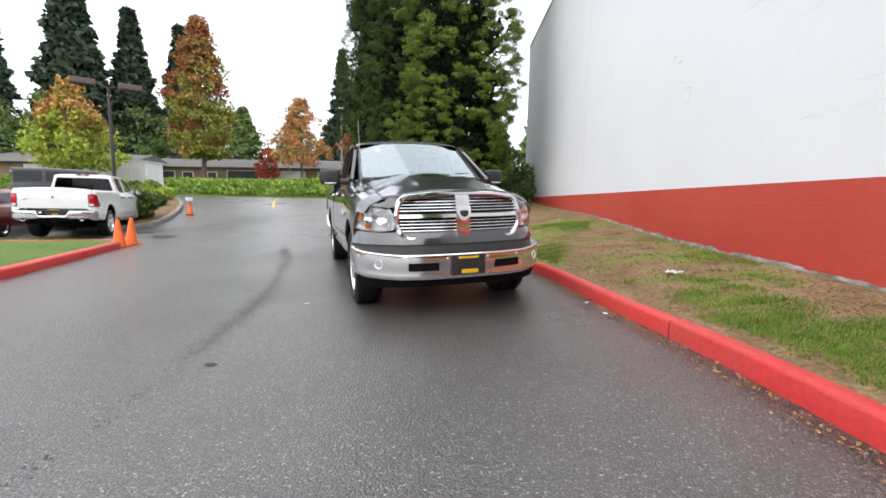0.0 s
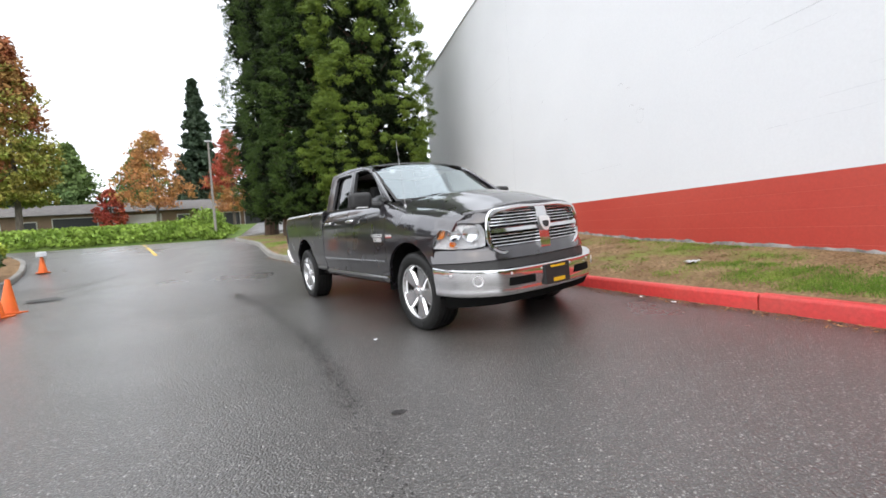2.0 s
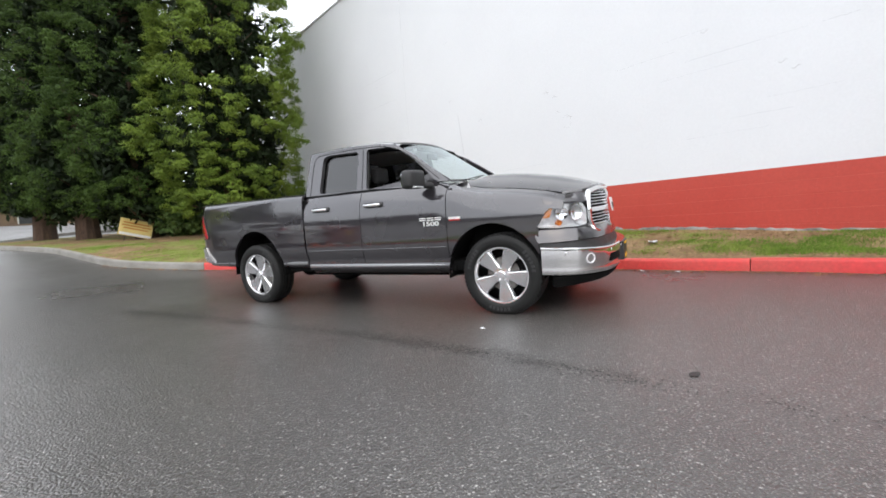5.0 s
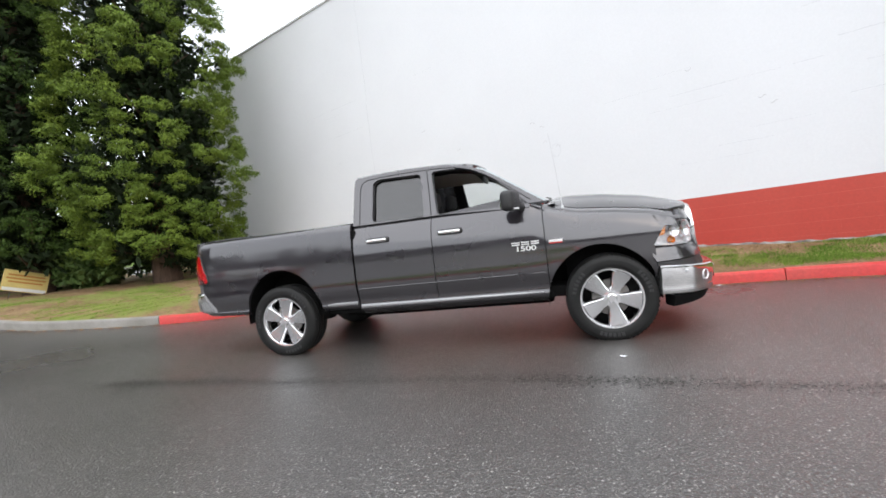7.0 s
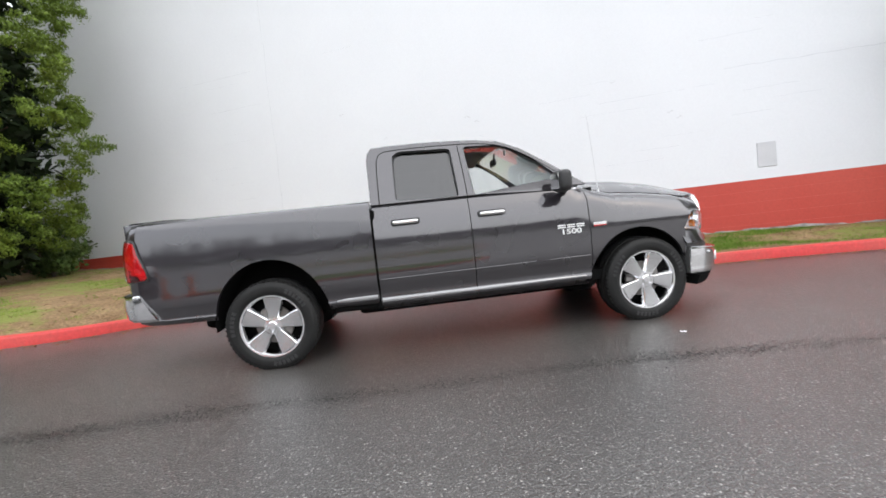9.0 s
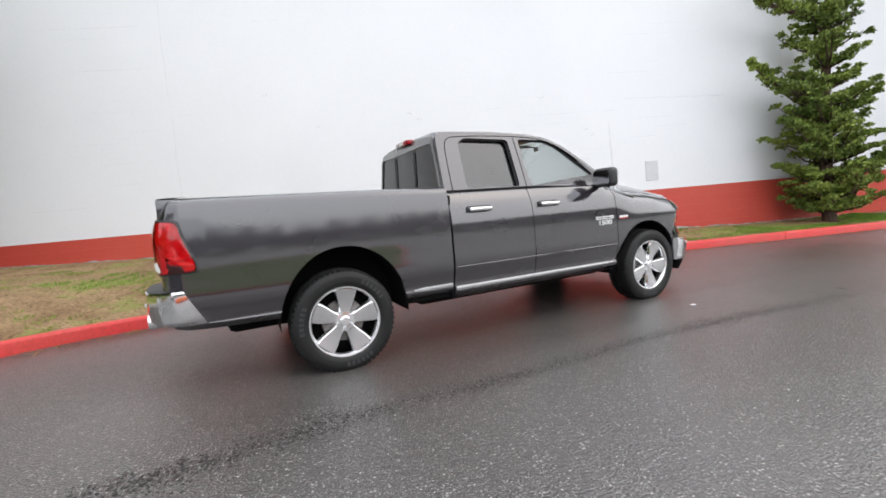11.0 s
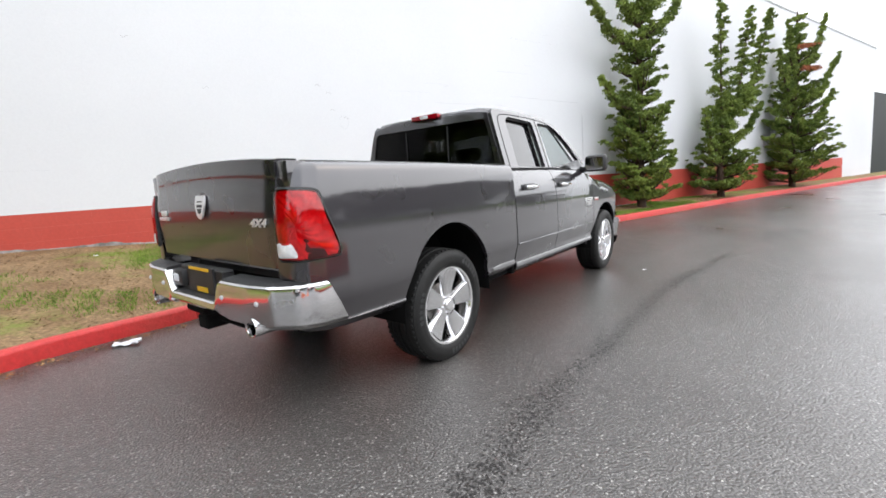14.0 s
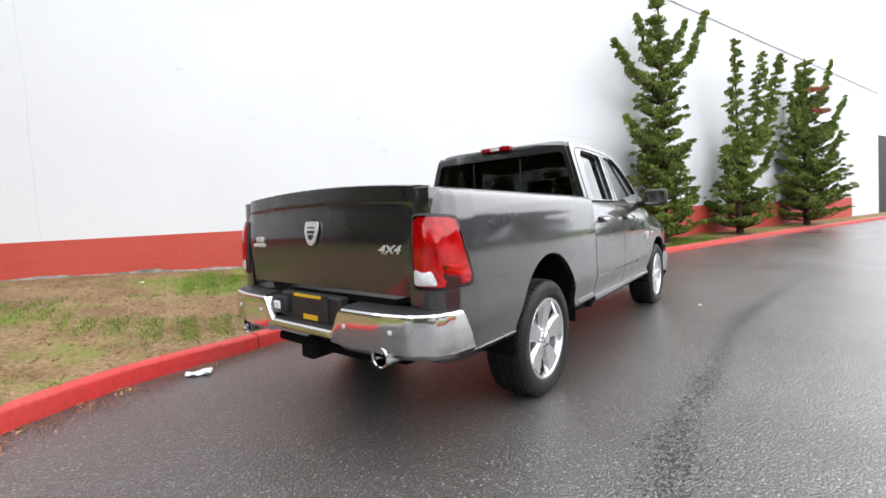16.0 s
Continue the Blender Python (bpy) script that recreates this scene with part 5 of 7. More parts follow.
cab_back = part("cab_back", bm, P_GREY, truck, smooth=False)
bm = bmesh.new()
plate_from_outline(bm, round_poly(win_inset(BACK_WIN, 0.004), 0.05), [], lambda u, v: (backx(v) + 0.012, u, v), 0.004)
part("rear_window", bm, G_REAR, cab_back, "dark tinted back window", smooth=False)
for sy in (-0.27, 0.27):
    bm = bmesh.new()
    tube(bm, [(backx(v) + 0.004, sy, v) for v in (1.44, 1.6, 1.835)], [0.007] * 3, 6)
    part("window_divider", bm, M_BLACKPL, cab_back)
bm = bmesh.new()
box(bm, (0.974, -0.17, 1.930), (1.06, 0.17, 1.978), 0.012, 2)
part("brake_light", bm, M_REDLENS, cab_back, "red high brake light")
bm = bmesh.new()
box(bm, (0.970, -0.05, 1.938), (1.0, 0.05, 1.969), 0.004)
part("cargo_lamp", bm, M_CLEARLENS, cab_back)
# windshield with its black border, and wipers
ws = lambda u, v: (3.145 - 0.125 * (u / 0.8) ** 2 - v * (0.80 - 0.03 * (u / 0.8) ** 2), u * (1 - 0.115 * v), 1.388 + v * 0.525 + 0.03 * (1 - (u / 0.8) ** 2) * v)
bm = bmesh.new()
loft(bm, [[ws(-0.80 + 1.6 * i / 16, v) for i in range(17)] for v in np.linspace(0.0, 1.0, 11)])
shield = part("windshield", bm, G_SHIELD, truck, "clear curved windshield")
bm = bmesh.new()
off = Vector((0.004, 0, 0.006))
for r in ([[Vector(ws(-0.80 + 1.6 * i / 16, v)) + off for i in range(17)] for v in (0.0, 0.05)], [[Vector(ws(-0.80 + 1.6 * i / 16, v)) + off for i in range(17)] for v in (0.955, 1.0)],
          [[Vector(ws(u, v)) + off for v in np.linspace(0, 1, 11)] for u in (-0.80, -0.765)], [[Vector(ws(u, v)) + off for v in np.linspace(0, 1, 11)] for u in (0.765, 0.80)]):
    loft(bm, r)
part("windshield_border", bm, M_BLACKPL, shield)
for y0, y1 in ((-0.62, 0.02), (-0.02, 0.64)):
    bm = bmesh.new()
    tube(bm, [(3.13 - 0.05 * (y0 / 0.6) ** 2, y0, 1.405), (3.115, (y0 + y1) / 2, 1.445), (3.06 - 0.05 * (y1 / 0.6) ** 2, y1, 1.475)], [0.011, 0.009, 0.006], 6)
    part("wiper", bm, M_BLACKPL, shield)
bm = bmesh.new()
box(bm, (2.30, -0.50, 1.80), (2.305, -0.42, 1.85), m=Matrix.Translation((0.10, 0, 0.0)))
part("price_sticker", bm, M_WHITEPRINT, shield, "white paper sticker inside the glass", smooth=False)


# hood with a power dome, and the cowl behind it
def xf(y):
    return 4.455 - 0.10 * (abs(y) / 0.64) ** 2.4 - 0.0


def hood_z(x, y):
    hc = np.interp(x, [3.08, 3.26, 3.63, 4.0, 4.25, 4.42, 4.52], [1.435, 1.448, 1.420, 1.355, 1.290, 1.240, 1.205])
    he = np.interp(x, [3.06, 3.35, 3.7, 4.0, 4.16, 4.30, 4.52], [1.377, 1.297, 1.260, 1.212, 1.175, 1.155, 1.14])
    s = min(abs(y) / 0.735, 1)
    t = min(max((s - 0.42) / 0.16, 0), 1)
    dome = 0.016 * (1 - t * t * (3 - 2 * t))
    return hc - (hc - he) * s ** 2.3 + dome * min(1, max(0, (4.45 - x) * 3)) * min(1, (x - 3.1) * 4 + 0.2)


bm = bmesh.new()
rows = []
for i in range(31):
    f = i / 30
    row = []
    for j in range(41):
        y = -0.728 + 1.456 * j / 40
        x = 3.10 - 0.05 * (y / 0.728) ** 2 + f * (xf(min(abs(y), 0.64)) - 0.035 - 0.17 * max(0, abs(y) - 0.60) / 0.128 - (3.10 - 0.05 * (y / 0.728) ** 2))
        row.append((x, y, hood_z(x, y)))
    rows.append(row)
rows.append([(p[0] + 0.012, p[1], p[2] - 0.02) for p in rows[-1]])
rows.append([(p[0] - 0.02, p[1], p[2] - 0.05) for p in rows[-1]])
loft(bm, rows)
hood = part("hood", bm, P_GREY, truck, "grey hood with a raised power dome", angle=40)
bm = bmesh.new()
loft(bm, [[(3.06 + dx, y, z - 0.03 * (abs(y) / 0.8) ** 2) for y in np.linspace(-0.80, 0.80, 15)] for dx, z in ((-0.10, 1.41), (0.0, 1.385), (0.09, 1.40), (0.10, 1.33))])
part("cowl", bm, M_BLACKPL, truck)
# aerial on the fender
bm = bmesh.new()
cyl(bm, (3.22, -0.80, 1.31), (3.22, -0.80, 1.345), 0.016, 0.010, 10)
tube(bm, [(3.22, -0.80, 1.34), (3.19, -0.80, 1.72), (3.16, -0.80, 2.06)], [0.003, 0.0025, 0.002], 6)
part("aerial", bm, M_GREYPLATE, truck, "thin whip aerial")
bm = bmesh.new()
box(bm, (3.07, -0.992, 1.13), (3.10, -0.93, 1.21), 0.010, 2)
box(bm, (3.07, 0.93, 1.13), (3.10, 0.992, 1.21), 0.010, 2)

# ---- front end: everything follows one curve seen from above ----
bm.free()
FRONT = [(4.515, 0.0), (4.51, 0.22), (4.488, 0.42), (4.437, 0.60), (4.35, 0.745), (4.235, 0.862), (4.11, 0.938), (3.985, 0.985)]
fl = [0.0]
for p, q in zip(FRONT, FRONT[1:]):
    fl.append(fl[-1] + math.hypot(q[0] - p[0], q[1] - p[1]))
FA = fl[-1]


def front_pt(a, z, off=0.0):
    """A place on the nose: a metres round from the middle (left is +), at height z, off metres out."""
    s, sg = min(abs(a), FA), 1 if a >= 0 else -1
    x, y = np.interp(s, fl, [p[0] for p in FRONT]), np.interp(s, fl, [p[1] for p in FRONT])
    x2, y2 = np.interp(min(s + 0.06, FA), fl, [p[0] for p in FRONT]), np.interp(min(s + 0.06, FA), fl, [p[1] for p in FRONT])
    x1, y1 = np.interp(max(s - 0.06, 0), fl, [p[0] for p in FRONT]), np.interp(max(s - 0.06, 0), fl, [p[1] for p in FRONT])
    if s < 0.06:
        x1, y1 = x2, -y2
    n = Vector((y2 - y1, -(x2 - x1), 0)).normalized()
    back = min(max((z - 0.66) / 0.12, 0), 1)
    lean = -0.05 * max(0, (z - 0.95) / 0.25) ** 1.6 - 0.05 * back * back * (3 - 2 * back)
    return (x + n.x * off + lean, sg * (y + n.y * off), z)


def front_strip(bm, outline_fn, a0, a1, n, sec):
    """A band along the nose: sec(a) gives its (z, off) points, closed."""
    rows = [[front_pt(a, z, o) for z, o in sec(a)] for a in np.linspace(a0, a1, n)]
    vv = loft(bm, rows, close=True)
    bm.faces.new(vv[0][::-1])
    bm.faces.new(vv[-1])


# painted nose panel under lamps and grille
bm = bmesh.new()
front_strip(bm, None, -1.215, 1.215, 71, lambda a: [(0.715 - 0.02 * (abs(a) < 0.7), -0.02), (0.725, 0.030), (0.77, 0.022 + 0.012 * (abs(a) < 0.9)), (0.83, 0.004), (0.855, -0.02)])
part("nose_panel", bm, P_GREY, truck)
bm = bmesh.new()
front_strip(bm, None, -1.21, 1.21, 61, lambda a: [(0.640, -0.03), (0.640, 0.012), (0.715, 0.012), (0.715, -0.03)])
part("bumper_gap_trim", bm, M_BLACKPL, truck)
# grille: dark well, chrome ring, cross bars, thin billets
grille = tagged(new("grille"), "chrome-framed grille with dark billet inserts")
grille.parent = truck
RING = round_poly([(-0.660, 1.06), (-0.60, 1.188), (-0.30, 1.222), (0.30, 1.222), (0.60, 1.188), (0.660, 1.06), (0.668, 0.87), (0.57, 0.765), (0.2, 0.745), (-0.2, 0.745), (-0.57, 0.765), (-0.668, 0.87)], 0.065, 4)
HOLE = round_poly([(-0.612, 1.05), (-0.565, 1.148), (-0.30, 1.178), (0.30, 1.178), (0.565, 1.148), (0.612, 1.05), (0.622, 0.885), (0.545, 0.805), (0.2, 0.788), (-0.2, 0.788), (-0.545, 0.805), (-0.622, 0.885)], 0.05, 4)
bm = bmesh.new()
n = len(RING)
rows = []
for k in range(n):
    (a, z), (c, w) = RING[k], HOLE[k]
    m1, m2 = (a * 0.75 + c * 0.25, z * 0.75 + w * 0.25), (a * 0.3 + c * 0.7, z * 0.3 + w * 0.7)
    rows.append([front_pt(a, z, -0.01), front_pt(a, z, 0.018), front_pt(*m1, 0.034), front_pt(*m2, 0.030), front_pt(c, w, 0.012), front_pt(c, w, -0.05)])
rows.append(rows[0])
loft(bm, rows)
part("grille_ring", bm, M_CHROME, grille, "broad chrome grille surround")
bm = bmesh.new()
loft(bm, [[front_pt(a, z, -0.055) for a in np.linspace(-0.63, 0.63, 21)] for z in (0.78, 0.98, 1.18)])
part("grille_well", bm, M_UNDER, grille)
for a0, a1 in ((-0.61, -0.055), (0.055, 0.61)):
    bm = bmesh.new()
    front_strip(bm, None, a0, a1, 16, lambda a: [(0.968, -0.02), (0.966, 0.008), (0.972, 0.022), (1.004, 0.016), (1.012, 0.006), (1.006, -0.02)])
    part("cross_bar", bm, M_CHROME, grille)
    for zc in (0.818, 0.849, 0.880, 0.911, 0.942, 1.038, 1.067, 1.096, 1.125, 1.153):
        lim = np.interp(zc, [0.80, 0.83, 0.88, 0.94, 1.06, 1.10, 1.15], [0.52, 0.575, 0.61, 0.615, 0.61, 0.59, 0.55])
        bm = bmesh.new()
        front_strip(bm, None, max(a0, -lim), min(a1, lim), 12, lambda a: [(zc - 0.003, -0.05), (zc - 0.0055, -0.006), (zc - 0.002, 0.006), (zc + 0.0045, 0.002), (zc + 0.003, -0.05)])
        part("billet", bm, M_CHROME, grille)
bm = bmesh.new()
front_strip(bm, None, -0.068, 0.068, 7, lambda a: [(0.77, -0.02), (0.77, 0.022), (0.80, 0.036), (1.15, 0.036), (1.185, 0.026), (1.185, -0.02)])
part("centre_bar", bm, M_CHROME, grille)
bm = bmesh.new()
shield_o = round_poly([(-0.065, 1.085), (0.065, 1.085), (0.07, 1.02), (0.04, 0.955), (0.0, 0.935), (-0.04, 0.955), (-0.07, 1.02)], 0.02, 3)
plate_from_outline(bm, shield_o, [], lambda u, v: front_pt(u, v, 0.045), 0.012)
em = part("emblem", bm, M_BADGE, grille, "plain chrome shield badge")
bm = bmesh.new()
plate_from_outline(bm, [(p[0] * 0.62, 1.0 + (p[1] - 1.0) * 0.42) for p in shield_o], [], lambda u, v: front_pt(u, v, 0.055), 0.006)
part("emblem_inset", bm, M_BLACKPL, em, smooth=False)

# painted strips that close the nose above the lamps
for sg in (-1, 1):
    bm = bmesh.new()
    rows = []
    for a in np.linspace(0.60, 1.10, 16):
        q = front_pt(a, 1.05)
        top = hood_z(min(q[0], 4.4), q[1]) if q[1] < 0.72 else side_pt(min(q[0], 4.25), np.interp(q[1], [0.72, 0.80, 0.88, 0.95], [0.99, 0.92, 0.82, 0.72]))[2]
        lo = np.interp(a, [0.60, 0.70, 0.86, 1.06, 1.12], [1.09, 1.070, 1.088, 1.078, 1.03])
        top = max(top - 0.004, lo + 0.012)
        rows.append([front_pt(sg * a, lo - 0.02, -0.02), front_pt(sg * a, lo + 0.002, 0.004), front_pt(sg * a, (lo + top) / 2, -0.006), front_pt(sg * a, top, -0.035), front_pt(sg * a, top - 0.01, -0.12)])
    loft(bm, rows)
    part("lamp_brow", bm, P_GREY, truck)

# head lamps
for sg in (-1, 1):
    hl = tagged(new("headlight"), "clear headlight with an amber turn signal")
    hl.parent = truck
    outl = [(0.672, 0.86), (0.665, 1.00), (0.70, 1.065), (0.86, 1.085), (1.06, 1.075), (1.12, 1.02), (1.205, 0.905), (1.19, 0.868), (1.0, 0.852), (0.8, 0.848)]
    ro = round_poly(outl, 0.02, 3)
    for nm, off, mt, th in (("lens", 0.018, G_LENS, 0.004), ("reflector", -0.045, M_CLEARLENS, 0.01)):
        bm = bmesh.new()
        ca, cz = 0.93, 0.96
        rows = []
        for k in (1.0, 0.8, 0.6, 0.4, 0.2, 0.01):
            rows.append([front_pt(sg * (ca + (a - ca) * k), cz + (z - cz) * k, off if k < 0.99 else 0.0) for a, z in ro])
        loft(bm, rows, close=True)
        part(nm, bm, mt, hl)
    bm = bmesh.new()
    rows = [[front_pt(sg * a, z, o) for a, z in ro] for o in (-0.05, 0.004)]
    loft(bm, rows, close=True)
    part("housing", bm, M_BLACKPL, hl)
    for a, z, r, mt, nm in ((0.80, 0.985, 0.075, M_CHROME, "lamp_bowl"), (0.955, 0.985, 0.062, M_CHROME, "lamp_bowl"), (0.76, 0.895, 0.032, M_CLEARLENS, "lamp_bowl"), (0.985, 0.898, 0.026, M_AMBER, "turn_signal")):
        bm = bmesh.new()
        c, c2 = Vector(front_pt(sg * a, z, -0.035)), Vector(front_pt(sg * a, z, 0.0))
        d = (c2 - c).normalized()
        m = Matrix.Translation(c) @ d.to_track_quat("-Y", "Z").to_matrix().to_4x4()
        lathe(bm, [(0.0, 0.0), (r * 0.3, -0.002), (r * 0.75, -0.014), (r, -0.034), (r * 1.06, -0.034), (r * 1.06, 0.01)], 20)
        bmesh.ops.transform(bm, matrix=m, verts=bm.verts)
        part(nm, bm, mt, hl)
    bm = bmesh.new()
    am = round_poly([(1.02, 1.060), (1.075, 1.058), (1.15, 0.95), (1.07, 0.955)], 0.015, 3)
    plate_from_outline(bm, am, [], lambda a, z: front_pt(sg * a, z, -0.012), 0.01)
    part("side_marker", bm, M_AMBER, hl, "amber side marker", smooth=False)

# front bumper
def bump_sec(a):
    s = abs(a) / FA
    top = 0.640 + 0.055 * max(0, (s - 0.45) / 0.55) ** 1.3
    low = 0.400 + 0.028 * max(0, (s - 0.5) / 0.5)
    o = 0.085 - 0.05 * max(0, (s - 0.75) / 0.25) ** 1.5
    return [(top - 0.01, -0.06), (top, o * 0.5), (top - 0.003, o - 0.006), (top - 0.012, o + 0.004), (top - 0.035, o + 0.007), ((top + low) / 2, o + 0.004), (low + 0.075, o - 0.008), (low + 0.050, o - 0.007), (low + 0.040, o - 0.006), (low + 0.016, o - 0.008), (low, o - 0.02), (low, -0.06)]


bm = bmesh.new()
front_strip(bm, None, -FA, FA, 81, bump_sec)
fb = part("front_bumper", bm, M_CHROME, truck, "chrome front bumper")
for y0, y1 in ((-0.545, -0.275), (0.275, 0.545)):
    bm = bmesh.new()
    front_strip(bm, None, y0, y1, 9, lambda a: [(0.482, 0.0), (0.486, 0.094), (0.560, 0.092), (0.566, 0.0)])
    part("bumper_slot", bm, M_UNDER, fb, "dark air slot in the bumper")
bm = bmesh.new()
front_strip(bm, None, -0.165, 0.165, 7, lambda a: [(0.435, 0.05), (0.435, 0.112), (0.625, 0.112), (0.625, 0.05)])
pl = part("number_plate_holder", bm, M_BLACKPL, fb, "black dealer plate with yellow print bars")
for a0, a1, z0, z1 in ((-0.10, 0.10, 0.592, 0.612), (-0.07, 0.09, 0.452, 0.488)):
    bm = bmesh.new()
    front_strip(bm, None, a0, a1, 3, lambda a: [(z0, 0.10), (z0, 0.116), (z1, 0.116), (z1, 0.10)])
    part("print_bar", bm, M_YELLOW, pl, smooth=False)
for sg in (-1, 1):
    bm = bmesh.new()
    c = Vector(front_pt(sg * 0.80, 0.553, 0.055))
    d = (Vector(front_pt(sg * 0.80, 0.553, 0.15)) - c).normalized()
    lathe(bm, [(0.0, -0.012), (0.032, -0.014), (0.036, -0.035), (0.047, -0.040), (0.052, -0.03), (0.052, 0.0)], 24)
    bmesh.ops.transform(bm, matrix=Matrix.Translation(c) @ d.to_track_quat("-Y", "Z").to_matrix().to_4x4(), verts=bm.verts)
    part("fog_lamp", bm, M_CLEARLENS, fb, "round chrome-rimmed fog lamp")
    for a in (0.20, 0.52, 1.02):
        bm = bmesh.new()
        c = Vector(front_pt(sg * a, 0.600 + 0.02 * (a > 0.9), 0.085))
        bmesh.ops.create_uvsphere(bm, u_segments=10, v_segments=6, radius=0.014, matrix=Matrix.Translation(c))
        part("park_sensor", bm, M_GREYPLATE, fb)
bm = bmesh.new()
front_strip(bm, None, -1.12, 1.12, 51, lambda a: [(0.30 + 0.03 * math.cos(a * 1.2), -0.10), (0.295 + 0.03 * math.cos(a * 1.2), 0.01), (0.40, 0.05), (0.415, -0.10)])
part("air_dam", bm, M_UNDER, truck, "black plastic air dam")

# ---- tail ----
REAR = [(-1.335, 0.0), (-1.335, 0.42), (-1.325, 0.66), (-1.285, 0.84), (-1.205, 0.945), (-1.10, 0.990), (-0.945, 1.002)]
rl = [0.0]
for p, q in zip(REAR, REAR[1:]):
    rl.append(rl[-1] + math.hypot(q[0] - p[0], q[1] - p[1]))
RA = rl[-1]


def rear_pt(a, z, off=0.0):
    s, sg = min(abs(a), RA), 1 if a >= 0 else -1
    x, y = np.interp(s, rl, [p[0] for p in REAR]), np.interp(s, rl, [p[1] for p in REAR])
    s2, s1 = min(s + 0.05, RA), max(s - 0.05, 0)
    d = Vector((np.interp(s2, rl, [p[0] for p in REAR]) - np.interp(s1, rl, [p[0] for p in REAR]), np.interp(s2, rl, [p[1] for p in REAR]) - np.interp(s1, rl, [p[1] for p in REAR]), 0)).normalized()
    return (x - d.y * off, sg * (y + d.x * off), z)


def rbump_sec(a):
    s = abs(a)
    t = min(max((s - 0.29) / 0.10, 0), 1)
    t = t * t * (3 - 2 * t)
    top = 0.688 + 0.137 * t
    low = 0.612 - 0.018 * t - 0.02 * max(0, (s - 0.9) / 0.6)
    return [(top, -0.10), (top + 0.004, -0.008), (top - 0.008, 0.006), (top - 0.03, 0.010), ((top + low) / 2, 0.012), (low + 0.03, 0.0), (low, -0.03), (low + 0.005, -0.10)]


bm = bmesh.new()
rows = []
for a in np.linspace(-RA, RA, 101):
    cut = max(0, (abs(a) - (RA - 0.22)) / 0.22) * 0.5
    rows.append([(p[0] - cut * (p[2] - 0.60), p[1], p[2]) for p in (rear_pt(a, z, o) for z, o in rbump_sec(a))])
vv = loft(bm, rows, close=True)
bm.faces.new(vv[0][::-1])
bm.faces.new(vv[-1])
rb = part("rear_bumper", bm, M_CHROME, truck, "chrome rear bumper with a dropped middle step")
bm = bmesh.new()
rows = [[rear_pt(a, 0.829 if abs(a) > 0.40 else 0.694, -0.004), rear_pt(a, 0.838 if abs(a) > 0.40 else 0.700, -0.03), rear_pt(a, 0.845 if abs(a) > 0.40 else 0.702, -0.12), rear_pt(a, 0.80 if abs(a) > 0.40 else 0.70, -0.14)]
        for a in sorted(set(np.linspace(-1.19, 1.19, 61)) | {-0.401, -0.399, 0.399, 0.401})]
loft(bm, rows)
part("step_pad", bm, M_BLACKPL, rb, "black ribbed step pad")
bm = bmesh.new()
box(bm, (-1.27, -0.30, 0.69), (-1.20, 0.30, 0.86), 0.01)
box(bm, (-1.31, 0.20, 0.72), (-1.24, 0.36, 0.83), 0.02, 2)
part("plate_recess", bm, M_BLACKPL, rb, "black recess with a trailer socket")
bm = bmesh.new()
box(bm, (-1.318, 0.245, 0.752), (-1.302, 0.315, 0.803), 0.006)
part("trailer_socket", bm, M_WHITEPLASTIC, rb)
bm = bmesh.new()
box(bm, (-1.285, -0.20, 0.700), (-1.270, 0.16, 0.868), 0.004)
rp = part("number_plate_holder", bm, M_BLACKPL, rb, "black dealer plate with yellow print bars")
for y0, y1, z0, z1 in ((-0.15, 0.12, 0.845, 0.862), (-0.11, 0.03, 0.712, 0.742)):
    bm = bmesh.new()
    box(bm, (-1.290, y0, z0), (-1.284, y1, z1))
    part("print_bar", bm, M_YELLOW, rp, smooth=False)
for sg in (-1, 1):
    for a in (0.42, 0.74):
        bm = bmesh.new()
        bmesh.ops.create_uvsphere(bm, u_segments=10, v_segments=6, radius=0.017, matrix=Matrix.Translation(rear_pt(sg * a, 0.735, 0.004)))
        part("park_sensor", bm, M_GREYPLATE, rb)
    bm = bmesh.new()
    lathe(bm, [(0.050, 0.0), (0.056, -0.002), (0.056, 0.24), (0.046, 0.24), (0.046, 0.004), (0.050, 0.0)], 24)
    bmesh.ops.transform(bm, matrix=Matrix.Translation((-1.325, sg * 0.665, 0.600)) @ Matrix.Rotation(math.pi / 2, 4, "Z") @ Matrix.Rotation(math.pi, 4, "Z"), verts=bm.verts)
    part("exhaust_tip", bm, M_CHROME, truck, "polished round exhaust tip")
bm = bmesh.new()
box(bm, (-1.30, -0.06, 0.47), (-0.9, 0.06, 0.56), 0.01)
box(bm, (-1.22, -0.45, 0.50), (-1.14, 0.45, 0.57), 0.02)
part("tow_hitch", bm, M_UNDER, truck, "black receiver hitch")
# tailgate
tg = lambda v: -1.190 - 0.020 * math.sin(max(0, min(1, (v - 0.90) / 0.45)) * math.pi * 0.55) - 0.010 * max(0, (v - 1.36) / 0.06) ** 1.0 * (v < 1.45)
bm = bmesh.new()
rows = []
for v in [0.895, 0.91, 0.95, 1.0, 1.08, 1.16, 1.24, 1.30, 1.345, 1.355, 1.37, 1.395, 1.42, 1.436, 1.442]:
    f = (v - 0.895) / 0.537
    row = []
    for j in range(33):
        y = -0.800 + 1.60 * j / 32
        crown = 0.034 * (1 - (y / 0.8) ** 2) * f
        edge = 0.012 * max(0, abs(y) - 0.77) / 0.03
        row.append((tg(v) + tail_lean(-1.2, v) + edge - (0.006 if 1.35 < v < 1.44 else 0) + 0.02 * (v > 1.44), y, v + crown + 0.022 * f))
    rows.append(row)
rows.append([(-1.04, p[1], p[2]) for p in rows[-1]])
rows.append([(-1.04, p[1], 0.9) for p in rows[-1]])
vv = loft(bm, rows)
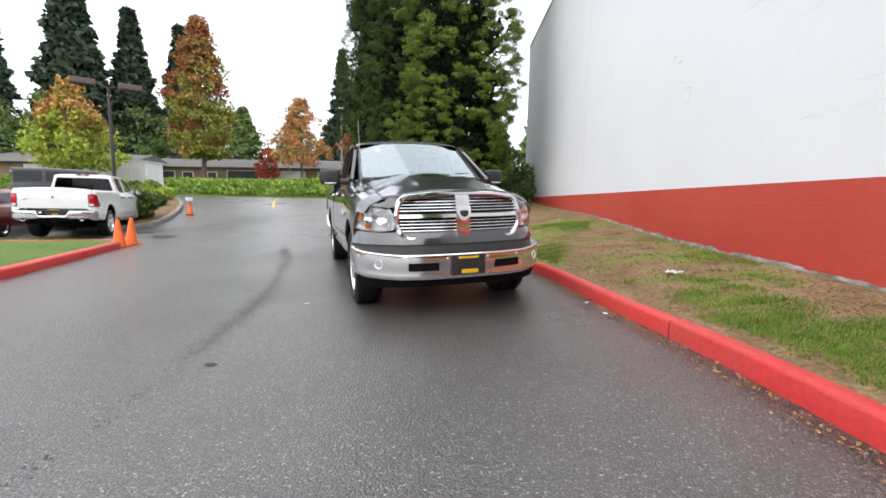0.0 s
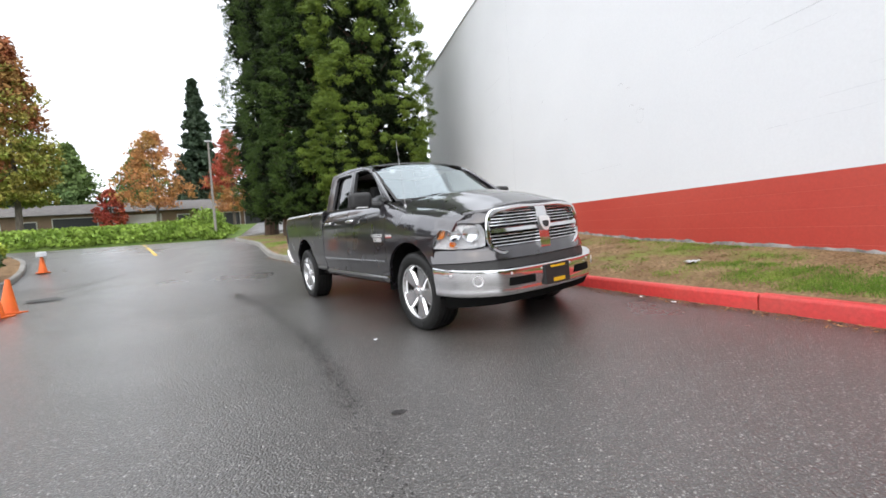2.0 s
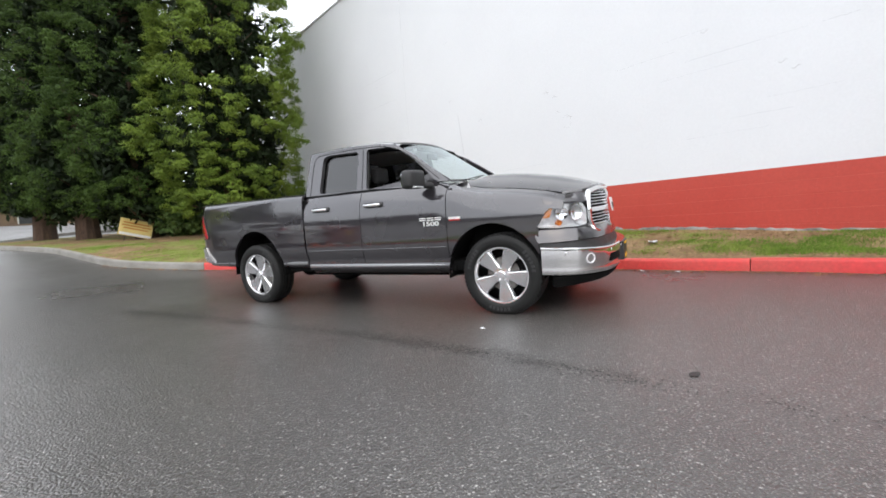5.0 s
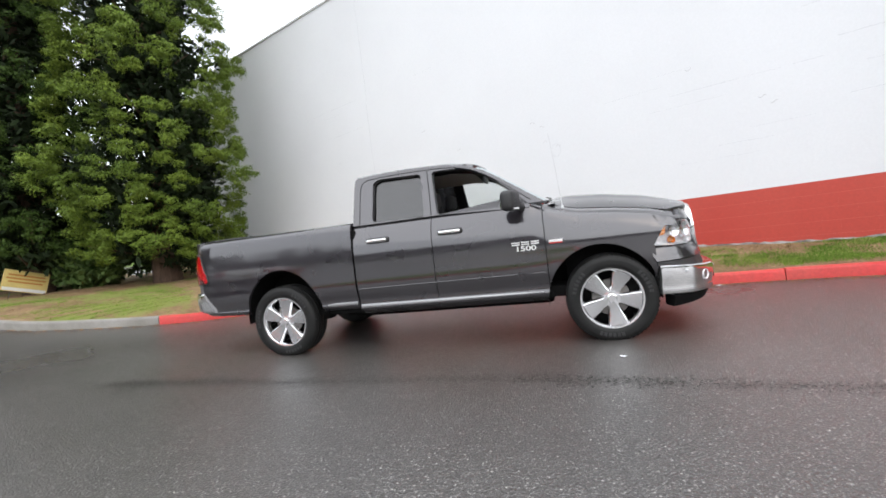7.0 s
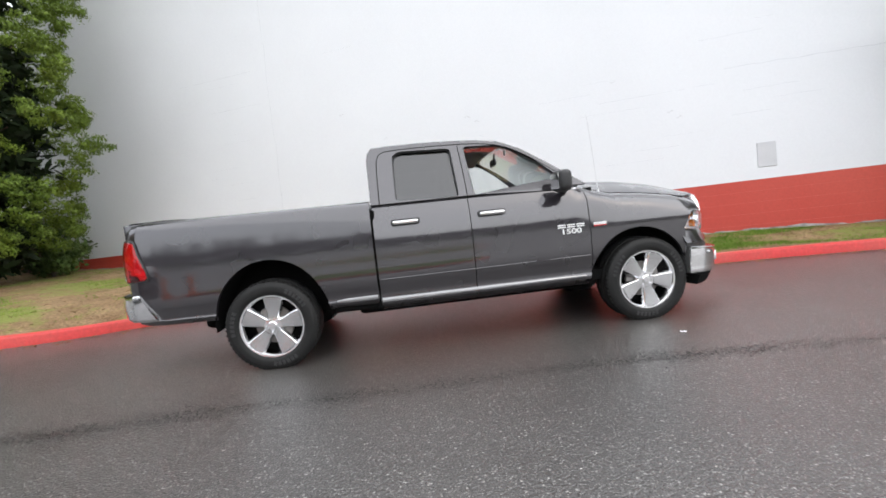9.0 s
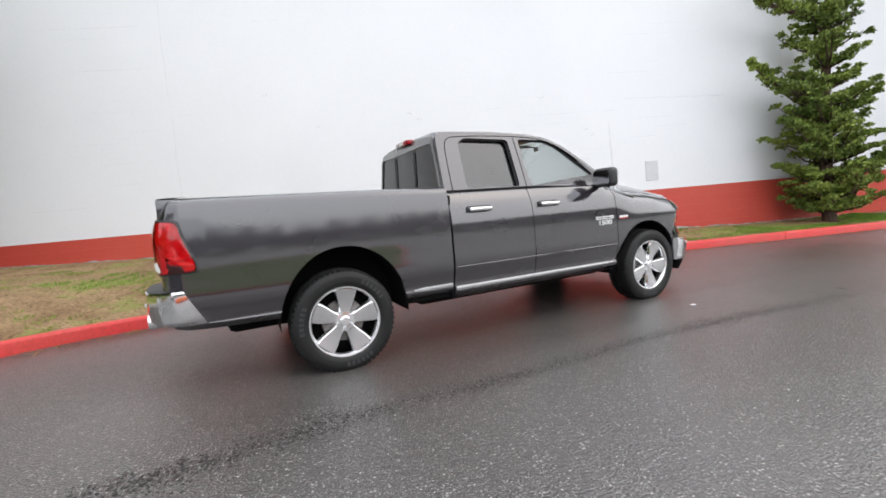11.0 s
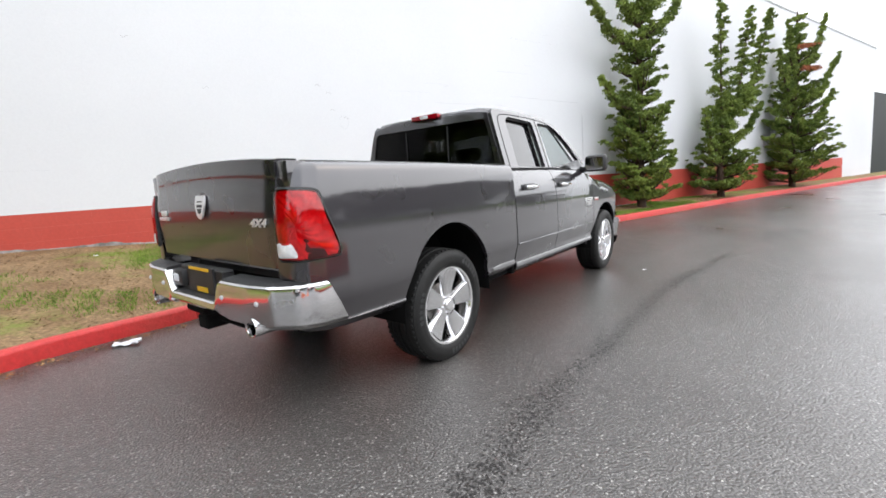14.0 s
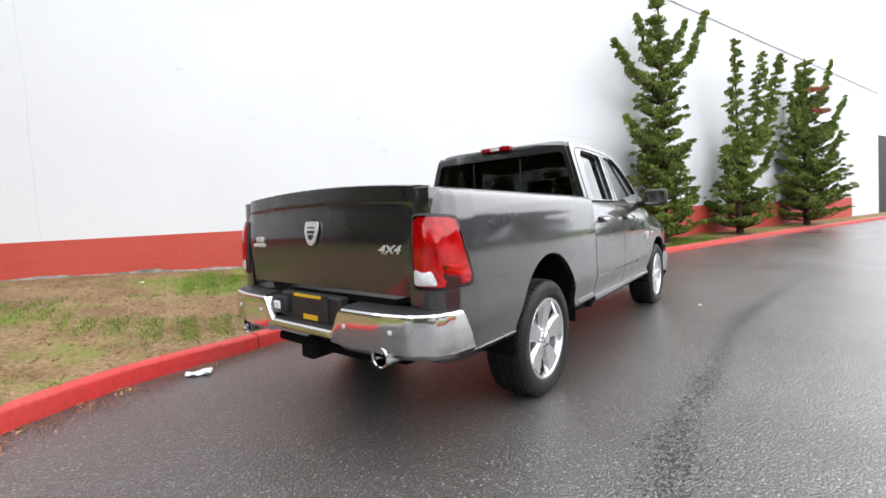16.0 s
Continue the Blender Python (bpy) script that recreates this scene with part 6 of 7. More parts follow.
for j in (0, -1):
    bm.faces.new([r[j] for r in vv])
gate = part("tailgate", bm, P_GREY, truck, "grey tailgate with a lip along its top")
bm = bmesh.new()
so = round_poly([(-0.062, 1.298), (0.062, 1.298), (0.066, 1.235), (0.038, 1.168), (0.0, 1.148), (-0.038, 1.168), (-0.066, 1.235)], 0.015, 3)
plate_from_outline(bm, so, [], lambda u, v: (tg(v) + tail_lean(-1.2, v) - 0.013, u, v), 0.010)
em = part("emblem", bm, M_BADGE, gate, "plain chrome shield badge", smooth=False)
bm = bmesh.new()
plate_from_outline(bm, [(p[0] * 0.6, 1.225 + (p[1] - 1.225) * 0.55) for p in so], [], lambda u, v: (tg(v) + tail_lean(-1.2, v) - 0.017, u, v), 0.006)
part("emblem_inset", bm, M_BLACKPL, em, smooth=False)


def letters(text, size, m, material, parent, name, extrude=0.003, shear=0.0, stretch=1.0):
    """Raised characters as a mesh."""
    cu = bpy.data.curves.new(name, "FONT")
    cu.body, cu.size, cu.extrude, cu.shear, cu.align_x = text, size, extrude, shear, "CENTER"
    cu.offset = size * 0.018
    ob = new(name, cu)
    dg = bpy.context.evaluated_depsgraph_get()
    me = bpy.data.meshes.new_from_object(ob.evaluated_get(dg))
    bpy.data.objects.remove(ob)
    me.materials.clear()
    me.materials.append(material)
    me.transform(Matrix.Diagonal((stretch, 1, 1, 1)))
    o = new(name, me)
    o.parent = parent
    o.matrix_basis = m
    return o


letters("4X4", 0.062, Matrix.Translation((tg(1.14) - 0.009, -0.655, 1.118)) @ Euler((radians(90), 0, radians(-90))).to_matrix().to_4x4(), M_BADGE, gate, "drive_badge", shear=0.25, stretch=1.5)
bm = bmesh.new()
box(bm, (tg(1.17) - 0.012, 0.56, 1.135), (tg(1.17) + 0.004, 0.70, 1.16), 0.003)
box(bm, (tg(1.19) - 0.012, 0.575, 1.168), (tg(1.19) + 0.004, 0.665, 1.205), 0.012, 2)
part("model_badge", bm, M_BADGE, gate, "small chrome badge")
# side badges: maker's bars, the number, and a small engine badge
for sg in (-1, 1):
    turn = Euler((radians(90), 0, 0 if sg < 0 else radians(180))).to_matrix().to_4x4()
    ys = sg * 1.001
    bd = letters("1500", 0.066, Matrix.Translation((2.835, ys, 0.948)) @ turn, M_BADGE, truck, "number_badge", 0.004, stretch=1.55)
    bm = bmesh.new()
    for k in range(3):
        x0 = 2.705 + k * 0.092
        box(bm, (x0, ys - 0.004, 1.004), (x0 + 0.078, ys + 0.004, 1.016), 0.002)
        box(bm, (x0, ys - 0.004, 1.024), (x0 + 0.078, ys + 0.004, 1.036), 0.002)
    part("maker_badge", bm, M_BADGE, truck, "chrome badge bars")
    bm = bmesh.new()
    box(bm, (3.055, ys - 0.004, 1.002), (3.185, ys + 0.004, 1.026), 0.002)
    eb = part("engine_badge", bm, M_BADGE, truck)
    bm = bmesh.new()
    box(bm, (3.058, ys - 0.005, 0.990), (3.182, ys + 0.005, 1.000), 0.002)
    part("red_bar", bm, M_REDPRINT, eb)
    # tail lamps wrap from the side round to the back
    tl = tagged(new("tail_light"), "red wrap-round tail light with a clear reversing lens")
    tl.parent = truck
    def tail_pt(u, v, off=0.0):
        """u: 0 at the gate's edge to 1 on the flank; v: height share."""
        z = 0.945 + 0.365 * v
        path = [(-1.199, 0.812), (-1.197, 0.865), (-1.182, 0.913), (-1.143, 0.957), (-1.06, 0.990), (-0.955 - 0.05 * v, 1.001)]
        x, y = cr(path, u)
        return (x + tail_lean(x, z) - off * (1 - u), sg * (y + off * u * 0.9 - 0.014 * v), z)
    lamp = round_poly([(0.03, 0.0), (0.03, 0.5), (0.03, 1.0), (0.4, 1.0), (0.80, 0.97), (0.90, 0.6), (0.98, 0.25), (1.0, 0.02), (0.5, 0.0)], 0.10, 4)
    bm = bmesh.new()
    loft(bm, [[tail_pt(0.5 + (u - 0.5) * k, 0.48 + (v - 0.48) * k, 0.012 + 0.014 * (1 - k ** 4)) for u, v in lamp] for k in (1.0, 0.96, 0.85, 0.65, 0.4, 0.15, 0.01)], close=True)
    part("red_lens", bm, G_REDLENS, tl, "glossy red lens")
    bm = bmesh.new()
    loft(bm, [[tail_pt(0.5 + (u - 0.5) * k, 0.48 + (v - 0.48) * k, 0.003 + 0.005 * ((i + j) % 2)) for i, (u, v) in enumerate(lamp[::2])] for j, k in enumerate((0.95, 0.80, 0.65, 0.5, 0.35, 0.2, 0.01))], close=True)
    part("reflector", bm, M_CLEARLENS, tl, "faceted silver reflector", smooth=False)
    bm = bmesh.new()
    clear = round_poly([(0.08, 0.05), (0.08, 0.26), (0.44, 0.26), (0.50, 0.05)], 0.05, 4)
    loft(bm, [[tail_pt(0.27 + (u - 0.27) * k, 0.147 + (v - 0.147) * k, 0.022 + 0.008 * (1 - k ** 3)) for u, v in clear] for k in (1.0, 0.9, 0.6, 0.3, 0.01)], close=True)
    part("reversing_lens", bm, M_CLEARLENS, tl, "clear reversing lens")
    bm = bmesh.new()
    loft(bm, [[tail_pt(0.5 + (u - 0.5) * k, 0.48 + (v - 0.48) * k, o) for u, v in lamp] for k, o in ((1.045, -0.004), (1.04, 0.008), (0.99, 0.015), (0.975, 0.002))], close=True)
    part("housing", bm, M_BLACKPL, tl)
    # door mirror
    mr = tagged(new("door_mirror"), "black folding door mirror")
    mr.parent = truck
    bm = bmesh.new()
    vs = box(bm, (2.67, 1.00, 1.345), (2.835, 1.25, 1.535), 0.045, 4)
    for v in bm.verts:
        v.co.x -= 0.05 * max(0, (v.co.y - 1.05) / 0.2) * (v.co.x > 2.75)
    bmesh.ops.scale(bm, vec=(1, sg, 1), verts=bm.verts)
    part("housing", bm, M_BLACKPL, mr)
    bm = bmesh.new()
    tube(bm, [(2.83, sg * 0.87, 1.37), (2.82, sg * 0.95, 1.375), (2.77, sg * 1.03, 1.39)], [0.05, 0.036, 0.036], 10)
    part("arm", bm, M_BLACKPL, mr)
    bm = bmesh.new()
    plate_from_outline(bm, round_poly([(1.02, 1.365), (1.222, 1.365), (1.222, 1.508), (1.02, 1.508)], 0.03), [], lambda u, v: (2.667, sg * u, v), 0.004)
    part("mirror_glass", bm, M_CHROME, mr, "silvered mirror glass", smooth=False)
    bm = bmesh.new()
    box(bm, (2.76, 1.06, 1.350), (2.832, 1.20, 1.366), 0.005)
    bmesh.ops.scale(bm, vec=(1, sg, 1), verts=bm.verts)
    part("signal_strip", bm, M_CLEARLENS, mr)

# bed: floor, inner walls, rail caps
bm = bmesh.new()
box(bm, (-1.06, -0.54, 0.80), (0.97, 0.54, 0.84))
box(bm, (0.93, -0.78, 0.84), (0.97, 0.78, 1.37))
box(bm, (-1.06, -0.83, 1.04), (0.97, -0.80, 1.385))
box(bm, (-1.06, 0.80, 1.04), (0.97, 0.83, 1.385))
bed = part("bed_box", bm, M_BLACKPL, truck, "black-lined cargo bed", smooth=False)
for sg in (-1, 1):
    bm = bmesh.new()
    rows = [[(x, sg * y, z + np.interp(x, [-1.15, 0.98], [0.004, -0.008])) for y, z in ((0.80, 1.385), (0.80, 1.445), (0.85, 1.452), (0.895, 1.445))] for x in np.linspace(-1.05, 0.98, 12)]
    loft(bm, rows)
    part("rail_cap", bm, M_BLACKPL, bed)
    bm = bmesh.new()
    box(bm, (-1.162, 0.803, 1.30), (-1.015, 0.895, 1.4475), 0.006, 2)
    bmesh.ops.scale(bm, vec=(1, sg, 1), verts=bm.verts)
    part("bed_corner", bm, P_GREY, bed)
# underbody: frame rails, axles, spare
bm = bmesh.new()
for y in (-0.45, 0.45):
    box(bm, (-1.1, y - 0.04, 0.50), (4.2, y + 0.04, 0.64))
box(bm, (1.0, -0.88, 0.46), (3.9, 0.88, 0.56))
# Plain box added low under the cab to block light from the far side.
box(bm, (0.75, -0.70, 0.36), (3.05, 0.70, 0.50), 0.05, 2)
box(bm, (-0.85, -0.40, 0.34), (-0.30, 0.40, 0.60), 0.06, 2)
box(bm, (-0.95, -0.8, 0.60), (-0.50, 0.8, 0.78))
box(bm, (-0.50, -0.54, 0.60), (0.9, 0.54, 0.78))
cyl(bm, (0, -0.75, 0.405), (0, 0.75, 0.405), 0.055)
bmesh.ops.create_uvsphere(bm, u_segments=14, v_segments=8, radius=0.17, matrix=Matrix.Translation((0, 0, 0.40)))
cyl(bm, (3.569, -0.75, 0.42), (3.569, 0.75, 0.42), 0.05)
box(bm, (3.2, -0.7, 0.45), (4.2, 0.7, 1.0))
part("chassis", bm, M_UNDER, truck, smooth=False)
# cabin
cab = tagged(new("cabin"), "charcoal cabin with cloth seats")
cab.parent = truck
bm = bmesh.new()
box(bm, (1.05, -0.80, 0.55), (3.0, 0.80, 0.62))
box(bm, (1.05, -0.84, 0.6), (3.0, -0.80, 1.37))
box(bm, (1.05, 0.80, 0.6), (3.0, 0.84, 1.37))
box(bm, (1.04, -0.8, 0.6), (1.08, 0.8, 1.41))
part("trim_panels", bm, M_INTPLASTIC, cab, smooth=False)
bm = bmesh.new()
loft(bm, [[(x, y, 1.885 - 0.05 * (abs(y) / 0.66) ** 2 - 0.03 * max(0, (x - 2.1) / 0.2)) for y in np.linspace(-0.66, 0.66, 9)] for x in (1.10, 1.6, 2.1, 2.26)])
part("headliner", bm, M_HEADLINER, cab)
bm = bmesh.new()
vs = box(bm, (2.66, -0.80, 1.0), (3.10, 0.80, 1.335), 0.06, 3)
box(bm, (2.60, 0.20, 1.18), (2.75, 0.58, 1.37), 0.04, 2)
part("dashboard", bm, M_INTPLASTIC, cab)
bm = bmesh.new()
m = Matrix.Translation((2.50, 0.39, 1.22)) @ Matrix.Rotation(radians(62), 4, "Y")
pts = [m @ Vector((math.cos(a) * 0.18, math.sin(a) * 0.18, 0)) for a in np.linspace(0, math.tau, 29)]
tube(bm, pts, [0.016] * 29, 8)
tube(bm, [m @ Vector((-0.17, 0, 0)), m @ Vector((0.17, 0, 0))], [0.02, 0.02], 6)
part("steering_wheel", bm, M_INTERIOR, cab)
for x, ys, w in ((1.95, (-0.40, 0.40), 0.26), (1.25, (-0.42, 0.0, 0.42), 0.20)):
    for y in ys:
        bm = bmesh.new()
        box(bm, (x - 0.05, y - w, 0.75), (x + 0.48, y + w, 0.93), 0.06, 3)
        box(bm, (x - 0.12, y - w * 0.95, 0.88), (x + 0.06, y + w * 0.95, 1.45), 0.07, 3, m=Matrix.Translation((x, 0, 0.9)) @ Matrix.Rotation(radians(-9), 4, "Y") @ Matrix.Translation((-x, 0, -0.9)))
        st = part("seat", bm, M_INTERIOR, cab)
        bm = bmesh.new()
        hx = x - 0.14
        box(bm, (hx - 0.05, y - 0.13, 1.50), (hx + 0.06, y + 0.13, 1.69 if x > 1.5 else 1.62), 0.045, 3)
        cyl(bm, (hx, y - 0.06, 1.40), (hx, y - 0.06, 1.55), 0.008)
        cyl(bm, (hx, y + 0.06, 1.40), (hx, y + 0.06, 1.55), 0.008)
        part("headrest", bm, M_INTERIOR, st)
bm = bmesh.new()
box(bm, (2.36, -0.12, 1.74), (2.39, 0.12, 1.82), 0.015, 2)
cyl(bm, (2.38, 0, 1.78), (2.40, 0, 1.88), 0.012)
part("rear_view_mirror", bm, M_BLACKPL, cab)

# ---- parked cars ----
white = copy_thing(truck, Matrix.Translation((-10.46, 13.11, ground_z(-10.6, 13.6))) @ pose(0, 0, 0, 0, 0, 114.2))
white.name = "white_pickup"
tagged(white, "white pickup truck with chrome bumper parked in the lot", "pickup truck")
swapped = {}
for o in white.children_recursive:
    if o.type == "MESH" and any(mm == P_GREY for mm in o.data.materials):
        if o.data.name not in swapped:
            me = o.data.copy()
            for i, mm in enumerate(me.materials):
                if mm == P_GREY:
                    me.materials[i] = P_WHITE
            swapped[o.data.name] = me
        o.data = swapped[o.data.name]


def plain_car(name, m, body_paint, stations, glass_st, label, category, wheel_x, wr=0.35, half=0.92):
    """A parked car: body lofted through (x, sill, belt, half-width) stations, glasshouse through (x, low, high, low half-width, high half-width)."""
    c = empty(name, m, label, category, "parked cars")
    bm = bmesh.new()
    rows = []
    for x, lo, hi, w in stations:
        rows.append([(x, -w * 0.93, lo), (x, -w, lo + 0.12), (x, -w, (lo + hi) / 2), (x, -w * 0.97, hi - 0.08), (x, -w * 0.88, hi), (x, 0, hi + 0.02), (x, w * 0.88, hi), (x, w * 0.97, hi - 0.08), (x, w, (lo + hi) / 2), (x, w, lo + 0.12), (x, w * 0.93, lo)])
    vv = loft(bm, rows, close=True)
    bm.faces.new(vv[0][::-1])
    bm.faces.new(vv[-1])
    part("body", bm, body_paint, c)
    bm = bmesh.new()
    rows = [[(x, -a, lo), (x, -b, hi - 0.06), (x, -b * 0.9, hi), (x, 0, hi + 0.015), (x, b * 0.9, hi), (x, b, hi - 0.06), (x, a, lo)] for x, lo, hi, a, b in glass_st]
    vv = loft(bm, rows)
    bm.faces.new(vv[0][::-1])
    bm.faces.new(vv[-1])
    part("roof", bm, body_paint, c)
    for sg in (-1, 1):
        for (x, lo, hi, a, b), (x2, lo2, hi2, a2, b2) in zip(glass_st, glass_st[1:]):
            bm = bmesh.new()
            f0, f1 = 0.12, 0.86
            q = [(x + 0.05, a + (b - a) * f0, lo + (hi - 0.06 - lo) * f0), (x2 - 0.05, a2 + (b2 - a2) * f0, lo2 + (hi2 - 0.06 - lo2) * f0), (x2 - 0.05, a2 + (b2 - a2) * f1, lo2 + (hi2 - 0.06 - lo2) * f1), (x + 0.05, a + (b - a) * f1, lo + (hi - 0.06 - lo) * f1)]
            v = [bm.verts.new((p[0], sg * (p[1] + 0.008), p[2])) for p in q]
            bm.faces.new(v if sg > 0 else v[::-1])
            bmesh.ops.solidify(bm, geom=bm.faces[:], thickness=0.006)
            part("side_window", bm, M_STUCCO_GLASS, c, "dark glossy side glass", smooth=False)
        for x in wheel_x:
            w = tagged(new("wheel"), "alloy wheel with a black tyre")
            w.parent = c
            w.matrix_basis = Matrix.Translation((x, sg * (half - 0.10), wr)) @ (Matrix() if sg < 0 else Matrix.Rotation(math.pi, 4, "Z"))
            bm = bmesh.new()
            lathe(bm, [(wr * 0.62, 0.09), (wr * 0.9, 0.115), (wr, 0.08), (wr, -0.08), (wr * 0.9, -0.115), (wr * 0.62, -0.09)], 32)
            part("tyre", bm, M_RUBBER, w)
            bm = bmesh.new()
            lathe(bm, [(0.0, -0.075), (wr * 0.2, -0.085), (wr * 0.55, -0.07), (wr * 0.64, -0.10), (wr * 0.64, 0.05)], 32)
            part("rim", bm, M_CHROMESATIN, w)
        for x, z, mt, nm in ((stations[0][0], 0.85, M_REDLENS, "tail_light"), (stations[-1][0], 0.72, M_CLEARLENS, "headlight")):
            bm = bmesh.new()
            d = -1 if nm == "tail_light" else 1
            box(bm, (x - 0.06, sg * half * 0.72 - 0.13, z - 0.07), (x + 0.10 * 0.6, sg * half * 0.72 + 0.13, z + 0.07), 0.02, 2, m=Matrix.Translation((0.02 * d, 0, 0)))
            part(nm, bm, mt, c)
    bm = bmesh.new()
    box(bm, (stations[0][0] - 0.05, -half * 0.9, 0.38), (stations[0][0] + 0.1, half * 0.9, 0.62), 0.04, 2)
    bp = part("bumper", bm, body_paint, c)
    bm = bmesh.new()
    box(bm, (stations[0][0] - 0.062, -0.2, 0.44), (stations[0][0] - 0.045, 0.2, 0.56), 0.004)
    part("plate_bar", bm, M_YELLOW, bp, "plain yellow plate bar")
    return c


M_STUCCO_GLASS = mat("dark_car_glass", (0.03, 0.034, 0.038), 0.06, fine_amount=0.02, coat=0.5)
plain_car("suv", Matrix.Translation((-17.6, 19.0, ground_z(-17.6, 19.0) + 0.02)) @ pose(0, 0, 0, 0, 0, 50), P_BLACK,
          [(-0.95, 0.5, 1.12, 0.86), (-0.8, 0.42, 1.18, 0.93), (0.6, 0.40, 1.2, 0.95), (2.0, 0.40, 1.2, 0.95), (2.9, 0.42, 1.16, 0.94), (3.45, 0.48, 1.08, 0.88), (3.6, 0.55, 0.98, 0.8)],
          [(-0.85, 1.15, 1.82, 0.86, 0.76), (0.15, 1.18, 1.86, 0.88, 0.78), (1.1, 1.18, 1.86, 0.88, 0.78), (2.0, 1.18, 1.84, 0.88, 0.77), (2.45, 1.16, 1.25, 0.88, 0.80)],
          "black boxy off-road car parked beyond the white pickup", "car", (0.0, 2.65), 0.39, 0.95)
plain_car("hatchback", Matrix.Translation((-12.75, 12.05, ground_z(-12.6, 12.6) + 0.01)) @ pose(0, 0, 0, 0, 0, 113), P_DARKRED,
          [(-0.85, 0.4, 0.92, 0.80), (-0.7, 0.32, 0.98, 0.88), (0.5, 0.28, 0.98, 0.90), (2.0, 0.28, 0.96, 0.90), (3.0, 0.3, 0.86, 0.87), (3.4, 0.36, 0.72, 0.78)],
          [(-0.55, 0.95, 1.05, 0.80, 0.72), (0.0, 0.96, 1.42, 0.80, 0.64), (0.9, 0.96, 1.46, 0.82, 0.66), (1.7, 0.96, 1.40, 0.82, 0.64), (2.4, 0.92, 0.98, 0.80, 0.72)],
          "dark red car parked beside the white pickup", "car", (0.0, 2.6), 0.32, 0.88)

# ---- courses of the red band: blocks near the truck singly, the rest joined ----
def block_mesh(w, h):
    bm = bmesh.new()
    box(bm, (0, -w / 2 + 0.0003, -h / 2 + 0.004), (0.014, w / 2 - 0.0003, h / 2 - 0.003))
    me = bpy.data.meshes.new("block")
    bmesh.ops.recalc_face_normals(bm, faces=bm.faces)
    bm.to_mesh(me)
    bm.free()
    me.materials.append(M_REDWALL)
    return me


BW, BH = 0.405, 0.203
bmesh_near = block_mesh(BW, BH)
far_pos = []
for c in range(7):
    zc = RED_TOP - BH * (c + 0.5)
    y = RED_S + (BW / 2 if c % 2 else BW)
    while y < WALL_N - BW / 2:
        if zc + BH / 2 > base_z(y) - 0.05:
            if -1.0 < y < 13.0:
                b = new("block", bmesh_near)
                b.parent = band
                b.matrix_basis = Matrix.Translation((WALL_X, y, zc)) 
            else:
                far_pos.append((WALL_X, y, zc))
        y += BW
far_m = np.tile(np.eye(4), (len(far_pos), 1, 1))
far_m[:, :3, 3] = far_pos
cube_v = [(0, -BW / 2, -BH / 2 + 0.004), (0, BW / 2, -BH / 2 + 0.004), (0, BW / 2, BH / 2 - 0.003), (0, -BW / 2, BH / 2 - 0.003)]
cube_v += [(0.014, a, b) for _, a, b in cube_v]
tagged(merge_np("far_blocks", cube_v, [(0, 3, 2, 1), (0, 1, 5, 4), (2, 3, 7, 6)], far_m, M_REDWALL, band), kind="stuff")

# ragged bare footing where the paint stops
rng7 = np.random.default_rng(77)
vs, fs = [], []
ys = spread(-3, 22.4, 0.06)
for i, y in enumerate(ys):
    t = 0.022 + 0.055 * noise.noise(Vector((y * 1.7, 1, 0))) + 0.035 * noise.noise(Vector((y * 6.0, 4, 0))) + rng7.uniform(-0.008, 0.008)
    t = max(t, -0.02) * np.interp(y, [-3, 0, 2.5, 8, 12, 19], [0.3, 0.5, 0.9, 1.0, 0.6, 0.4])
    o = 0.008 + 0.012 * noise.noise(Vector((y * 3, 7, 0)))
    zb = base_z(y)
    vs += [(WALL_X - o, y, zb - 0.12), (WALL_X - o, y, zb + t * 0.8), (WALL_X - 0.002, y, zb + t)]
for i in range(len(ys) - 1):
    fs += [(i * 3 + j, i * 3 + j + 1, i * 3 + 4 + j, i * 3 + 3 + j) for j in range(2)]
tagged(mesh_ob("wall_footing", vs, fs, M_CONCRETE, smooth=True), "ragged bare concrete footing under the red paint", "footing", kind="structure")

# hairline cracks, scuffs and a painted-over plate on the white wall
M_HAIR = mat("hairline_crack", (0.58, 0.59, 0.61), 0.9, fine_amount=0.1)
M_SCUFF = mat("wall_scuff", (0.55, 0.55, 0.56), 0.9, fine_amount=0.2)


def crack(pts, r, material=None, name="wall_crack"):
    bm = bmesh.new()
    tube(bm, [(WALL_X - 0.0005, y, z) for y, z in pts], [r * (0.4 + 0.6 * rng7.random()) for _ in pts], 4)
    part(name, bm, material or M_HAIR, wall, smooth=False)


def wander(y, z0, z1, n, amp):
    return [(y + amp * noise.noise(Vector((z * 1.3, y, 2))), z) for z in np.linspace(z0, z1, n)]


crack(wander(12.05, 1.42, 8.2, 34, 0.05), 0.005)
crack(wander(-1.35, 1.42, 8.0, 24, 0.03), 0.003)
crack([(0.1 + 2.4 * s, 3.42 + 0.06 * noise.noise(Vector((s * 5, 0, 1))) + 0.05 * s) for s in np.linspace(0, 1, 18)], 0.006)
for k in range(38):
    y0, z0 = rng7.uniform(-4, 14.5), RED_TOP + BH * rng7.integers(2, 22)
    ln = rng7.uniform(0.15, 1.3)
    if rng7.random() < 0.35:
        y0 = rng7.uniform(11.5, 13.2)
    if rng7.random() < 0.4:
        y0 = rng7.uniform(0.0, 5.0)
    crack([(y0 + ln * s, z0 + 0.012 * noise.noise(Vector((y0 + s * 6, z0, 1)))) for s in np.linspace(0, 1, 7)], rng7.uniform(0.0015, 0.0035))
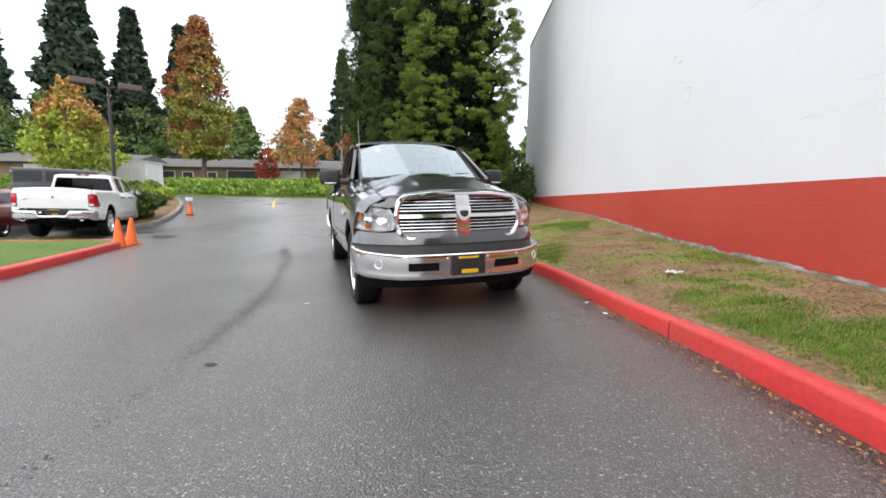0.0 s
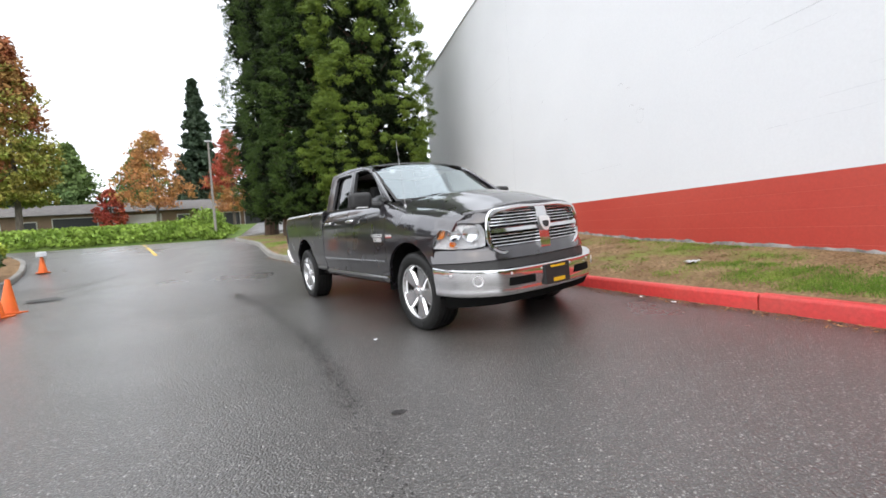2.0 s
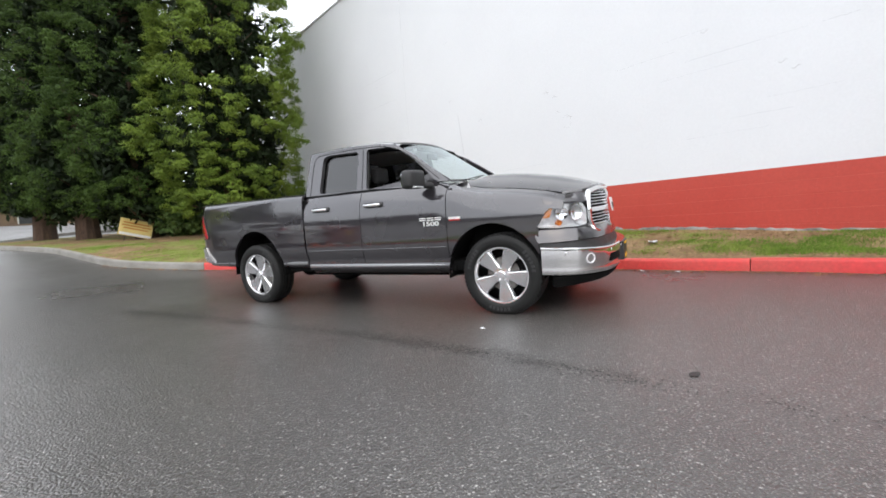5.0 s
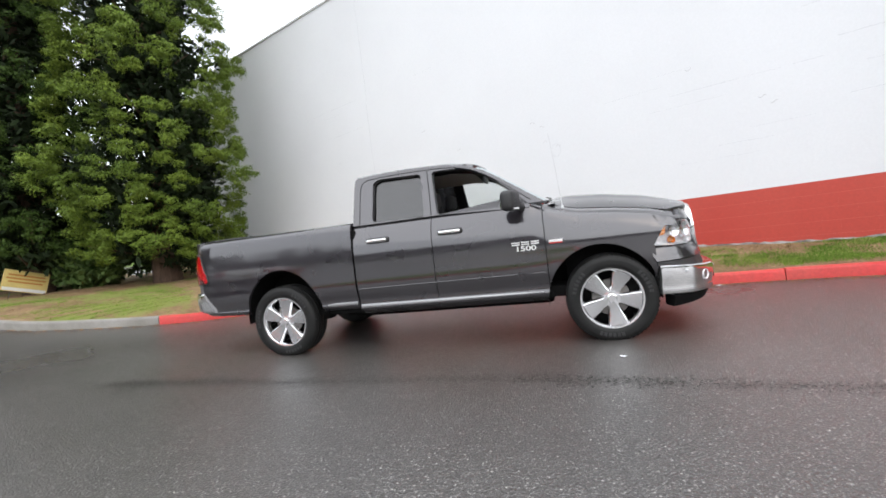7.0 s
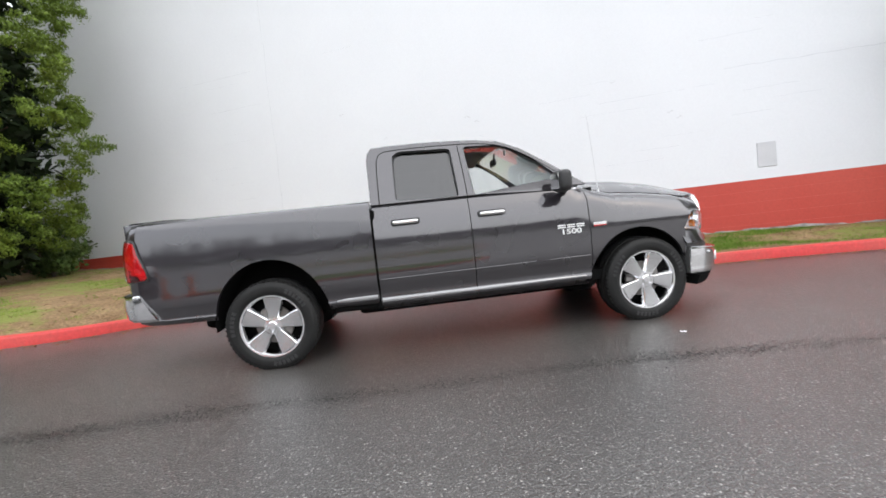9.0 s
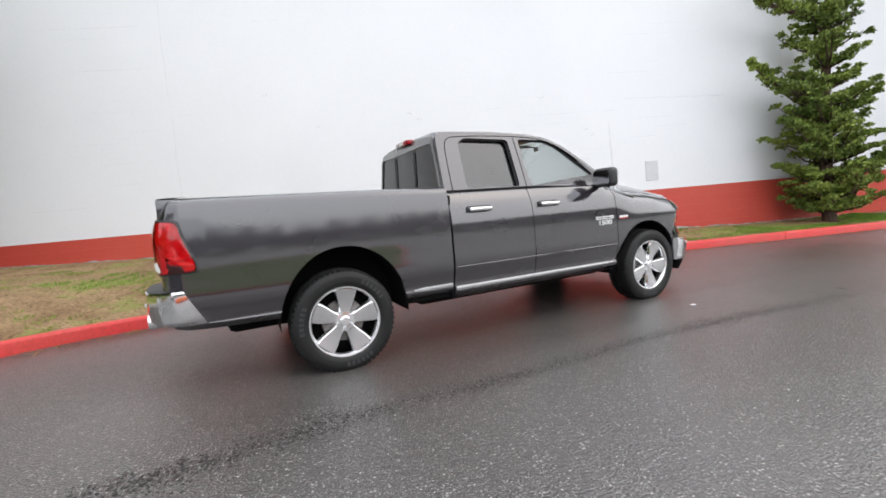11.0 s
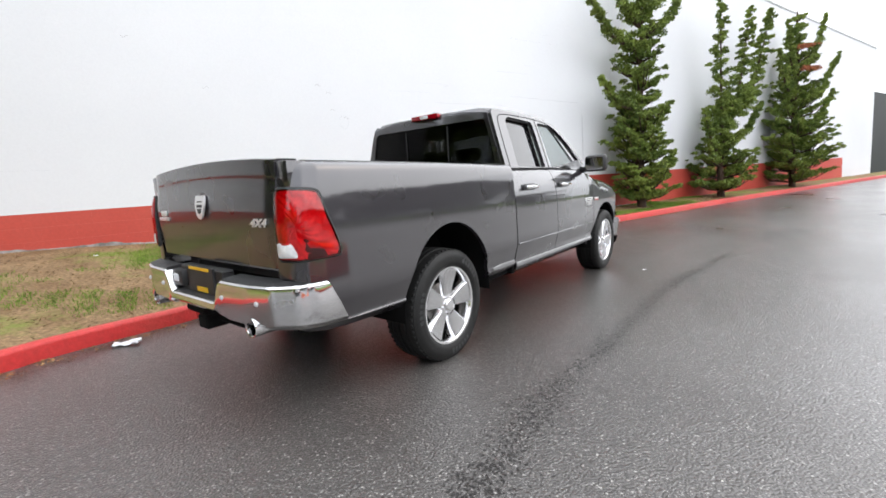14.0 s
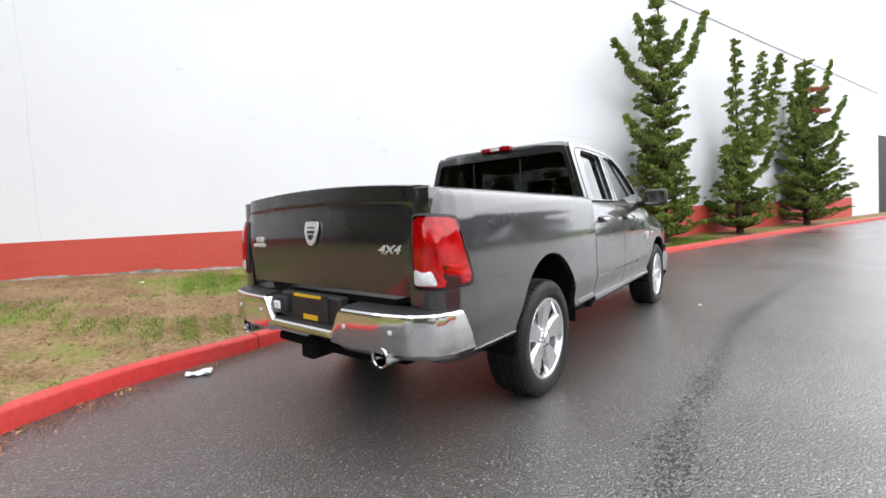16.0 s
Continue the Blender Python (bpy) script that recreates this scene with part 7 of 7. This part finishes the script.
for y, z in ((6.79, 2.86), (3.44, 2.86), (7.10, 3.32), (7.3, 3.45), (3.3, 2.74), (7.05, 3.0), (10.2, 4.0), (9.2, 3.3), (4.4, 3.6)):
    crack([(y + 0.05 * s, z + 0.02 * math.sin(3 * s + y)) for s in np.linspace(-1, 1, 5)], 0.008, M_SCUFF, "scuff")
crack([(6.85 + 0.09 * math.cos(a), 2.77 + 0.13 * math.sin(a)) for a in np.linspace(0.4, 5.9, 14)], 0.004, M_HAIR, "scuff")
bm = bmesh.new()
box(bm, (WALL_X - 0.012, 1.80, 1.615), (WALL_X + 0.01, 2.095, 2.055), 0.004)
vp = tagged(part("wall_plate", bm, M_GREYPLATE), "flat grey painted cover plate on the white wall", "plate")
for y, z in ((1.825, 1.64), (2.07, 1.64), (1.825, 2.03), (2.07, 2.03)):
    bm = bmesh.new()
    cyl(bm, (WALL_X - 0.016, y, z), (WALL_X - 0.01, y, z), 0.006, seg=8)
    part("screw", bm, M_GREYPLATE, vp)

# ---- grass, dead needles and leaves on the verge ----
BLADE_V = [(-0.5, 0, 0), (0.5, 0, 0), (0.12, 0.22, 0.62), (0.0, 0.5, 1.0)]
BLADE_F = [(0, 1, 2, 3)]


def verge_points(n, y0, y1, want):
    """Places on the strip, kept where want(share of the width, x, y) says so."""
    out = []
    while len(out) < n:
        y = rng7.uniform(y0, y1)
        i = int(np.argmin(abs(vline[:, 1] - y)))
        x0 = vline[i, 0] + 0.19
        x1 = WALL_X - 0.05 if y < 22.4 else 7.0
        s = rng7.random()
        x = x0 + (x1 - x0) * s
        if rng7.random() < want(s, x, y):
            out.append((x, y, verge_at(x, y) - 0.004))
    return np.array(out)


def green(s, x, y):
    n = noise.noise(Vector((x * 1.1, y * 0.55, 5))) + 0.5 * noise.noise(Vector((x * 3.1, y * 2.2, 9)))
    near = 0.85 * math.exp(-((s - 0.13) / 0.17) ** 2) + 0.40 * math.exp(-((s - 0.74) / 0.10) ** 2)
    return min(max(n * 2.2 + near - 0.22, 0.01), 1) ** 1.5


def blades(name, pts, size, material, label, category, flat=0.0):
    n = len(pts)
    up = np.c_[rng7.normal(size=(n, 2)) * (0.45 + flat), np.ones(n) * (1 - 0.85 * min(flat, 1))]
    s = size * rng7.uniform(0.5, 1.4, n)
    ob = merge_np(name, BLADE_V, BLADE_F, frames_np(pts, up, np.c_[s * 0.13 + 0.002, s * 0.35, s], rng7), material)
    return tagged(ob, label, category, kind="stuff")


blades("grass", verge_points(105000, -6, 17, green), 0.034, M_GRASS, "tufts of short bright green grass", "grass")
blades("dry_grass", verge_points(22000, -6, 20, lambda s, x, y: 1 - green(s, x, y)), 0.05, M_DRYGRASS, "dead straw-coloured grass and needles", "grass", flat=0.9)
leaf_pts = verge_points(900, -3, 20, lambda s, x, y: 0.8)
along = kerb_line[(kerb_line[:, 1] > -4) & (kerb_line[:, 1] < 14)]
foot = []
for _ in range(6500):
    q = along[rng7.integers(len(along))]
    d = abs(rng7.normal()) * 0.09 + 0.005
    x, y = q[0] - d * 0.95, q[1] - d * 0.15 + rng7.uniform(-0.15, 0.15)
    foot.append((x, y, ground_z(x, y) + 0.004))
pts = np.vstack([leaf_pts + [0, 0, 0.012], np.array(foot)])
up = np.c_[rng7.normal(size=(len(pts), 2)) * 0.35, np.ones(len(pts))]
sz = 0.005 + 0.014 * rng7.random(len(pts)) ** 2.5
FLAT_V = [(-0.6, -0.4, 0.02), (0.1, -0.6, 0.12), (0.7, 0.0, 0.02), (0.2, 0.5, 0.15), (-0.5, 0.4, 0.06)]
tagged(merge_np("fallen_leaves", FLAT_V, [(0, 1, 2, 3, 4)], frames_np(pts, up, sz, rng7), M_LEAFBROWN), "small dead leaves along the kerb and verge", "leaves", kind="stuff")
dirt = []
for _ in range(15000):
    q = along[rng7.integers(len(along))]
    d = abs(rng7.normal()) * 0.13 + 0.003
    x, y = q[0] - d * 0.95, q[1] - d * 0.15 + rng7.uniform(-0.15, 0.15)
    dirt.append((x, y, ground_z(x, y) + 0.003))
dirt = np.array(dirt)
up = np.c_[rng7.normal(size=(len(dirt), 2)) * 0.2, np.ones(len(dirt))]
tagged(merge_np("gutter_debris", FLAT_V, [(0, 1, 2, 3, 4)], frames_np(dirt, up, rng7.uniform(0.003, 0.010, len(dirt)), rng7), M_GUTTER), "dark wet soil and needles washed along the kerb", "debris", kind="stuff")
isl = []
while len(isl) < 9000:
    x, y = rng7.uniform(-9.4, -6.2), rng7.uniform(2.5, 9.5)
    i = int(np.argmin((island_line[:, 0] - x) ** 2 + (island_line[:, 1] - y) ** 2))
    if y < np.interp(x, [-19, -9.5, -7.6, -6.9, -6.3], [2.4, 8.7, 10.1, 9.9, 9.2]) - 0.1 and y > np.interp(x, [-19, -9.4, -7.0, -6.2], [-4, 1.4, 3.8, 5.5]) + 0.2:
        isl.append((x, y, 0.13 + ground_z(x, y) * 0.8))
blades("lawn_grass", np.array(isl), 0.05, M_GRASS, "short green lawn grass on the island", "grass")

# light chips and debris that stand out of the wet asphalt
M_CHIP = mat("pale_aggregate", (0.34, 0.325, 0.30), 0.6, island=0.5, fine_amount=0.1)
n = 3600
cx, cy = rng7.uniform(-6.5, 3.2, n), rng7.uniform(-3, 13, n)
keep = cx < np.interp(cy, kerb_line[:, 1], kerb_line[:, 0]) - 0.1
cx, cy = cx[keep], cy[keep]
cp = np.c_[cx, cy, [ground_z(a, b) + 0.001 for a, b in zip(cx, cy)]]
up = np.c_[rng7.normal(size=(len(cp), 2)) * 0.3, np.ones(len(cp))]
tagged(merge_np("asphalt_chips", FLAT_V, [(0, 1, 2, 3, 4)], frames_np(cp, up, rng7.uniform(0.0025, 0.0075, len(cp)), rng7), M_CHIP), "pale stone chips set in the asphalt", "gravel", kind="stuff")


def road_seam(pts, w, label, name="road_crack", density=26):
    """A crumbling seam in the asphalt: many small dark pits along a curve, thick in places and almost gone in others."""
    line = smooth_line(pts, 0.04)
    at = []
    for q in line:
        k = max(0.35, 0.65 + 0.9 * noise.noise(Vector((q[0] * 1.7, q[1] * 1.7, 3))))
        for _ in range(rng7.poisson(density * 0.04 * k * 4)):
            p = q + rng7.normal(size=2) * w * (0.35 + 0.6 * k)
            at.append((p[0], p[1], ground_z(*p) + 0.002 + 0.001 * rng7.random()))
    at = np.array(at)
    up = np.c_[rng7.normal(size=(len(at), 2)) * 0.06, np.ones(len(at))]
    s = rng7.uniform(0.005, 0.016, len(at))
    ob = merge_np(name, FLAT_V, [(0, 1, 2, 3, 4)], frames_np(at, up, np.c_[s, s * 0.7, s * 0.02], rng7), M_CRACK, road)
    return tagged(ob, label, kind="stuff")


# ---- things on the ground ----
def cone_thing(x, y, tip, label):
    c = empty("traffic_cone", Matrix.Translation((x, y, ground_z(x, y))) @ pose(0, 0, 0, 0, tip, random.uniform(0, 90)), label, "traffic cone", "orange traffic cones")
    bm = bmesh.new()
    box(bm, (-0.18, -0.18, 0), (0.18, 0.18, 0.035), 0.012, 2)
    part("base", bm, M_CONE, c)
    bm = bmesh.new()
    prof = [(0.135, 0.03), (0.125, 0.06), (0.034, 0.60), (0.028, 0.62), (0.020, 0.61)]
    rows = [[(math.cos(a) * r, math.sin(a) * r, z) for r, z in prof] for a in np.linspace(0, math.tau, 25)]
    loft(bm, rows)
    bmesh.ops.remove_doubles(bm, verts=bm.verts, dist=0.0005)
    part("body", bm, M_CONE, c)
    return c


cone_thing(-5.82, 9.30, 0, "upright orange traffic cone at the end of the red kerb")
cone_thing(-5.88, 9.72, 3, "upright orange traffic cone at the end of the red kerb")
far_cone = cone_thing(-10.2, 18.5, 0, "orange traffic cone with a white cap beside the planting bed")
bm = bmesh.new()
box(bm, (-0.13, -0.13, 0.57), (0.13, 0.13, 0.75), 0.02, 2)
part("white_cap", bm, M_WHITEPLASTIC, far_cone, "white plastic cap")


def litter(x, y, z, size, seed, label, material=None):
    """A crumpled scrap."""
    r = np.random.default_rng(seed)
    bm = bmesh.new()
    bmesh.ops.create_grid(bm, x_segments=6, y_segments=5, size=0.5)
    for v in bm.verts:
        v.co = Vector((v.co.x * size, v.co.y * size * 0.6, size * 0.16 * r.random() + 0.004))
    bmesh.ops.solidify(bm, geom=bm.faces[:], thickness=0.002)
    o = part("litter_scrap", bm, material or M_WHITEPLASTIC, smooth=False)
    o.matrix_basis = Matrix.Translation((x, y, z)) @ Matrix.Rotation(r.uniform(0, 6), 4, "Z")
    tagged(o, label, "litter")


litter(4.03, 4.85, verge_at(4.03, 4.85) + 0.005, 0.20, 1, "crumpled grey scrap lying on the grass", M_GREYPLATE)
litter(3.11, 4.18, ground_z(3.11, 4.18), 0.05, 2, "small white scrap by the kerb")
litter(3.07, 4.61, ground_z(3.07, 4.61), 0.05, 3, "small white scrap by the kerb")
litter(0.09, 4.72, ground_z(0.09, 4.72), 0.05, 4, "small white scrap on the asphalt by the wheel")
litter(1.15, 10.35, ground_z(1.15, 10.35), 0.19, 5, "crumpled clear plastic bag beside the kerb")
litter(4.2, 10.9, verge_at(4.2, 10.9), 0.07, 6, "pale paper scrap in the grass")

# the yellow lane mark and the pale edge marks far up the drive
def paint_stripe(name, p, q, width, material, label, lift=0.006):
    """A painted stripe that follows the ground, with slightly ragged edges."""
    p, q = np.array(p, float), np.array(q, float)
    n = max(2, int(np.linalg.norm(q - p) / 0.25))
    side = np.array([-(q - p)[1], (q - p)[0]]) / np.linalg.norm(q - p)
    vs = []
    for k in range(n + 1):
        c = p + (q - p) * k / n
        for s in (-0.5, 0.5):
            x, y = c + side * width * (s + 0.05 * rng7.normal())
            vs.append((x, y, ground_z(x, y) + lift))
    return tagged(mesh_ob(name, vs, [(2 * k, 2 * k + 1, 2 * k + 3, 2 * k + 2) for k in range(n)], material, road), label)


paint_stripe("lane_mark", (-7.5, 20.8), (-9.9, 26.4), 0.13, M_YELLOWPAINT, "worn yellow lane mark")
paint_stripe("lane_mark", (-10.6, 28.2), (-12.4, 32.6), 0.13, M_YELLOWPAINT, "worn yellow lane mark")
for k in range(4):
    paint_stripe("edge_mark", (-31 + 5.6 * k, 45.2), (-27.6 + 5.6 * k, 45.1), 0.3, M_WHITEPAINT, "short white edge mark")
bm = bmesh.new()
bmesh.ops.create_circle(bm, cap_ends=True, segments=18, radius=0.42)
for v in bm.verts:
    v.co.x *= 1 + 0.2 * random.random()
mp = part("asphalt_patch", bm, M_CRACK, road, "dark oil-stained patch", smooth=False)
mp.matrix_basis = Matrix.Translation((-6.1, 11.4, ground_z(-6.1, 11.4) + 0.006))

# ---- seams in the asphalt ----
road_seam([(-2.1, 9.3), (-1.95, 8.95), (-1.55, 8.15), (-1.10, 6.8), (-0.62, 5.35), (-0.38, 4.2), (-0.2, 3.2)], 0.085, "long rough broken seam along the drive", density=215)
road_seam([(-2.7, 10.9), (-2.1, 9.3)], 0.05, "faint far end of the broken seam", density=45)
road_seam([(-0.2, 3.2), (-0.08, 2.6), (-0.02, 1.6), (-0.02, -0.2), (0.05, -3)], 0.05, "faint near end of the broken seam", density=30)
road_seam([(-2.46, 12.05), (-1.76, 12.17)], 0.016, "short dark crack", density=160)
bm = bmesh.new()
bmesh.ops.create_circle(bm, cap_ends=True, segments=12, radius=0.035)
sp_ob = part("tar_spot", bm, M_CRACK, road, smooth=False)
sp_ob.matrix_basis = Matrix.Translation((0.06, 3.0, ground_z(0.06, 3.0) + 0.005)) @ Matrix.Diagonal((1.4, 0.8, 1, 1))


# ---- sign, lamp post, pole, planting bed ----
sign = empty("yard_sign", Matrix.Translation((-1.15, 19.15, 0.86)) @ pose(0, 0, 0, 0, 16, 12) @ Matrix.Diagonal((1.3, 1.0, 1.25, 1)), "small yellow notice board leaning on a stake in the grass", "sign")
bm = bmesh.new()
box(bm, (-0.36, -0.012, 0.22), (0.36, 0.012, 0.66), 0.004)
bd = part("board", bm, M_SIGNYELLOW, sign)
M_SIGNTEXT = mat("orange_print", (0.55, 0.25, 0.06), 0.6)
for z, w in ((0.56, 0.29), (0.49, 0.31), (0.42, 0.27)):
    bm = bmesh.new()
    box(bm, (-w, -0.016, z - 0.018), (w, -0.0125, z + 0.018))
    part("print_bar", bm, M_SIGNTEXT, bd, smooth=False)
bm = bmesh.new()
box(bm, (-0.34, -0.016, 0.235), (0.34, -0.0125, 0.30))
part("white_footer", bm, M_WHITEPRINT, bd, smooth=False)
for x in (-0.2, 0.2):
    bm = bmesh.new()
    cyl(bm, (x, 0.016, -0.15), (x, 0.016, 0.6), 0.008, seg=8)
    part("stake", bm, M_DARKMETAL, sign)

lz = ground_z(-15.6, 21.0)
post = empty("lamp_post", Matrix.Translation((-15.6, 20.95, lz)), "tall brown lamp post with two flat shoebox heads", "lamp post")
bm = bmesh.new()
tube(bm, [(0, 0, -0.2), (0, 0, 3), (0, 0, 5.75)], [0.09, 0.075, 0.06], 10)
part("pole", bm, M_DARKMETAL, post)
for k, (dx, dy) in enumerate(((-0.72, -0.62), (0.66, 0.60))):
    bm = bmesh.new()
    tube(bm, [(0, 0, 5.72), (dx * 0.4, dy * 0.4, 5.80)], [0.035, 0.035], 8)
    part("arm", bm, M_DARKMETAL, post)
    bm = bmesh.new()
    box(bm, (-0.48, -0.24, -0.14), (0.48, 0.24, 0.14), 0.04, 2, m=Matrix.Translation((dx, dy, 5.86)) @ Matrix.Rotation(math.atan2(dy, dx), 4, "Z"))
    hd = part("lamp_head", bm, mat("brown_lamp_head", (0.10, 0.065, 0.055), 0.5), post, "flat brown lamp head", smooth=False)
    bm = bmesh.new()
    box(bm, (-0.40, -0.19, -0.155), (0.40, 0.19, -0.142), m=Matrix.Translation((dx, dy, 5.86)) @ Matrix.Rotation(math.atan2(dy, dx), 4, "Z"))
    part("diffuser", bm, M_STUCCO_DARK, hd, smooth=False)

pole = empty("utility_pole", Matrix.Translation((-11.6, 47.6, 1.5)), "thin grey light pole standing in the ivy bank", "pole")
bm = bmesh.new()
tube(bm, [(0, 0, -0.5), (0, 0, 4.5), (0.03, 0, 9.6)], [0.13, 0.105, 0.08], 10)
part("shaft", bm, M_POLEWOOD, pole)
bm = bmesh.new()
box(bm, (-0.28, -0.12, 9.6), (0.28, 0.12, 9.72), 0.03, 2)
part("lamp_head", bm, M_GREYPLATE, pole)

BEDLINE = [(-11.6, 14.4), (-10.55, 15.2), (-10.15, 16.3), (-10.4, 17.6), (-11.1, 19.2), (-12.3, 21.2), (-14.5, 24.0), (-18, 27.0)]
bed_line = smooth_line(BEDLINE, 0.3)
kerb3 = empty("kerb_bed", Matrix(), "weathered grey kerb round a planting bed", "kerb", kind="structure")
kerb_run("kerb_stone", bed_line, -1, 0.16, 0.16, 10, M_GREYKERB, kerb3, kerb_rng)
vs, fs = [], []
for i, q in enumerate(bed_line):
    for j in range(7):
        s = j / 6
        x, y = q[0] - 0.12 - 5.5 * s, q[1] + 0.3 * s
        vs.append((x, y, ground_z(*q) + 0.14 + 0.45 * math.sin(s * 1.5) + 0.05 * noise.noise(Vector((x, y, 0)))))
fs = [(i * 7 + j, i * 7 + j + 1, (i + 1) * 7 + j + 1, (i + 1) * 7 + j) for i in range(len(bed_line) - 1) for j in range(6)]
tagged(mesh_ob("planting_bed", vs, fs, M_DIRTLEAF, smooth=True), "mulched planting bed", "planting bed", kind="structure")


def shrub(x, y, z, r, h, material, seed, label, leaf=0.10, n=34):
    rng = np.random.default_rng(seed)
    t = empty("shrub", pose(x, y, z), label, "shrub", "low shrubs")
    bm = bmesh.new()
    for k in range(7):
        a = rng.uniform(0, math.tau)
        tube(bm, [(0, 0, -0.1), (math.cos(a) * r * 0.4, math.sin(a) * r * 0.4, h * 0.4), (math.cos(a) * r * 0.7, math.sin(a) * r * 0.7, h * 0.8)], [0.02, 0.012, 0.005], 5)
    part("stems", bm, M_BARKGREY, t)
    d = sphere_dirs(n, rng)
    c = np.c_[d[:, 0] * r * 0.75, d[:, 1] * r * 0.75, h * (0.5 + 0.4 * d[:, 2])]
    crown_from_tufts("foliage", t, c, rng.uniform(0.25, 0.45, n) * r, 60, leaf, 0.8, rng, material)


for k in range(16):
    q = bed_line[6 + k * 3 % (len(bed_line) - 8)]
    bx, by = q[0] - 0.5 - 2.6 * random.random(), q[1] + 0.3 * random.random()
    shrub(bx, by, ground_z(*q) + 0.3, random.uniform(0.4, 0.75), random.uniform(0.45, 0.9), (M_IVY, M_SHRUB, M_YELLOWLEAF)[k % 3], 200 + k, "low mixed shrub in the planting bed", leaf=0.13, n=22)
shrub(4.15, 18.4, base_z(18.4), 0.75, 1.5, M_SHRUB, 301, "dark leafy shrub against the wall's end")
shrub(3.5, 17.6, base_z(17.6), 0.55, 0.9, M_SHRUB, 302, "dark leafy shrub under the conifer")
shrub(4.5, 20.2, base_z(20), 0.9, 1.9, M_SHRUB, 303, "dark leafy shrub against the wall's end")
shrub(0.4, 19.2, base_z(19), 0.9, 1.1, M_SHRUB, 304, "dark low shrub behind the conifers")
shrub(-0.4, 20.4, base_z(20), 0.9, 1.2, M_SHRUB, 305, "dark low shrub behind the conifers")
shrub(-13.4, 50.5, 2.5, 2.0, 2.0, M_IVY, 306, "rounded bright green shrub on the bank", leaf=0.22, n=40)

shed = empty("storage_shed", Matrix.Translation((-25.7, 33.0, ground_z(-25.7, 33.0) + 0.1)) @ pose(0, 0, 0, 0, 0, 6), "white metal storage container", "shed")
bm = bmesh.new()
box(bm, (-2.35, 0, -0.4), (2.35, 2.4, 2.6))
part("body", bm, M_PALESIDING, shed, smooth=False)
for k in range(16):
    bm = bmesh.new()
    box(bm, (-2.28 + k * 0.29, -0.03, -0.3), (-2.15 + k * 0.29, 0.0, 2.55))
    part("rib", bm, M_PALESIDING, shed, smooth=False)
bm = bmesh.new()
box(bm, (-2.45, -0.08, 2.6), (2.45, 2.48, 2.68))
part("roof", bm, M_GREYPLATE, shed, smooth=False)

# Shrubs added to close off and darken the view behind the conifers.
for k, (sx, sy, sr, sh) in enumerate(((2.6, 20.6, 1.1, 2.2), (1.0, 21.6, 1.2, 2.0), (-0.6, 23.6, 1.2, 1.8), (3.9, 21.4, 1.0, 2.4), (0.3, 18.9, 0.8, 1.0))):
    shrub(sx, sy, ground_z(sx, sy) + 0.15, sr, sh, M_SHRUB, 320 + k, "dark leafy shrub added to darken the view behind the tall conifers", leaf=0.14, n=40)
